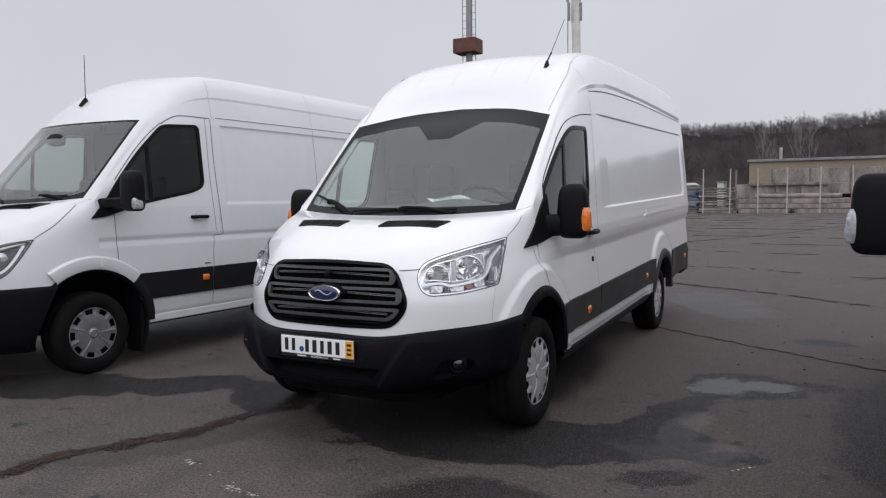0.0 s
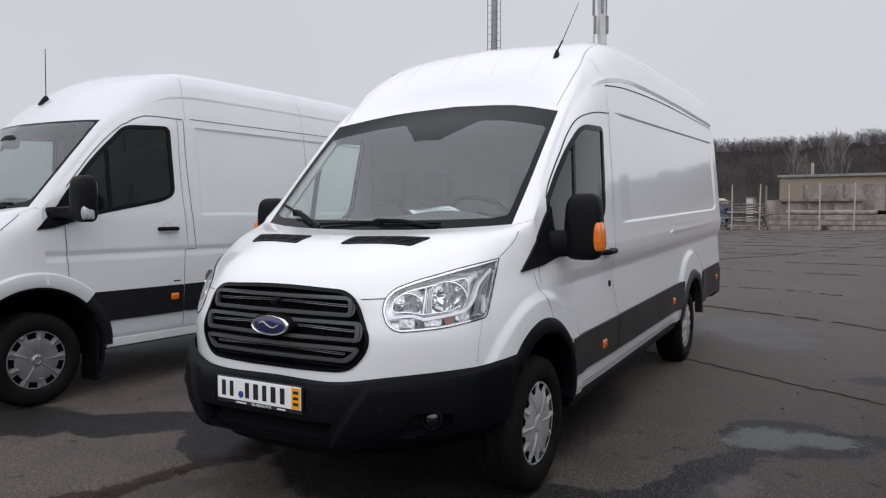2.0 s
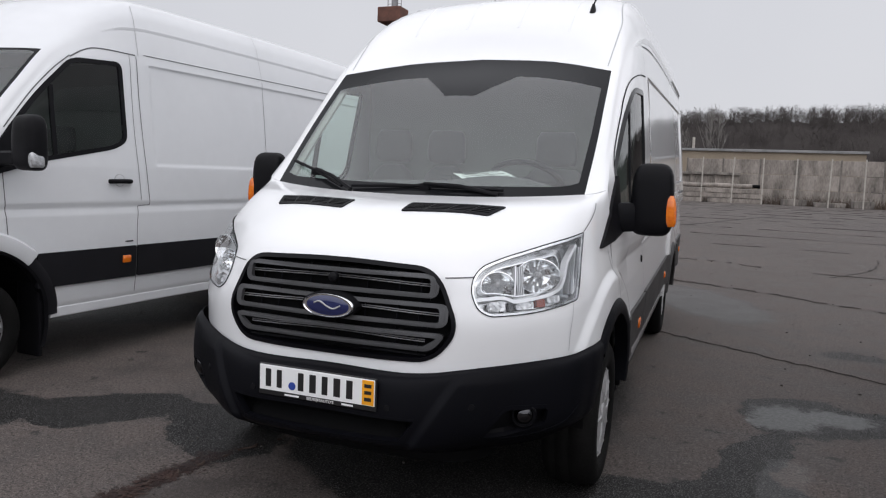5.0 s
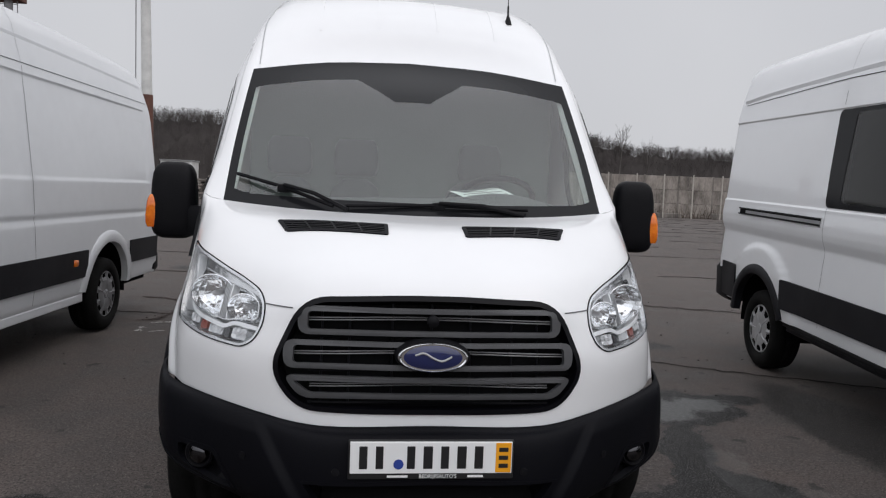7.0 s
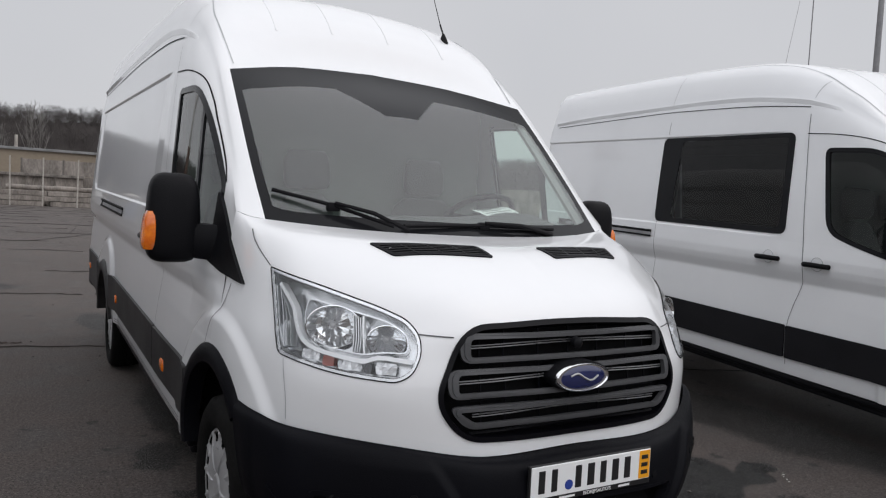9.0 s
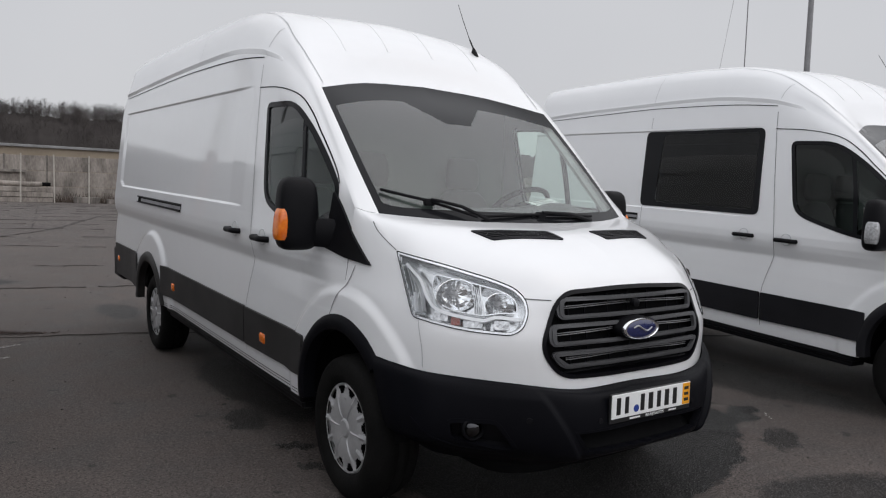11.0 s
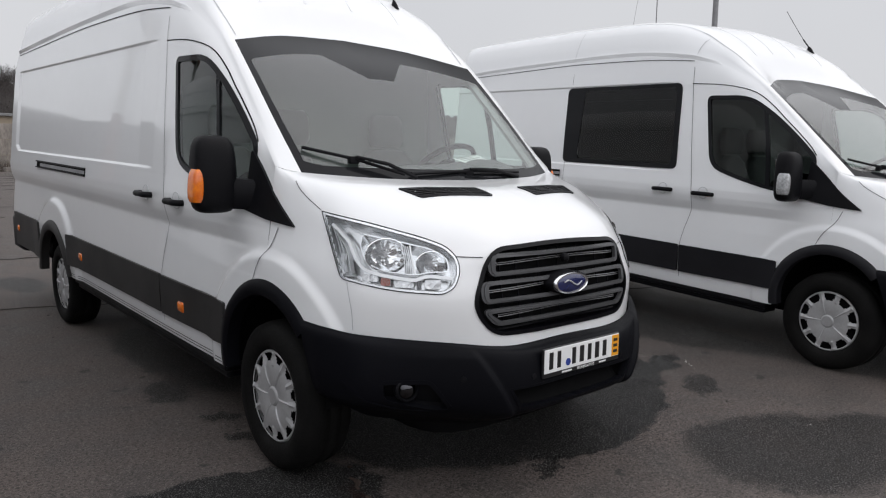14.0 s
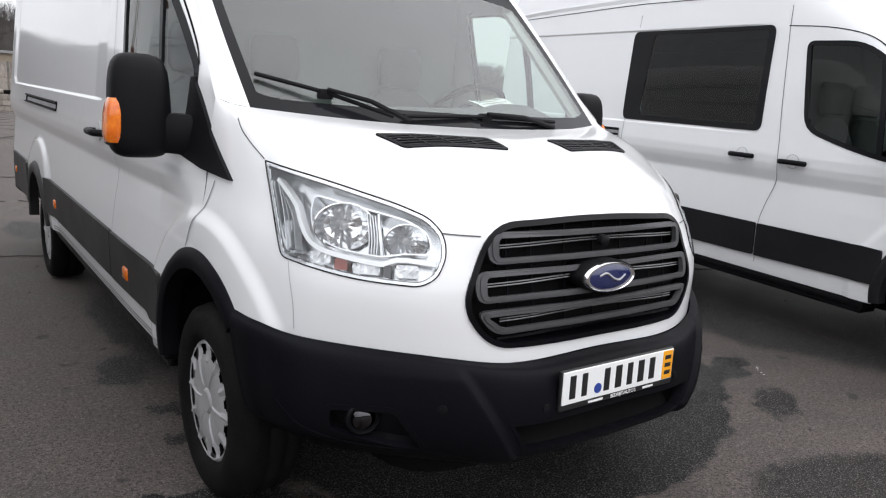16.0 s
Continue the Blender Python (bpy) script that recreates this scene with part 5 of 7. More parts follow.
BAND_BLACK = vary(material("black_moulding", (0.02, 0.02, 0.023), 0.5, spec=0.2), (0.008, 0.008, 0.010), (0.015, 0.015, 0.018), 2, 180, bump=0.08, rough=(0.6, 0.45))

van_a, skin_a, bump_a = high_roof_van("panel_van", "white long high-roof panel van with black bumper on asphalt", WHITE, CLADDING, 6.38, AMBER, "star", False, 3)
number_plate(van_a)
shear(van_a, 0.028)

van_c, skin_c, bump_c = high_roof_van("crew_van", "white high-roof van with dark side window and black mouldings", WHITE_C, BAND_BLACK, 5.66, CLEAR_LENS, "plain", True, 3)
shear(van_c, 0.036)
place(van_c, 3.70, -1.043, -7.0)


# ---- the other maker's van ----
def side_width_s(y, z):
    w = np.interp(z, (0.33, 0.45, 0.62, 0.80, 1.06, 1.11, 1.15, 1.40, 1.60, 2.20, 2.28, 2.4), (0.94, 0.975, 0.995, 1.004, 0.998, 0.986, 0.996, 0.985, 0.965, 0.905, 0.89, 0.85))
    pinch = np.interp(z, (0.5, 0.8, 1.46, 2.2), (0.01, 0.02, 0.045, 0.04)) * max(0.0, (2.2 - y) / 1.1) ** 2
    press = max(pressed(y, z, 2.50, 3.84, 1.43, 2.20), pressed(y, z, 3.96, 6.40, 1.43, 2.20))
    return w - pinch - 0.008 * press


NOSE_S = (
    ((0, 0.05, 0.74), (0.35, 0.07, 0.74), (0.62, 0.16, 0.75), (0.84, 0.36, 0.76), (0.93, 0.56, 0.77), (0.973, 0.80, 0.775), (0.985, 1.08, 0.78)),
    ((0, 0.08, 0.95), (0.35, 0.10, 0.95), (0.62, 0.18, 0.95), (0.83, 0.37, 0.95), (0.92, 0.57, 0.95), (0.965, 0.80, 0.95), (0.98, 1.08, 0.95)),
    ((0, 0.14, 1.12), (0.35, 0.16, 1.12), (0.60, 0.25, 1.13), (0.80, 0.42, 1.14), (0.90, 0.60, 1.15), (0.945, 0.82, 1.15), (0.965, 1.08, 1.15)),
)
HOOD_S = (
    ((0, 0.30, 1.25), (0.35, 0.32, 1.26), (0.58, 0.40, 1.27), (0.78, 0.55, 1.28), (0.875, 0.72, 1.29), (0.930, 0.89, 1.29), (0.955, 1.08, 1.29)),
    ((0, 0.60, 1.38), (0.35, 0.63, 1.39), (0.58, 0.70, 1.40), (0.77, 0.82, 1.41), (0.86, 0.93, 1.41), (0.912, 1.00, 1.405), (0.945, 1.08, 1.40)),
    ((0, 0.82, 1.44), (0.35, 0.85, 1.45), (0.60, 0.92, 1.465), (0.85, 1.03, 1.485), (0.90, 1.06, 1.475), (0.92, 1.07, 1.468), (0.935, 1.08, 1.46)),
)
STATIONS_S = (
    ((0.82, 1.44), (0.85, 1.03, 1.485), (0.935, 1.08, 1.46)),
    ((1.02, 1.70), (0.835, 1.235, 1.725), (0.895, 1.29, 1.70)),
    ((1.22, 1.95), (0.82, 1.44, 1.965), (0.878, 1.50, 1.94)),
    ((1.42, 2.19), (0.80, 1.65, 2.20), (0.868, 1.71, 2.16)),
    ((1.63, 2.41), (0.78, 1.86, 2.36), (0.872, 1.91, 2.24)),
    ((1.95, 2.62), (0.765, 2.10, 2.535), (0.885, 2.14, 2.27)),
    ((2.35, 2.745), (0.765, 2.40, 2.65), (0.892, 2.41, 2.275)),
    ((2.80, 2.77), (0.765, 2.80, 2.68), (0.895, 2.80, 2.28)),
    ((4.00, 2.77), (0.765, 4.00, 2.68), (0.895, 4.00, 2.28)),
    ((5.40, 2.76), (0.76, 5.40, 2.665), (0.895, 5.40, 2.28)),
    ((6.50, 2.73), (0.74, 6.50, 2.62), (0.89, 6.50, 2.27)),
    ((6.64, 2.69), (0.72, 6.64, 2.58), (0.87, 6.64, 2.24)),
)
WINDOW_S = rounded([(2.225, 2.19), (1.80, 2.165), (1.52, 1.90), (1.30, 1.635), (1.20, 1.50), (1.22, 1.375), (1.75, 1.475), (2.10, 1.54), (2.225, 1.60)],
                   (0.06, 0.08, 0.2, 0.2, 0.04, 0.03, 0.1, 0.08, 0.10), 4)
SAIL_S = rounded([(1.33, 1.67), (1.20, 1.50), (1.03, 1.31), (1.16, 1.325), (1.36, 1.385)], (0.02, 0.1, 0.01, 0.03, 0.02), 3)
LAMP_S = rounded([(1.052, 1.158), (0.88, 1.135), (0.70, 1.08), (0.60, 1.02), (0.60, 0.90), (0.68, 0.835), (0.80, 0.84), (0.905, 0.90), (0.985, 1.03)], (0.01, 0.1, 0.1, 0.05, 0.05, 0.05, 0.06, 0.06, 0.08), 4)
BUMPER_S = (
    ((0, 0.06, 0.765), (0.35, 0.08, 0.765), (0.62, 0.17, 0.772), (0.84, 0.36, 0.780), (0.945, 0.56, 0.785), (0.995, 0.70, 0.785)),
    ((0, 0.0, 0.72), (0.35, 0.02, 0.72), (0.62, 0.12, 0.725), (0.85, 0.32, 0.735), (0.965, 0.52, 0.74), (1.012, 0.665, 0.74)),
    ((0, -0.03, 0.55), (0.35, -0.01, 0.55), (0.62, 0.10, 0.55), (0.85, 0.30, 0.55), (0.955, 0.47, 0.55), (0.998, 0.575, 0.55)),
    ((0, -0.02, 0.38), (0.35, 0.0, 0.38), (0.62, 0.11, 0.38), (0.84, 0.31, 0.38), (0.925, 0.44, 0.38), (0.96, 0.52, 0.38)),
    ((0, 0.05, 0.27), (0.35, 0.07, 0.27), (0.60, 0.17, 0.27), (0.80, 0.35, 0.27), (0.88, 0.46, 0.27), (0.92, 0.53, 0.27)),
)


def delivery_van():
    van = tagged(new("delivery_van"), "white long high-roof delivery van with black side band", "van", "parked vans")
    skin = Skin(NOSE_S, HOOD_S, STATIONS_S, side_width_s, 0.42, ((1.0, 0.36, 0.545), (5.3, 0.36, 0.525)), [("x", inset(WINDOW_S, 0.012)), ("d", inset(dense(LAMP_S, 2), 0.009))])
    skin.mesh("body", WHITE_S, van)
    screen(skin, van, (0.05, 0.955, 0.03), (0.0, 0.10, 0.30))
    cab_inside(van, skin, 3, 1.36, 2.30, 1.30)
    liners(van, ((1.0, 0.36, 0.53), (5.3, 0.36, 0.505)))
    bm = bmesh.new()
    box(bm, -0.9, 0.9, 1.56, 4.76, 0.36, 0.41)
    box(bm, -0.9, 0.9, 5.84, 6.5, 0.36, 0.41)
    box(bm, -0.49, 0.49, 0.4, 6.5, 0.362, 0.42)
    box(bm, -0.50, 0.50, 1.0, 6.0, 0.25, 0.38)
    part("underfloor", bm, DARK, van)
    bump = Plate(BUMPER_S, 60, 40)
    v, f = mirror_half(bump.verts, bump.faces)
    front = link_mesh("front_bumper", v, f, SHADED_PLASTIC, van, label="black plastic bumper")
    full = skin_full(skin)
    grille = new("grille")
    grille.parent = van
    poly = rounded([(-0.36, 1.12), (0.36, 1.12), (0.46, 0.95), (0.36, 0.80), (-0.36, 0.80), (-0.46, 0.95)], 0.05, 4)
    bm = bmesh.new()
    conform(bm, full, "y", poly, 0.004, 0.01, 1, 0.08)
    part("grille_back", bm, DARK, grille)
    for z in (0.86, 0.95, 1.04):
        bm = bmesh.new()
        strip(bm, full, "y", [(-0.40, z), (0.0, z), (0.40, z)], 0.04, 0.02, 1, 20, depth=0.02)
        part("grille_bar", bm, GRILLE_GREY, grille)
    bm = bmesh.new()
    disc_on(bm, (0, 0.09, 0.95), (0, -1, 0), ((0, 0.10), (0.03, 0.10), (0.04, 0.09), (0.03, 0.08), (0.03, 0.001)), 32)
    part("badge", bm, CHROME, van, smooth=True)
    for sx in (1, -1):
        headlamp(van, skin, sx, LAMP_S, ((0.74, 0.95, 0.065), (0.85, 1.03, 0.045)), (([(0.99, 1.12), (0.93, 1.0), (0.86, 0.92), (0.74, 0.875)], 0.02), ([(1.0, 1.14), (0.85, 1.105), (0.70, 1.05)], 0.014)),
                 ((0.66, 1.0, 0.02, 0.03, CLEAR_LAMP),), GRILLE_GREY)
        win = new("door_window")
        win.parent = van
        bm = bmesh.new()
        ring(bm, skin, "x", dense(inset(WINDOW_S, -0.004)), dense(inset(WINDOW_S, 0.028)), 0.003, 0.02, sx)
        part("window_seal", bm, BLACK_PLASTIC, win)
        bm = bmesh.new()
        conform(bm, skin, "x", inset(WINDOW_S, 0.02), -0.004, 0.002, sx, 0.12)
        g = part("pane", bm, TINTED_LIGHT, win, smooth=True)
        g.visible_shadow = False
        bm = bmesh.new()
        strip(bm, skin, "x", [(1.62, 1.45), (1.62, 1.75), (1.625, 1.955)], 0.03, 0.002, sx, 14, depth=0.02)
        part("window_post", bm, BLACK_PLASTIC, win)
        bm = bmesh.new()
        conform(bm, skin, "x", SAIL_S, 0.014, 0.03, sx, 0.05)
        part("mirror_base", bm, BLACK_PLASTIC, van, smooth=True)
        mirror_on(van, sx, 1.125, 1.17, 1.37, 1.715, 1.45, (0.93, 1.16, 1.43), CLEAR_LENS, 0.22, (0.06, 0.34), arm=(0.05, 0.06))
        for y0, y1, z0, z1 in ((1.44, 2.262, 0.575, 0.812), (2.278, 4.80, 0.575, 0.812), (5.80, 6.60, 0.60, 0.83)):
            bm = bmesh.new()
            conform(bm, skin, "x", rounded([(y0, z0), (y1, z0), (y1, z1), (y0, z1)], 0.012, 3), 0.014, 0.03, sx, 0.12)
            part("side_moulding", bm, BAND_BLACK, van, smooth=True)
        flare(van, skin, 1.0, 0.36, 0.525, 0.64, 46, 125, WHITE_S, sx, 0.03)
        flare(van, skin, 1.0, 0.36, 0.525, 0.61, 2, 46, BAND_BLACK, sx, 0.018)
        flare(van, skin, 1.0, 0.36, 0.508, 0.53, -22, 160, BLACK_PLASTIC, sx, 0.02)
        flare(van, skin, 5.3, 0.36, 0.49, 0.60, 6, 172, WHITE_S, sx, 0.02)
        marker(van, skin, sx, 2.17, 0.715)
        marker(van, skin, sx, 4.55, 0.715)
        bm = bmesh.new()
        box(bm, 0.82, 0.97, 1.55, 4.78, 0.35, 0.425, 0.01)
        part("sill_edge", flip(bm, sx), WHITE_S, van)
        bm = bmesh.new()
        stack(bm, [(0.10, 0.74, 0.965, 1.46, 1.49), (0.62, 0.74, 0.965, 1.47, 1.52)], 16, 6)
        part("mud_flap", flip(bm, sx), BLACK_PLASTIC, van)
        bm = bmesh.new()
        stack(bm, [(0.42, 0.55, 0.96, 6.52, 6.74), (0.46, 0.5, 0.985, 6.50, 6.77), (0.62, 0.5, 0.985, 6.50, 6.77), (0.65, 0.55, 0.96, 6.54, 6.72)], 24, 5)
        part("rear_bumper_corner", flip(bm, sx), BLACK_PLASTIC, van, smooth=True)
        lines_on(van, skin, sx, (
            ("x", [(2.37, 2.268), (2.05, 2.268), (1.92, 2.235), (1.80, 2.17)], 0.009, 0.0025),
            ("x", [(1.80, 2.18), (1.66, 2.068), (1.50, 1.905), (1.36, 1.738), (1.28, 1.64)], 0.007, 0.0025),
            ("x", [(2.375, 2.26), (2.37, 1.9), (2.385, 1.5), (2.415, 1.12)], 0.006, 0.0025),
            ("x", [(2.415, 1.12), (2.35, 1.118), (2.30, 1.115)], 0.005, 0.0025),
            ("x", [(2.30, 1.115), (2.28, 0.9), (2.27, 0.45)], 0.006, 0.0025),
            ("x", [(2.31, 2.26), (2.30, 1.7), (2.33, 1.16)], 0.004, 0.002),
            ("x", [(1.24, 1.38), (1.245, 1.10), (1.25, 0.94)], 0.006, 0.0025),
            ("x", [(3.90, 2.26), (3.89, 1.5), (3.89, 0.45)], 0.005, 0.0025),
            ("d", [(1.05, 1.165), (1.16, 1.26), (1.23, 1.36), (1.27, 1.43)], 0.006, 0.003),
            ("x", [(6.55, 2.283), (4.5, 2.283), (2.45, 2.281)], 0.006, 0.003)))
        bm = bmesh.new()
        lip(bm, skin, [(6.5, 2.45), (4.5, 2.475), (2.8, 2.485), (2.35, 2.465), (2.1, 2.40)], 0.02, 0.008, sx)
        part("roof_bead", bm, WHITE_S, van)
        lines_on(van, skin, sx, (("z", [(0.893, 2.40), (0.82, 2.42), (0.76, 2.44)], 0.006, 0.002), ("z", [(0.893, 3.90), (0.82, 3.90), (0.75, 3.90)], 0.006, 0.002)), GREY_GAP_SHADE, "roof_joint")
        bm = bmesh.new()
        lip(bm, skin, [(6.4, 2.195), (4.0, 2.205), (2.62, 2.205), (2.54, 2.195)], 0.014, 0.006, sx)
        part("side_bead", bm, WHITE_S, van)
        handle_on(van, skin, sx, 2.13, 1.30, WHITE_S)
        p, n = skin.at("x", 2.20, 0.845)
        bm = bmesh.new()
        box(bm, p.x - 0.002, p.x + 0.004, 2.17, 2.24, 0.842, 0.852, 0.001)
        part("lock_slot", flip(bm, sx), DARK, van)
        vent = new("hood_vent")
        vent.parent = van
        poly = rounded([(0.15, 0.76), (0.68, 0.86), (0.60, 0.70), (0.15, 0.62)], 0.02, 3)
        bm = bmesh.new()
        conform(bm, skin, "z", poly, 0.004, 0.012, sx, 0.06)
        part("vent_back", bm, BLACK_PLASTIC, vent)
        for k in range(4):
            bm = bmesh.new()
            f = (k + 0.5) / 4
            strip(bm, skin, "z", [(0.17, 0.635 + 0.11 * f), (0.60, 0.715 + 0.125 * f)], 0.012, 0.009, sx, 10, depth=0.008)
            part("vent_slat", bm, DARK, vent)
    wiper(van, (-0.55, 0.98, 1.53), (-0.05, 0.87, 1.46), (-0.02, 0.83, 1.445))
    wiper(van, (0.10, 0.88, 1.47), (0.70, 0.99, 1.50), (0.68, 0.95, 1.475))
    p, n = skin.at("z", 0.0, 1.63)
    aerial = new("aerial")
    aerial.parent = van
    bm = bmesh.new()
    stack(bm, [(p.z - 0.03, -0.035, 0.035, p.y - 0.06, p.y + 0.06), (p.z + 0.01, -0.026, 0.026, p.y - 0.03, p.y + 0.05), (p.z + 0.05, -0.01, 0.01, p.y, p.y + 0.03)], 14, 2)
    part("aerial_foot", bm, BLACK_PLASTIC, aerial, smooth=True)
    bm = bmesh.new()
    tube(bm, [(0, p.y + 0.015, p.z + 0.04), (0, p.y + 0.02, p.z + 0.46)], 0.0045, 5, 0.003)
    part("aerial_rod", bm, BLACK_PLASTIC, aerial)
    bm = bmesh.new()
    box(bm, 0.22, 0.62, 1.05, 1.27, 1.425, 1.432, 0.002)
    part("paper_on_dash", bm, PAPER, van)
    bm = bmesh.new()
    stack(bm, [(1.98, -0.07, 0.07, 1.32, 1.37), (2.0, -0.13, 0.13, 1.30, 1.36), (2.06, -0.13, 0.13, 1.30, 1.37), (2.09, -0.06, 0.06, 1.31, 1.36)], 20, 3)
    part("inside_mirror", bm, BLACK_PLASTIC, van, smooth=True)
    for sx in (1, -1):
        wheel_at(van, sx * 0.86, 1.0, 0.348, "round")
        wheel_at(van, sx * 0.86, 5.3, 0.348, "round")
    return van, skin


van_s, skin_s = delivery_van()
place(van_s, -3.904, -0.265, -3.2)


# ---- a dark people carrier beyond the crew van ----
CARRIER_PAINT = vary(material("dark_car_paint", (0.02, 0.021, 0.024), 0.3, coat=1.0), (0.014, 0.015, 0.018), (0.024, 0.025, 0.029), 0.8, 20)


def people_carrier():
    car = tagged(new("people_carrier"), "dark grey people carrier parked beyond a white van", "car")
    v = []
    for y, w, zb, zt in ((-2.0, 0.66, 0.38, 0.78), (-1.94, 0.80, 0.30, 0.92), (-1.6, 0.91, 0.26, 1.03), (-0.9, 0.945, 0.25, 1.13), (0.5, 0.95, 0.25, 1.15), (2.1, 0.95, 0.26, 1.17), (2.7, 0.92, 0.30, 1.17), (2.84, 0.84, 0.40, 1.12)):
        half = [(0.0, zb), (w * 0.84, zb), (w * 0.98, zb + 0.10), (w, zb + 0.35), (w * 0.985, zt - 0.10), (w * 0.93, zt), (0.0, zt + 0.02)]
        v += [(x, y, z) for x, z in half] + [(-x, y, z) for x, z in half[-2:0:-1]]
    f = [(12 * r + k, 12 * r + (k + 1) % 12, 12 * r + 12 + (k + 1) % 12, 12 * r + 12 + k) for r in range(7) for k in range(12)]
    link_mesh("body", v, f + [tuple(range(11, -1, -1)), tuple(range(84, 96))], CARRIER_PAINT, car)
    bm = bmesh.new()
    stack(bm, [(1.93, -0.76, 0.76, -0.12, 2.62), (1.98, -0.73, 0.73, -0.06, 2.58), (2.01, -0.62, 0.62, 0.10, 2.45), (2.02, -0.35, 0.35, 0.4, 2.2)], 32, 6)
    part("roof", bm, CARRIER_PAINT, car, smooth=True)
    feet = ((0.84, -0.95, 1.12), (0.88, 0.52, 1.13), (0.88, 1.60, 1.14), (0.86, 2.66, 1.14))
    heads = ((0.72, -0.04, 1.95), (0.74, 0.60, 1.96), (0.74, 1.56, 1.96), (0.71, 2.50, 1.95))
    for sx in (1, -1):
        for a, b in zip(feet, heads):
            bm = bmesh.new()
            tube(bm, spline([a, tuple((p + q) / 2 + (0.02 if i == 0 else 0) for i, (p, q) in enumerate(zip(a, b))), b], 6), 0.042, 8)
            part("pillar", flip(bm, sx), CARRIER_PAINT, car, smooth=True)
        for k in range(3):
            bm = bmesh.new()
            quad = [Vector(p) for p in (feet[k], feet[k + 1], heads[k + 1], heads[k])]
            inner = [bm.verts.new(p - Vector((0.012, 0, 0))) for p in quad]
            outer = [bm.verts.new(p - Vector((0.007, 0, 0))) for p in quad]
            bm.faces.new(outer)
            bm.faces.new(inner[::-1])
            for i in range(4):
                bm.faces.new((inner[i], inner[(i + 1) % 4], outer[(i + 1) % 4], outer[i]))
            part("side_window", flip(bm, sx), LENS, car).visible_shadow = False
        for y in (-1.15, 1.80):
            wheel_at(car, sx * 0.86, y, 0.347, "round")
    for name, k, push in (("windscreen", 0, 0.01), ("rear_window", 3, -0.01)):
        bm = bmesh.new()
        a, b = Vector(feet[k]), Vector(heads[k])
        rows = [[bm.verts.new((sx * p.x, p.y + o, p.z)) for p in (a, b) for sx in (1, -1)] for o in (0, push)]
        for r in rows:
            bm.faces.new((r[0], r[1], r[3], r[2]))
        for i, j in ((0, 1), (1, 3), (3, 2), (2, 0)):
            bm.faces.new((rows[0][i], rows[0][j], rows[1][j], rows[1][i]))
        part(name, bm, LENS, car).visible_shadow = False
    return car


place(people_carrier(), 6.1, -2.08, -6.0)

# ---- the yard ----
def asphalt():
    m = bpy.data.materials.new("yard_asphalt")
    m.use_nodes = True
    t = m.node_tree
    b = t.nodes["Principled BSDF"]
    node = t.nodes.new
    tc = node("ShaderNodeTexCoord")

    def noise_at(scale, detail=5, src=None):
        n = node("ShaderNodeTexNoise")
        n.inputs["Scale"].default_value, n.inputs["Detail"].default_value = scale, detail
        t.links.new(src or tc.outputs["Object"], n.inputs["Vector"])
        return n

    def vec(op, a, bb=None, s=None):
        n = node("ShaderNodeVectorMath")
        n.operation = op
        t.links.new(a, n.inputs[0])
        if bb is not None:
            if isinstance(bb, tuple):
                n.inputs[1].default_value = bb
            else:
                t.links.new(bb, n.inputs[1])
        if s is not None:
            n.inputs["Scale"].default_value = s
        return n

    def rng(v, a, c, lo=0.0, hi=1.0, smooth=True):
        n = node("ShaderNodeMapRange")
        n.interpolation_type = "SMOOTHSTEP" if smooth else "LINEAR"
        for k, x in zip(("From Min", "From Max", "To Min", "To Max"), (a, c, lo, hi)):
            n.inputs[k].default_value = x
        t.links.new(v, n.inputs["Value"])
        return n.outputs[0]

    def mix(f, a, c):
        n = node("ShaderNodeMix")
        n.data_type = "RGBA"
        t.links.new(f, n.inputs[0])
        for s, x in ((6, a), (7, c)):
            if isinstance(x, tuple):
                n.inputs[s].default_value = (*x, 1)
            else:
                t.links.new(x, n.inputs[s])
        return n.outputs[2]

    n1, n2 = noise_at(1.6, 4), noise_at(9, 4)
    d1 = vec("SCALE", vec("SUBTRACT", n1.outputs["Color"], (0.5, 0.5, 0.5)).outputs[0], s=0.34)
    d2 = vec("SCALE", vec("SUBTRACT", n2.outputs["Color"], (0.5, 0.5, 0.5)).outputs[0], s=0.17)
    n3 = noise_at(24, 5)
    d3 = vec("SCALE", vec("SUBTRACT", n3.outputs["Color"], (0.5, 0.5, 0.5)).outputs[0], s=0.16)
    warped = vec("ADD", vec("ADD", tc.outputs["Object"], d1.outputs[0]).outputs[0], d2.outputs[0]).outputs[0]

    ragged = vec("ADD", warped, d3.outputs[0]).outputs[0]

    def blots(spots, where=None):
        last = None
        for cx, cy, rx, ry, rot in spots:
            mp = node("ShaderNodeMapping")
            mp.vector_type = "TEXTURE"
            mp.inputs["Location"].default_value = (cx, cy, 0)
            mp.inputs["Rotation"].default_value = (0, 0, radians(rot))
            mp.inputs["Scale"].default_value = (rx, ry, 1)
            t.links.new(where or warped, mp.inputs["Vector"])
            ln = vec("LENGTH", mp.outputs[0]).outputs["Value"]
            if last is not None:
                k = node("ShaderNodeMath")
                k.operation = "MINIMUM"
                t.links.new(last, k.inputs[0])
                t.links.new(ln, k.inputs[1])
                ln = k.outputs[0]
            last = ln
        return last

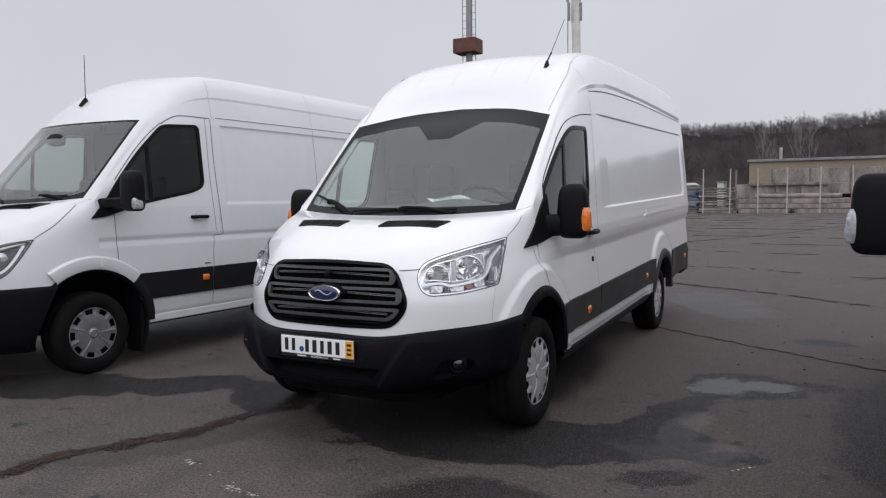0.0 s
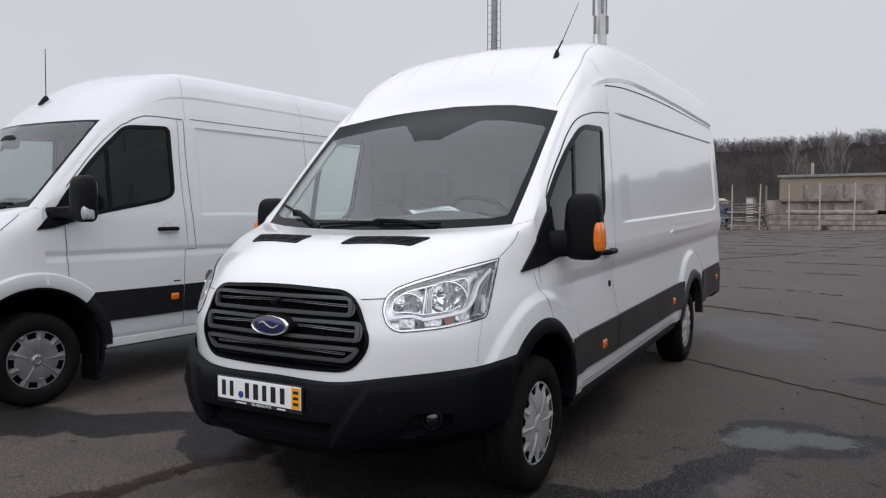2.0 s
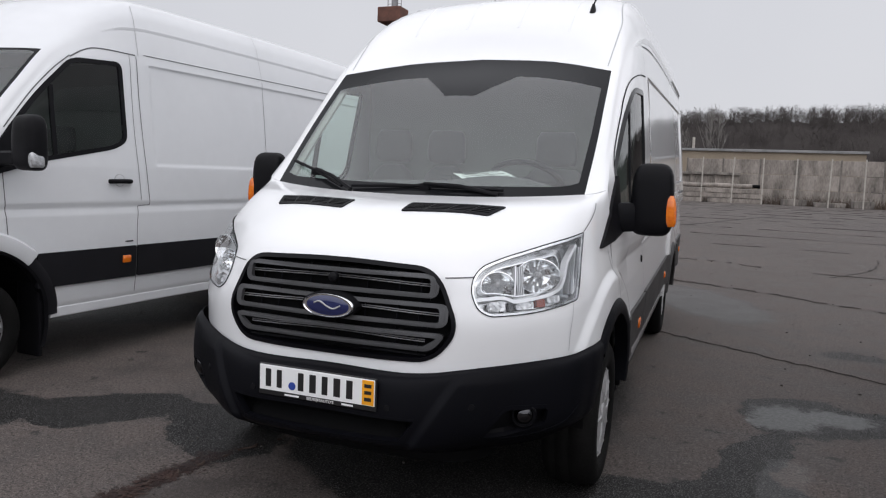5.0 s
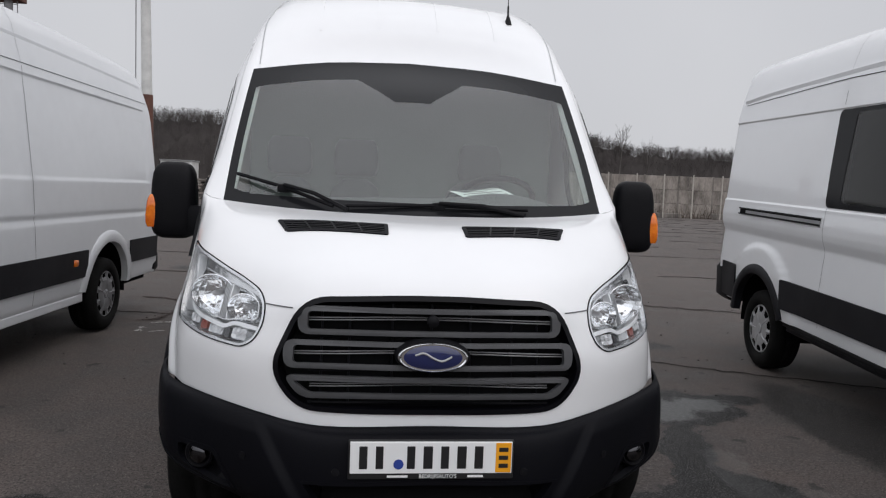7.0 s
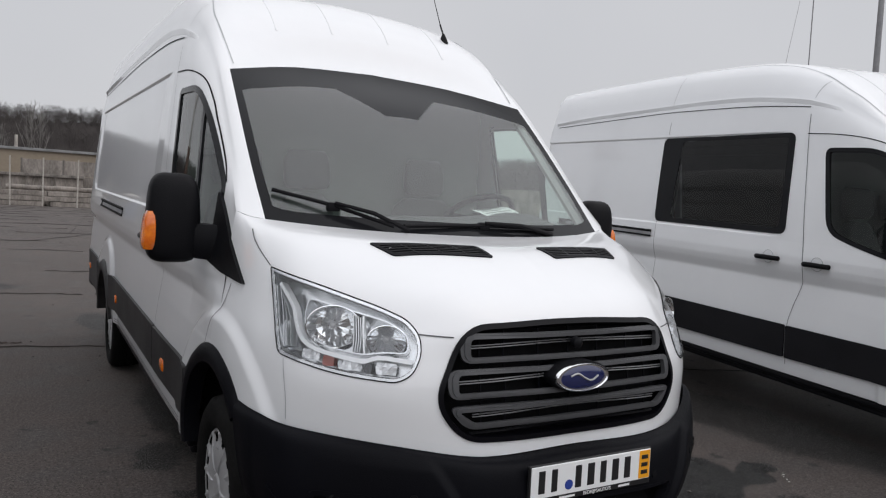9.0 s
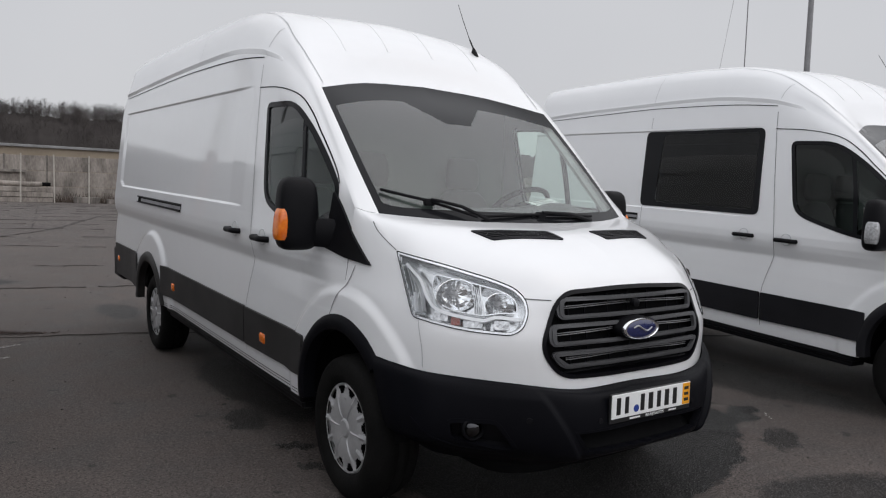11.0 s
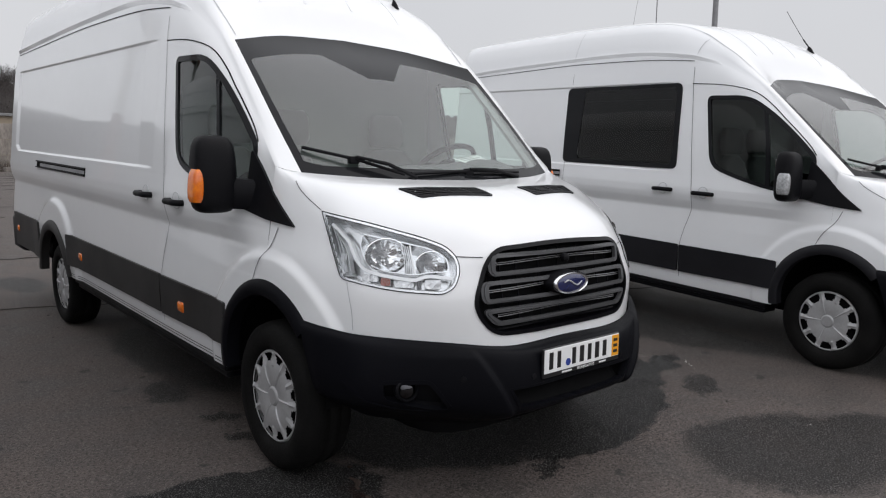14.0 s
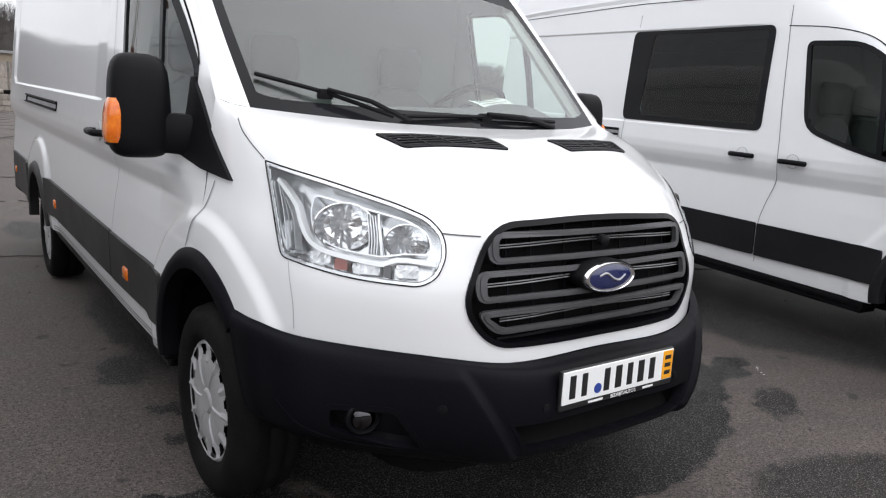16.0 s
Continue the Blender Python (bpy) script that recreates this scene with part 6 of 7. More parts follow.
    # wet patches; the last spot also paints shade under the panel van
    damp_shade = rng(blots(((1.55, 0.93, 0.50, 0.36, 30), (1.66, 1.62, 0.17, 0.62, -15), (2.08, 0.84, 0.24, 0.12, 20), (1.02, 0.70, 0.62, 0.42, 35), (0.55, 0.50, 0.55, 0.34, 10),
                      (2.05, 2.56, 0.46, 0.42, 25), (2.45, 2.75, 0.3, 0.16, 10), (-2.80, 0.33, 0.78, 0.38, 18), (-1.88, 0.78, 0.52, 0.27, 35),
                      (-1.08, 0.76, 0.50, 0.25, -30), (0.1, 1.1, 0.85, 0.75, 0))), 1.05, 0.95)
    # ragged drips; the long spot at x 3.02 adds the crew van's painted shade
    drips_shade = rng(blots(((1.28, -0.46, 0.66, 0.46, -12), (1.70, -0.60, 0.4, 0.3, 0), (1.84, 0.44, 0.22, 0.10, 20), (3.02, 1.8, 0.40, 1.4, 0), (-0.88, 2.94, 0.10, 0.06, -35), (-0.93, 2.42, 0.14, 0.25, 0),
                       (-0.85, 1.83, 0.12, 0.06, -35), (-0.90, 1.48, 0.08, 0.06, 0), (-0.6, 3.2, 0.32, 1.0, 0), (-4.5, 3.0, 1.6, 0.7, 10), (0.3, 2.2, 0.7, 1.4, 0), (3.7, -0.3, 0.8, 0.6, 20),
                       (0.02, 0.22, 0.13, 0.05, 25), (1.95, 2.05, 0.05, 0.03, 0), (1.42, 2.05, 0.05, 0.025, 0), (-0.85, 7.1, 0.22, 0.6, 0), (-2.5, 10.4, 0.9, 0.5, 0), (2.62, 4.6, 0.25, 0.2, 0)), ragged), 1.16, 0.84, 0, 0.84)
    pool = rng(blots(((1.93, 2.50, 0.25, 0.25, 25), (2.22, 2.60, 0.22, 0.19, 10), (1.70, 2.42, 0.10, 0.08, 0)), ragged), 1.25, 0.75)
    film = rng(blots(((1.30, 7.0, 0.60, 1.40, 22), (1.36, 6.55, 0.12, 0.4, 22)), ragged), 1.08, 0.90, 0, 0.75)
    shallow = rng(blots(((1.88, 0.86, 0.36, 0.22, 20), (1.80, 1.30, 0.14, 0.45, -10), (1.30, 7.0, 0.60, 1.40, 22))), 1.2, 0.75, 0, 0.55)
    grime = rng(blots(((-1.29, -0.88, 0.066, 0.22, 4), (-1.20, -0.62, 0.062, 0.22, -35), (-1.09, -0.36, 0.040, 0.14, -20), (-1.0, -0.20, 0.064, 0.16, -40), (-0.92, 0.06, 0.058, 0.18, -10), (-0.85, 0.40, 0.05, 0.22, -15)), ragged), 1.45, 0.65)
    silt = rng(blots(((-0.80, -0.20, 0.16, 0.62, -28), (-1.05, -0.62, 0.20, 0.30, -40)), ragged), 1.1, 0.8, 0, 0.55)
    # wet also carries the van shade painted into both masks
    wet = node("ShaderNodeMath")
    wet.operation = "MAXIMUM"
    t.links.new(damp_shade, wet.inputs[0])
    t.links.new(drips_shade, wet.inputs[1])
    # colour: broad tone, mottling, stone chips
    broad, mottle, chips = noise_at(0.22, 5), noise_at(2.8, 6), noise_at(140, 3)
    dry = mix(rng(broad.outputs["Fac"], 0.35, 0.65), (0.072, 0.0575, 0.052), (0.102, 0.082, 0.074))
    dry = mix(rng(mottle.outputs["Fac"], 0.40, 0.64), dry, (0.055, 0.0455, 0.042))
    rust = noise_at(1.1, 6)
    dry = mix(rng(rust.outputs["Fac"], 0.58, 0.82, 0, 0.55), dry, (0.108, 0.074, 0.060))
    vor = node("ShaderNodeTexVoronoi")
    vor.inputs["Scale"].default_value = 110
    t.links.new(tc.outputs["Object"], vor.inputs["Vector"])
    speck = rng(vor.outputs["Distance"], 0.42, 0.26, 0, 0.8)
    keep = node("ShaderNodeMath")
    keep.operation = "MULTIPLY"
    t.links.new(speck, keep.inputs[0])
    t.links.new(rng(chips.outputs["Fac"], 0.42, 0.54), keep.inputs[1])
    # coarse grain: dark binder between paler stones
    grain, grit = noise_at(70, 4), noise_at(42, 5)
    dry = mix(rng(grain.outputs["Fac"], 0.53, 0.38, 0, 0.9), dry, (0.024, 0.0205, 0.019))
    dry = mix(rng(grit.outputs["Fac"], 0.53, 0.70, 0, 0.6), dry, (0.14, 0.121, 0.110))
    dry = mix(keep.outputs[0], dry, (0.17, 0.145, 0.13))
    # oil drops and pitted spots
    oil = noise_at(5.5, 7)
    dry = mix(rng(oil.outputs["Fac"], 0.655, 0.70, 0, 0.8), dry, (0.016, 0.0145, 0.014))
    wetc = mix(rng(mottle.outputs["Fac"], 0.3, 0.8), (0.0075, 0.0072, 0.0070), (0.0125, 0.0119, 0.0115))
    wetc = mix(rng(grain.outputs["Fac"], 0.52, 0.38, 0, 0.7), wetc, (0.005, 0.005, 0.005))
    wetc = mix(rng(grit.outputs["Fac"], 0.55, 0.66, 0, 0.6), wetc, (0.030, 0.0285, 0.0275))
    wetc = mix(keep.outputs[0], wetc, (0.17, 0.165, 0.16))
    dry = mix(silt, dry, (0.034, 0.0265, 0.0235))
    col = mix(wet.outputs[0], dry, wetc)
    col = mix(grime, col, mix(rng(grit.outputs["Fac"], 0.4, 0.65), (0.0095, 0.0050, 0.0044), (0.027, 0.0140, 0.0115)))
    col = mix(film, col, (0.040, 0.0385, 0.037))
    # the pool's pale grey puts the mirrored sky into its colour
    col = mix(pool, col, mix(rng(grit.outputs["Fac"], 0.35, 0.65), (0.050, 0.051, 0.050), (0.085, 0.086, 0.084)))
    t.links.new(col, b.inputs["Base Color"])
    # gloss
    r1 = rng(mottle.outputs["Fac"], 0.3, 0.8, 0.85, 0.66)
    r2 = node("ShaderNodeMix")
    t.links.new(wet.outputs[0], r2.inputs[0])
    t.links.new(r1, r2.inputs[2])
    t.links.new(rng(chips.outputs["Fac"], 0.40, 0.62, 0.70, 0.42), r2.inputs[3])
    r3 = node("ShaderNodeMix")
    t.links.new(pool, r3.inputs[0])
    r4 = node("ShaderNodeMix")
    t.links.new(shallow, r4.inputs[0])
    t.links.new(r2.outputs[0], r4.inputs[2])
    r4.inputs[3].default_value = 0.30
    t.links.new(r4.outputs[0], r3.inputs[2])
    r3.inputs[3].default_value = 0.40
    t.links.new(r3.outputs[0], b.inputs["Roughness"])
    spec = node("ShaderNodeMix")
    t.links.new(shallow, spec.inputs[0])
    t.links.new(rng(wet.outputs[0], 0, 1, 0.45, 0.19), spec.inputs[2])
    spec.inputs[3].default_value = 0.36
    t.links.new(spec.outputs[0], b.inputs["Specular IOR Level"])
    bp = node("ShaderNodeBump")
    bp.inputs["Distance"].default_value = 0.006
    still = node("ShaderNodeMath")
    still.operation = "MAXIMUM"
    t.links.new(rng(wet.outputs[0], 0, 1, 0, 0.30), still.inputs[0])
    t.links.new(pool, still.inputs[1])
    t.links.new(rng(still.outputs[0], 0, 1, 0.9, 0.15, False), bp.inputs["Strength"])
    t.links.new(chips.outputs["Fac"], bp.inputs["Height"])
    t.links.new(bp.outputs["Normal"], b.inputs["Normal"])
    return m


bm = bmesh.new()
bmesh.ops.create_grid(bm, x_segments=8, y_segments=8, size=1500)
ground = tagged(part("ground", bm, asphalt()), "brown-grey asphalt yard with wet patches and cracked joints", "ground", kind="structure")

JOINT = vary(material("joint_dirt", (0.03, 0.026, 0.022), 0.9), (0.010, 0.008, 0.007), (0.032, 0.025, 0.020), 3, 30, bump=0.4)
DEBRIS = vary(material("rotten_leaves", (0.04, 0.025, 0.018), 0.9), (0.016, 0.0080, 0.0068), (0.050, 0.025, 0.019), 8, 60, bump=0.5)
CHALK = vary(material("chipped_paint", (0.55, 0.54, 0.52), 0.8), (0.36, 0.35, 0.335), (0.6, 0.59, 0.57), 9, 70)
RUST_DIRT = vary(material("rust_dirt", (0.05, 0.03, 0.022), 0.9), (0.020, 0.013, 0.010), (0.058, 0.036, 0.027), 4, 40, bump=0.4)


def joint(points, width, seed, mat=JOINT, gaps=0.12):
    """A cracked, dirt-filled joint across the yard."""
    rnd = random.Random(seed)
    bm = bmesh.new()
    line = spline([(*p, 0.0) for p in points], max(12, int(len(points) * 14)))
    run, prev = [], None
    for i, p in enumerate(line):
        d = line[min(i + 1, len(line) - 1)] - line[max(i - 1, 0)]
        n = np.array((-d[1], d[0], 0)) / (np.hypot(d[0], d[1]) or 1)
        c = p + n * rnd.uniform(-0.6, 0.6) * width
        w = width * rnd.uniform(0.25, 1.0)
        if rnd.random() < gaps:
            prev = None
            continue
        a, q = bm.verts.new(tuple(c - n * w / 2 + np.array((0, 0, 0.004)))), bm.verts.new(tuple(c + n * w / 2 + np.array((0, 0, 0.004))))
        m = bm.verts.new(tuple(c + np.array((0, 0, 0.007 + 0.1 * width * rnd.random()))))
        if prev:
            bm.faces.new((prev[0], a, m, prev[1]))
            bm.faces.new((prev[1], m, q, prev[2]))
        prev = (a, m, q)
    part("joint", bm, mat, ground)


joint([(-5.5, 6.6), (-3.6, 6.1), (-2.3, 5.9), (-0.9, 5.55), (0.92, 4.82), (1.88, 4.22), (2.58, 3.79), (3.4, 3.35), (5.5, 2.4)], 0.042, 1, gaps=0.0)
joint([(-6, 10.2), (-2, 9.56), (-0.4, 9.3), (0.34, 9.15), (0.89, 8.86), (2.0, 8.3), (3.26, 7.42), (5, 6.7), (8, 5.6)], 0.09, 2, gaps=0.03)
joint([(-8, 14), (-2, 12.75), (0, 12.35), (1.3, 12.2), (2.8, 11.3), (5.6, 11.0), (9, 10.4)], 0.10, 3)
joint([(-10, 19), (-2, 17.6), (1, 16.6), (4, 16.2), (8, 15.6), (12, 15.4)], 0.10, 4)
joint([(-1.26, 20.9), (0.5, 25), (2.2, 31), (4.1, 37.7)], 0.14, 5, gaps=0.0)
joint([(3.2, 10.8), (4.1, 12.6), (4.6, 14.8)], 0.05, 6)
rnd = random.Random(11)
for k in range(11):
    y = 20.5 + 3.7 * k
    joint([(x, y - 0.12 * x + rnd.uniform(-0.5, 0.5)) for x in range(-24, 52, 6)], 0.15 + 0.016 * k, 20 + k, gaps=0.16)
for k in range(5):
    x = -9 + 8.3 * k
    joint([(x + 0.10 * (y - 20), y) for y in range(20, 62, 7)], 0.07, 60 + k, gaps=0.3)


def litter(points, width, n, seed, z=0.004, clumps=((0.0, 1.0),)):
    """A drift of rotten leaves and twigs along a crack."""
    rnd = random.Random(seed)
    line = spline([(*p, 0.0) for p in points], 60)
    bm = bmesh.new()
    for k in range(n):
        lo, hi = rnd.choice(clumps)
        c = line[min(59, int(60 * rnd.uniform(lo, hi)))]
        p = Vector((c[0] + rnd.gauss(0, width), c[1] + rnd.gauss(0, width), z + rnd.random() * 0.007))
        a = rnd.uniform(0, math.pi)
        d = Vector((math.cos(a), math.sin(a), rnd.uniform(-0.1, 0.1)))
        s = Vector((-d.y, d.x, rnd.uniform(-0.2, 0.2)))
        ln, w = (rnd.uniform(0.008, 0.028), rnd.uniform(0.003, 0.010)) if rnd.random() < 0.72 else (rnd.uniform(0.03, 0.09), 0.0018)
        bm.faces.new([bm.verts.new(p + v) for v in (-d * ln, s * w, d * ln, -s * w)])
    ob = part("leaf_litter", bm, DEBRIS)
    return tagged(ob, "dark rotten leaves and twigs along a crack", "litter", kind="stuff")


litter([(-1.29, -1.06), (-1.30, -0.75), (-1.14, -0.54), (-1.08, -0.34), (-0.94, -0.13), (-0.91, 0.08), (-0.87, 0.24), (-0.8, 0.56)], 0.034, 1500, 3, z=0.001, clumps=((0.0, 0.20), (0.02, 0.20), (0.30, 0.40), (0.32, 0.40), (0.46, 0.50), (0.55, 0.65), (0.70, 0.9)))
litter([(-2.88, 7.05), (-2.54, 6.93), (-2.28, 6.62), (-2.15, 6.19), (-1.89, 6.02), (-1.61, 5.92)], 0.045, 620, 4, clumps=((0.0, 1.0), (0.45, 0.85), (0.5, 0.75)))
litter([(-2.45, 5.45), (-2.32, 5.59), (-2.26, 5.93), (-2.15, 6.19)], 0.03, 240, 14)
joint([(-2.88, 7.05), (-2.54, 6.93), (-2.28, 6.62), (-2.15, 6.19), (-1.89, 6.02), (-1.61, 5.92)], 0.05, 8, RUST_DIRT, 0.06)
joint([(-2.45, 5.45), (-2.32, 5.59), (-2.26, 5.93), (-2.15, 6.19)], 0.03, 9, JOINT, 0.15)
litter([(0.34, 9.15), (0.89, 8.86), (2.0, 8.3), (3.26, 7.42), (5, 6.7)], 0.06, 520, 6)
litter([(0.2, 9.25), (0.6, 9.05), (0.9, 8.9)], 0.05, 220, 5)
joint([(-1.4, -1.2), (-1.25, -0.75), (-1.08, -0.45), (-0.95, -0.1), (-0.85, 0.3), (-0.7, 0.8)], 0.034, 7, RUST_DIRT, 0.3)
rnd = random.Random(5)
chip_bm = bmesh.new()
for (x0, y0), (x1, y1), count, wide in (((-0.56, -0.47), (-0.48, -0.49), 16, 0.018), ((-0.44, -0.52), (-0.2, -0.58), 6, 0.05), ((-0.10, -0.64), (0.02, -0.67), 26, 0.02), ((0.07, -0.665), (0.14, -0.665), 12, 0.012),
                                        ((-2.34, 5.32), (-2.0, 5.45), 90, 0.025), ((-2.35, 5.13), (-2.32, 4.91), 34, 0.016), ((-2.21, 4.89), (-2.1, 4.94), 26, 0.014),
                                        ((-3.14, 11.57), (-2.63, 10.8), 150, 0.02), ((-2.63, 10.8), (-2.31, 10.16), 110, 0.02), ((1.60, -0.35), (1.64, -0.35), 2, 0.01), ((2.10, 0.62), (2.25, 0.80), 9, 0.008)):
    for k in range(count):
        u, r = rnd.random(), rnd.uniform(0.002, 0.008) * (1.6 if y0 > 4 else 1.0)
        x, y = x0 + (x1 - x0) * u + rnd.gauss(0, wide), y0 + (y1 - y0) * u + rnd.gauss(0, wide * 0.6)
        chip_bm.faces.new([chip_bm.verts.new((x + r * rnd.uniform(0.5, 1.5) * math.cos(6.283 * i / 6) * 1.4, y + r * rnd.uniform(0.3, 1) * math.sin(6.283 * i / 6), 0.005)) for i in range(6)])
tagged(part("paint_chips", chip_bm, CHALK), "worn white paint flakes on the asphalt", "paint flakes", kind="stuff")
# small stones and lumps
STONE = vary(material("small_stone", (0.08, 0.07, 0.065), 0.9), (0.03, 0.027, 0.025), (0.12, 0.11, 0.1), 20, 90)
rnd = random.Random(9)
bm = bmesh.new()
for k in range(420):
    x, y = rnd.uniform(-4, 5), rnd.uniform(-2.2, 14)
    r = rnd.uniform(0.003, 0.011) * (1.6 if rnd.random() < 0.05 else 1)
    vs = bmesh.ops.create_icosphere(bm, subdivisions=1, radius=r)["verts"]
    sq = Vector((rnd.uniform(0.7, 1.4), rnd.uniform(0.7, 1.4), rnd.uniform(0.4, 0.8)))
    for v in vs:
        v.co = Vector((v.co.x * sq.x + x, v.co.y * sq.y + y, v.co.z * sq.z + r * 0.3))
tagged(part("gravel_chips", bm, STONE), "scattered dark stone chips on the asphalt", "gravel", kind="stuff")

# ---- wall, posts, stacks ----
CONCRETE = vary(material("weathered_concrete", (0.3, 0.3, 0.29), 0.9), (0.085, 0.074, 0.066), (0.37, 0.33, 0.295), 0.7, 6, bump=0.4, apart=True)
CONCRETE_B = vary(material("stained_concrete", (0.25, 0.25, 0.24), 0.9), (0.050, 0.044, 0.040), (0.27, 0.245, 0.222), 0.9, 7, bump=0.4, apart=True)
POLE = vary(material("pale_post", (0.55, 0.53, 0.49), 0.8), (0.30, 0.275, 0.245), (0.48, 0.45, 0.41), 2, 20)
OCHRE = vary(material("ochre_render", (0.28, 0.23, 0.17), 0.9), (0.22, 0.18, 0.135), (0.30, 0.25, 0.19), 0.25, 3, bump=0.2)
ROOF_GREY = vary(material("roof_edge", (0.22, 0.22, 0.22), 0.8), (0.16, 0.16, 0.16), (0.26, 0.26, 0.26), 1, 8)
WALL_A, WALL_B = Vector((-4.6, 68.3)), Vector((56.0, 56.6))
wall_dir = (WALL_B - WALL_A).normalized()
wall_turn = math.degrees(math.atan2(wall_dir.y, wall_dir.x))
wall = tagged(new("wall_back"), "weathered wall of stacked concrete panels", "wall", kind="structure")
BAY = 3.1
bm = bmesh.new()
box(bm, 0.015, BAY - 0.015, -0.06, 0.06, 0.015, 1.255, 0.02)
panel = part("concrete_panel", bm, CONCRETE, wall)
bm = bmesh.new()
box(bm, -0.07, 0.07, -0.10, 0.10, 0, 3.86, 0.02)
pillar = part("concrete_pillar", bm, CONCRETE_B, wall)
rnd = random.Random(21)
for i in range(20):
    base = WALL_A + wall_dir * BAY * i
    for k in range(3):
        if i == 0 and k == 2:
            continue
        ob = panel if (i, k) == (0, 0) else panel.copy()
        if ob is not panel:
            scene.collection.objects.link(ob)
        ob.matrix_basis = pose(base.x, base.y, 1.27 * k, rnd.uniform(-0.8, 0.8), 0, wall_turn)
    ob = pillar if i == 0 else pillar.copy()
    if ob is not pillar:
        scene.collection.objects.link(ob)
    ob.matrix_basis = pose(base.x, base.y, 0, 0, 0, wall_turn)

bm = bmesh.new()
tube(bm, [(0, 0, 0), (0, 0, 3.8)], 0.055, 8)
post = tagged(part("fence_post", bm, POLE), "pale upright fence post before a concrete wall", "post", "row of fence posts")
xs = [-7.2, -4.93, -2.58, -0.26, 2.28, 4.75] + [7.3 + 2.5 * k for k in range(14)]
for i, x in enumerate(xs):
    y = 62.6 if x < 5 else 62.6 - (x - 5) * 0.2
    m = pose(2.5 + (x - 2.5) * 0.945, y, 0, 0, 0.8 * math.sin(i * 2.1), 0)
    if i == 0:
        post.matrix_basis = m
    else:
        copy_thing(post, m)


def slab(x0, x1, y0, y1, z0, z1, turn, mat, label="grey concrete slab lying in a stack"):
    bm = bmesh.new()
    cx, cy = (x0 + x1) / 2, (y0 + y1) / 2
    box(bm, x0 - cx, x1 - cx, y0 - cy, y1 - cy, 0, z1 - z0, 0.03)
    ob = tagged(part("concrete_slab", bm, mat), label, "slab", "stacked concrete slabs")
    ob.matrix_basis = pose(cx, cy, z0, 0, 0, turn)


rnd = random.Random(31)
for x0, x1, top in ((-9.8, -7.0, 2.35), (-7.0, -4.1, 2.1), (-13.5, -10.0, 2.0), (-17.5, -13.8, 1.8)):
    z = 0.0
    while z < top:
        h = rnd.uniform(0.20, 0.27)
        slab(x0 + rnd.uniform(-0.25, 0.25), x1 - 0.1 + rnd.uniform(-0.3, 0.2), 63.2 + rnd.uniform(-0.2, 0.2), 65.0, z, z + h - 0.07, rnd.uniform(-3, 3), CONCRETE_B if rnd.random() < 0.5 else CONCRETE)
        z += h
for x0, x1 in ((-3.8, 0.2), (0.3, 4.6)):
    z = 0.0
    for h in (0.42, 0.42, 0.40):
        slab(x0 + rnd.uniform(-0.15, 0.15), x1 + rnd.uniform(-0.25, 0.1), 63.4, 65.0, z, z + h - 0.05, rnd.uniform(-1, 1), CONCRETE)
        z += h
for x0, x1 in ((-3.2, -1.2), (-1.1, 0.8), (0.9, 2.85)):
    slab(x0, x1, 65.6, 66.1, 0.0, 2.35, 0, CONCRETE, "upright grey concrete element")
slab(-3.35, 2.95, 65.3, 66.3, 2.35, 2.58, 0, CONCRETE_B, "stained concrete capping slab")
for x0, y0, w, h in ((6.2, 63.2, 1.8, 0.5), (8.6, 62.8, 2.2, 0.35), (11.2, 62.3, 1.5, 0.6), (18.0, 61.0, 2.6, 0.3), (21.6, 60.3, 2.0, 0.45), (26.0, 59.5, 2.3, 0.4), (31.0, 58.5, 2.0, 0.5)):
    slab(x0, x0 + w, y0, y0 + 0.9, 0, h, rnd.uniform(-12, 12), CONCRETE_B)
pipe = tagged(new("insulated_pipe"), "pale wrapped pipe lying on concrete slabs", "pipe")
bm = bmesh.new()
tube(bm, [(-2.6 + 0.5 * k, 64.0, 1.44 + 0.02 * math.sin(k)) for k in range(14)], 0.19, 12)
part("pipe_wrap", bm, CONCRETE, pipe, smooth=True)
bm = bmesh.new()
tube(bm, [(3.85, 64.0, 1.44), (4.5, 64.0, 1.44)], 0.15, 12)
part("pipe_end", bm, DARK, pipe, smooth=True)

hall = tagged(new("hall"), "long low ochre hall with a flat grey roof edge", "building")
bm = bmesh.new()
box(bm, -5.5, 16.65, 92, 104, 0, 5.55)
part("hall_wall", bm, OCHRE, hall)
bm = bmesh.new()
box(bm, -5.75, 16.9, 91.7, 104.3, 5.55, 5.86, 0.04)
part("hall_roof", bm, ROOF_GREY, hall)
bm = bmesh.new()
tube(bm, [(-2.1, 93.0, 5.8), (-2.1, 93.0, 7.25)], 0.17, 10)
part("chimney_pipe", bm, POLE, hall, smooth=True)

booth = tagged(new("site_booth"), "small blue site booth with a white domed roof", "booth")
BLUE_BOOTH = vary(material("blue_booth", (0.03, 0.10, 0.28), 0.5), (0.03, 0.09, 0.24), (0.045, 0.13, 0.33), 2, 15)
bm = bmesh.new()
stack(bm, [(0.0, -14.4, -12.4, 99, 101), (2.75, -14.4, -12.4, 99, 101)], 20, 6)
part("booth_wall", bm, BLUE_BOOTH, booth)
bm = bmesh.new()
stack(bm, [(2.75, -14.5, -12.3, 98.9, 101.1), (3.1, -14.3, -12.5, 99.1, 100.9), (3.35, -13.9, -12.9, 99.6, 100.4)], 20, 4)
part("booth_roof", bm, POLE, booth, smooth=True)
PALE_BOX = vary(material("pale_sheet", (0.6, 0.6, 0.58), 0.6), (0.5, 0.5, 0.49), (0.66, 0.66, 0.64), 1, 10)
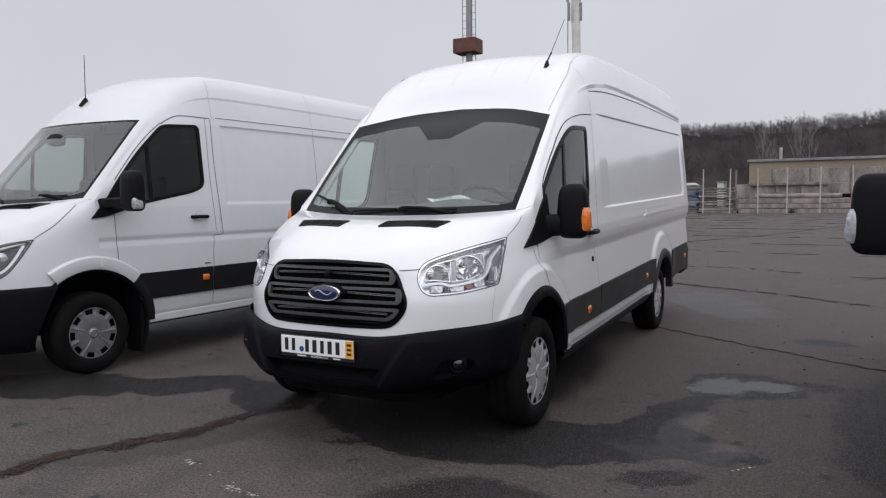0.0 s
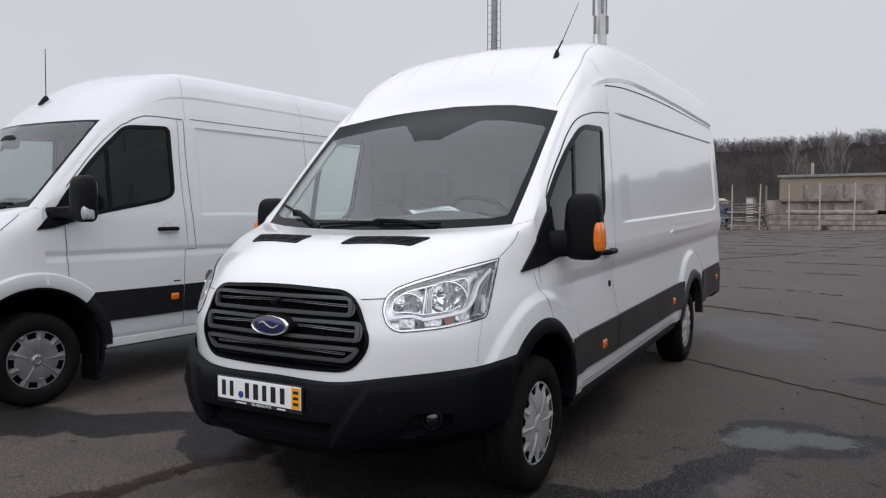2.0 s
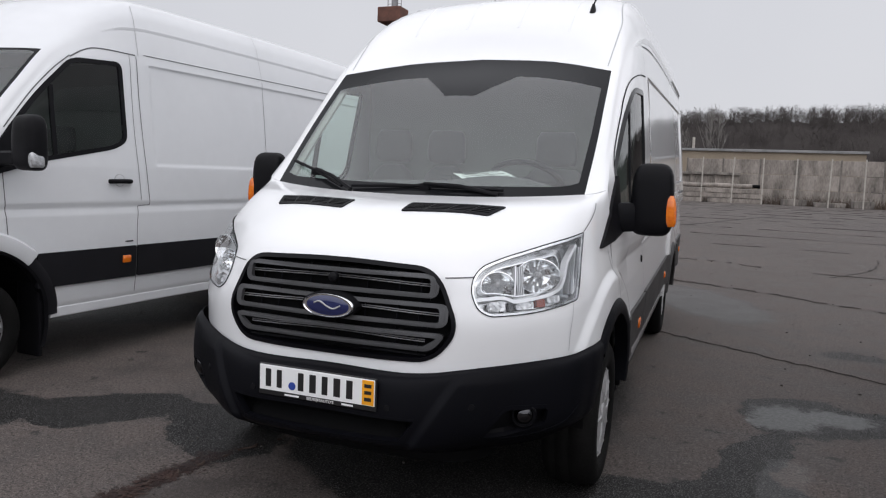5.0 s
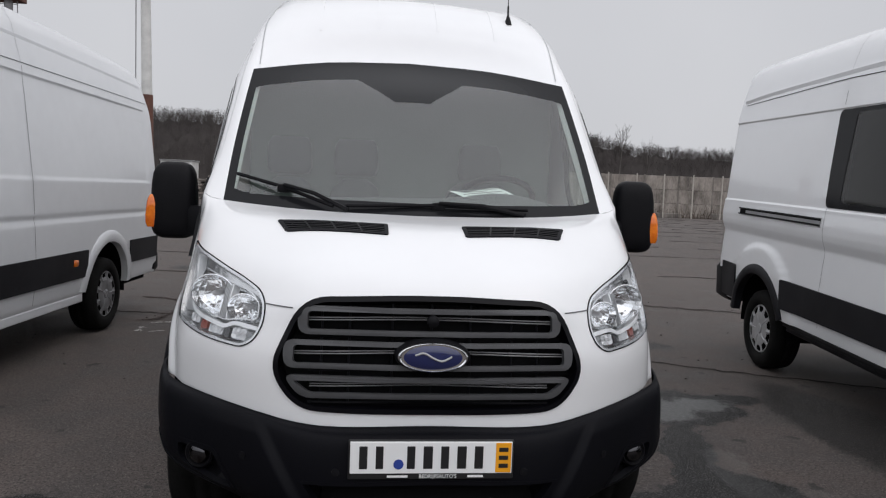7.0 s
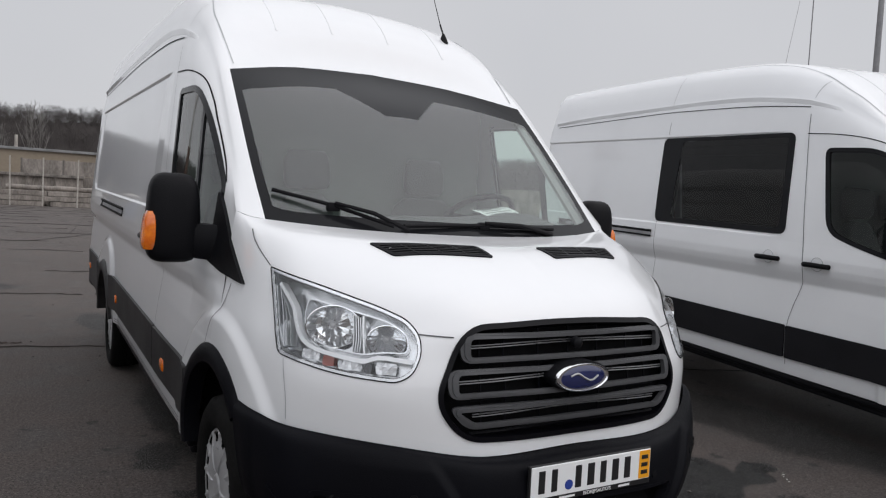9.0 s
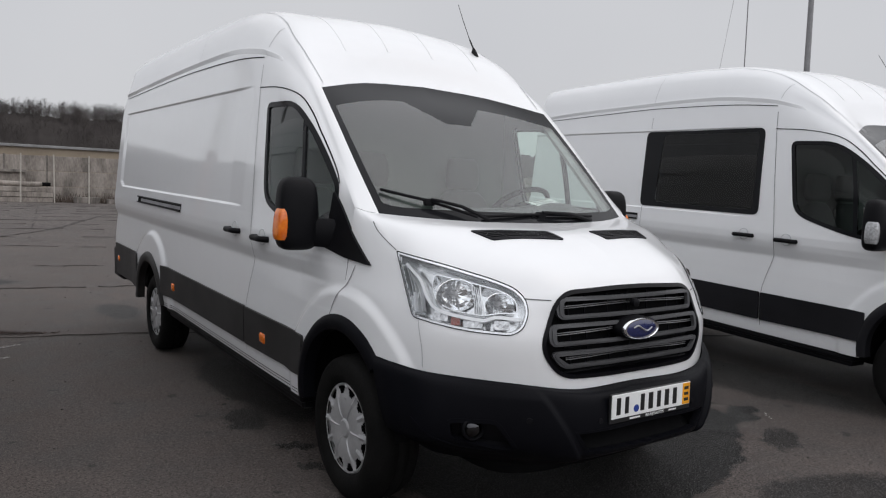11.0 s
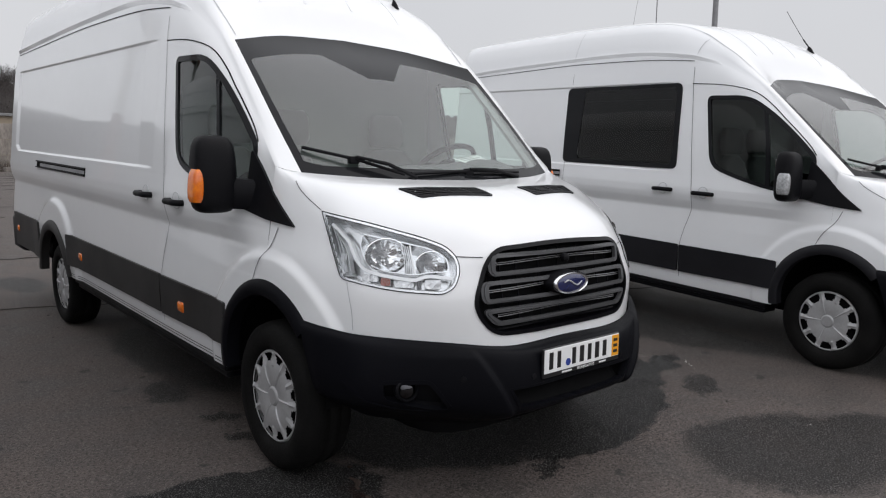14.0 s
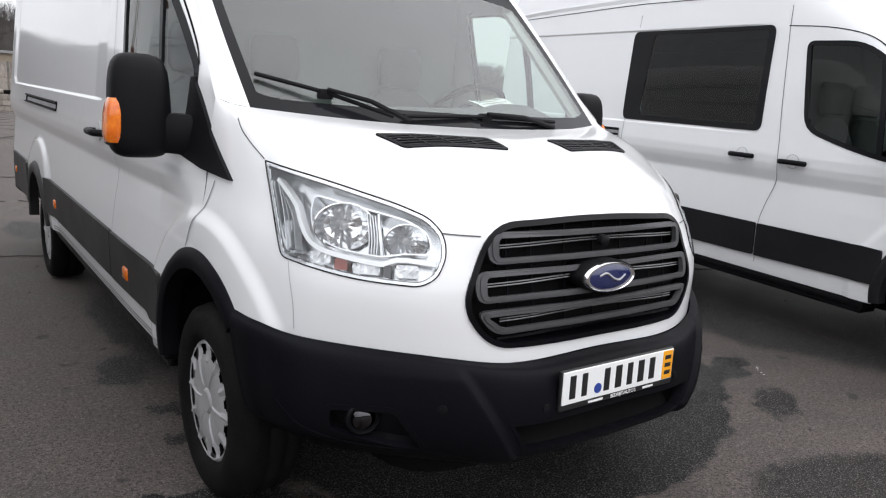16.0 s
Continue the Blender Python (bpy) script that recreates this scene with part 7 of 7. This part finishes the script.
for x0, x1, y0, z1 in ((-9.5, -8.7, 95, 3.35), (-21.0, -17.8, 76, 3.75)):
    shed = tagged(new("site_shed"), "small pale sheet-metal shed beyond the yard", "shed", "far sheds")
    bm = bmesh.new()
    box(bm, x0, x1, y0, y0 + 3, 0, z1 - 0.15, 0.02)
    part("shed_wall", bm, PALE_BOX, shed)
    bm = bmesh.new()
    box(bm, x0 - 0.1, x1 + 0.1, y0 - 0.1, y0 + 3.1, z1 - 0.15, z1, 0.02)
    part("shed_roof", bm, ROOF_GREY, shed)

# ---- masts and poles ----
RUST = vary(material("rust_brown", (0.12, 0.05, 0.035), 0.8), (0.08, 0.035, 0.026), (0.15, 0.065, 0.045), 1, 6)
STEEL = vary(material("grey_steel", (0.25, 0.25, 0.26), 0.6, 0.3), (0.2, 0.2, 0.21), (0.3, 0.3, 0.31), 1, 8)
mast = tagged(new("box_mast"), "tall grey mast with a rust-brown box", "mast")
bm = bmesh.new()
tube(bm, [(-42.2, 90, 0), (-42.0, 90, 38)], 0.55, 12, 0.40)
part("mast_tube", bm, STEEL, mast, smooth=True)
bm = bmesh.new()
box(bm, -44.0, -40.6, 88.6, 91.4, 21.9, 23.9, 0.1)
part("mast_box", bm, RUST, mast)
for dx in (-1.0, 1.0):
    bm = bmesh.new()
    tube(bm, [(-42.1 + dx, 90, 16), (-42.1 + dx, 90, 36)], 0.06, 5)
    part("mast_rod", bm, STEEL, mast)
for k in range(20):
    bm = bmesh.new()
    tube(bm, [(-43.1, 90, 16.5 + k), (-41.1, 90, 16.5 + k + (0.8 if k % 2 else -0.8) * 0)], 0.035, 4)
    part("mast_rung", bm, STEEL, mast)
tower = tagged(new("radio_tower"), "white tubular radio tower with brown foot and aerials", "tower")
bm = bmesh.new()
tube(bm, [(-26.2, 90, 0), (-26.35, 90, 11.8)], 0.72, 16, 0.70)
part("tower_foot", bm, RUST, tower, smooth=True)
bm = bmesh.new()
tube(bm, [(-26.35, 90, 11.8), (-26.9, 90, 38)], 0.62, 16, 0.5)
part("tower_shaft", bm, PALE_BOX, tower, smooth=True)
bm = bmesh.new()
tube(bm, [(-27.65, 90, 5), (-27.75, 90, 36)], 0.07, 5)
part("tower_ladder", bm, STEEL, tower)
for k in range(6):
    bm = bmesh.new()
    a = k * 1.05
    box(bm, -26.85 + 0.9 * math.cos(a) - 0.16, -26.85 + 0.9 * math.cos(a) + 0.16, 90 + 0.9 * math.sin(a) - 0.12, 90 + 0.9 * math.sin(a) + 0.12, 24.5 + (k % 2) * 2.6, 26.8 + (k % 2) * 2.6, 0.04)
    part("panel_aerial", bm, STEEL, tower)
lamp_mast = tagged(new("light_mast"), "tall plain grey light mast against the sky", "mast")
bm = bmesh.new()
tube(bm, [(60, 33.1, 0), (60, 33.1, 34)], 0.30, 12, 0.17)
part("mast_tube", bm, STEEL, lamp_mast, smooth=True)
wire = tagged(new("guyed_aerial"), "thin guyed aerial mast against the sky", "mast")
bm = bmesh.new()
tube(bm, [(60, 39.2, 0), (60, 39.2, 36)], 0.055, 6)
part("aerial_tube", bm, STEEL, wire)
bm = bmesh.new()
tube(bm, [(60, 39.2, 30), (60, 42.6, 10.5), (60, 44.3, 0)], 0.018, 4)
part("guy_wire", bm, STEEL, wire)

# ---- woods on a low hill ----
EARTH = vary(material("hill_earth", (0.03, 0.026, 0.022), 0.95, spec=0.0), (0.032, 0.0285, 0.028), (0.054, 0.049, 0.047), 0.08, 1.6, bump=0.8)
BARK = vary(material("bare_twigs", (0.04, 0.034, 0.03), 0.95, spec=0.1), (0.050, 0.0445, 0.0430), (0.092, 0.082, 0.078), 0.06, 0.8)
BIRCH = vary(material("birch_bark", (0.3, 0.28, 0.26), 0.9), (0.08, 0.073, 0.067), (0.26, 0.245, 0.23), 1, 6)


def hill_crest(ang):
    """The crest's height along the horizon, 1 as a rule."""
    d = math.degrees(ang)
    d = d - 360 if d > 180 else d
    return 0.97 + 0.03 * math.sin(ang * 9) + 0.02 * math.sin(ang * 23) + 0.03 * math.exp(-((d + 3) / 8) ** 2) + 0.02 * math.exp(-((d - 13) / 3.5) ** 2) - 0.22 * float(np.clip((d - 15.5) / 5, 0, 1)) - 0.72 * float(np.clip((-34 - d) / 10, 0, 1)) * float(np.clip((d + 100) / 20, 0, 1)) - 0.66 * float(np.clip((d - 48) / 10, 0, 1)) * float(np.clip((125 - d) / 25, 0, 1))


def hill_height(ang, r):
    return float(np.interp(r, (122, 140, 165, 190, 260), (0.0, 5.4, 12.0, 17.0, 17.6))) * hill_crest(ang)


lumps = random.Random(19)
v, f = [], []
N_A, rs = 1440, (118, 126, 140, 152, 165, 172, 178, 184, 190, 196, 260)
for i in range(N_A + 1):
    a = 2 * math.pi * i / N_A
    v += [(r * math.sin(a), r * math.cos(a), hill_height(a, r) + (lumps.uniform(-0.55, 0.75) if 130 < r < 200 else 0) if r > 120 else -0.05) for r in rs]
f = grid_faces(N_A + 1, len(rs))
tagged(link_mesh("hill", v, f, EARTH), "dark wooded hillside round the yard", "hill", kind="structure")


def bare_tree(rnd, x, y, z, h, v, f, limbs=16, steep=0.5, low=0.3, thin=1.0):
    """A bare tree of thin three-sided limbs."""
    def limb(p, q, r0, r1):
        i = len(v)
        d = (q - p).normalized()
        s = d.cross(Vector((0.3, 0.9, 0.2))).normalized()
        u = d.cross(s)
        for c, r in ((p, r0), (q, r1)):
            for k in range(3):
                w = c + r * (s * math.cos(2.094 * k) + u * math.sin(2.094 * k))
                v.append((w.x, w.y, w.z))
        for k in range(3):
            f.append((i + k, i + (k + 1) % 3, i + 3 + (k + 1) % 3, i + 3 + k))
    base = Vector((x, y, z))
    lean = Vector((rnd.gauss(0, 0.05), rnd.gauss(0, 0.05), 1))
    r = h * 0.0085 * thin
    limb(base, base + lean * h * 0.55, r, r * 0.6)
    limb(base + lean * h * 0.55, base + lean * h * 0.95, r * 0.6, r * 0.15)
    for k in range(limbs):
        t = rnd.uniform(low, 0.9)
        p = base + lean * h * t
        a = rnd.uniform(0, 6.283)
        up = rnd.uniform(steep, 2.8 * steep)
        ln = h * (1.05 - t) * rnd.uniform(0.35, 0.7)
        d = Vector((math.cos(a), math.sin(a), up)).normalized()
        q = p + d * ln
        limb(p, q, r * 0.6 * (1.1 - t), r * 0.26)
        for j in range(4):
            pp = p.lerp(q, rnd.uniform(0.35, 0.9))
            dd = (d + Vector((rnd.gauss(0, 0.5), rnd.gauss(0, 0.5), rnd.uniform(0, 0.7)))).normalized()
            limb(pp, pp + dd * ln * rnd.uniform(0.35, 0.7), r * 0.26, r * 0.14)


rnd = random.Random(77)
v, f = [], []
for k in range(3300):
    seen = k < 2900
    a = radians(rnd.uniform(-34, 40) if seen else rnd.uniform(40, 326))
    r = rnd.choice((rnd.uniform(178, 198), rnd.uniform(186, 198), rnd.uniform(136, 190))) if seen else rnd.uniform(130, 175)
    tall = 1.0 + 0.35 * math.exp(-((math.degrees(a) - 11.5) / 4) ** 2) - 0.22 * float(np.clip((math.degrees(a) - 17) / 4, 0, 1))
    h = rnd.uniform(2.4, 4.4) * (0.5 + 0.5 * tall)
    bare_tree(rnd, r * math.sin(a), r * math.cos(a), hill_height(a, r) - 1.0, h + 0.8, v, f, 16 if seen else 7, 0.6, 0.02)
tagged(link_mesh("woods", v, f, BARK, smooth=False), "dense bare brown woods on the hillside", "woods", kind="stuff")

for x, y, h in ((-5.0, 110, 11.8), (-3.4, 111, 9.8), (-0.6, 110, 12.9), (0.7, 112, 12.2), (30, 100, 12.0), (34, 102, 11.0), (38, 103, 12.6), (43, 104, 10.5)):
    tree = tagged(new("bare_tree"), "tall bare pale-barked tree behind the hall", "tree", "bare trees behind the wall")
    v, f = [], []
    bare_tree(random.Random(int(x * 10)), x, y, 0, h, v, f, 20, 1.6, 0.35, 0.75)
    link_mesh("trunk", v[:12], f[:6], BIRCH, tree, smooth=False)
    link_mesh("crown", v[12:], [tuple(i - 12 for i in q) for q in f[6:]], BIRCH if x < 5 else BARK, tree, smooth=False)

# scrub along the wall's foot
SCRUB = vary(material("dry_scrub", (0.08, 0.06, 0.045), 0.95), (0.035, 0.026, 0.021), (0.085, 0.062, 0.047), 1, 8)
rnd = random.Random(41)
v, f = [], []
for k in range(2600):
    s = rnd.choice((rnd.uniform(4, 54), rnd.uniform(10, 30)))
    base = WALL_A + wall_dir * s
    x, y, h = base.x + rnd.gauss(0, 0.6), base.y - rnd.uniform(0.4, 2.6), rnd.uniform(0.25, 1.0) * (1.5 if 30 < s < 38 else 1)
    i = len(v)
    dx, dy = rnd.gauss(0, 0.3) * h, rnd.gauss(0, 0.3) * h
    v += [(x - 0.02, y, 0), (x + 0.02, y, 0), (x + dx, y + dy, h)]
    f.append((i, i + 1, i + 2))
tagged(link_mesh("dry_scrub", v, f, SCRUB, smooth=False), "dry brown scrub along the foot of the wall", "scrub", kind="stuff")
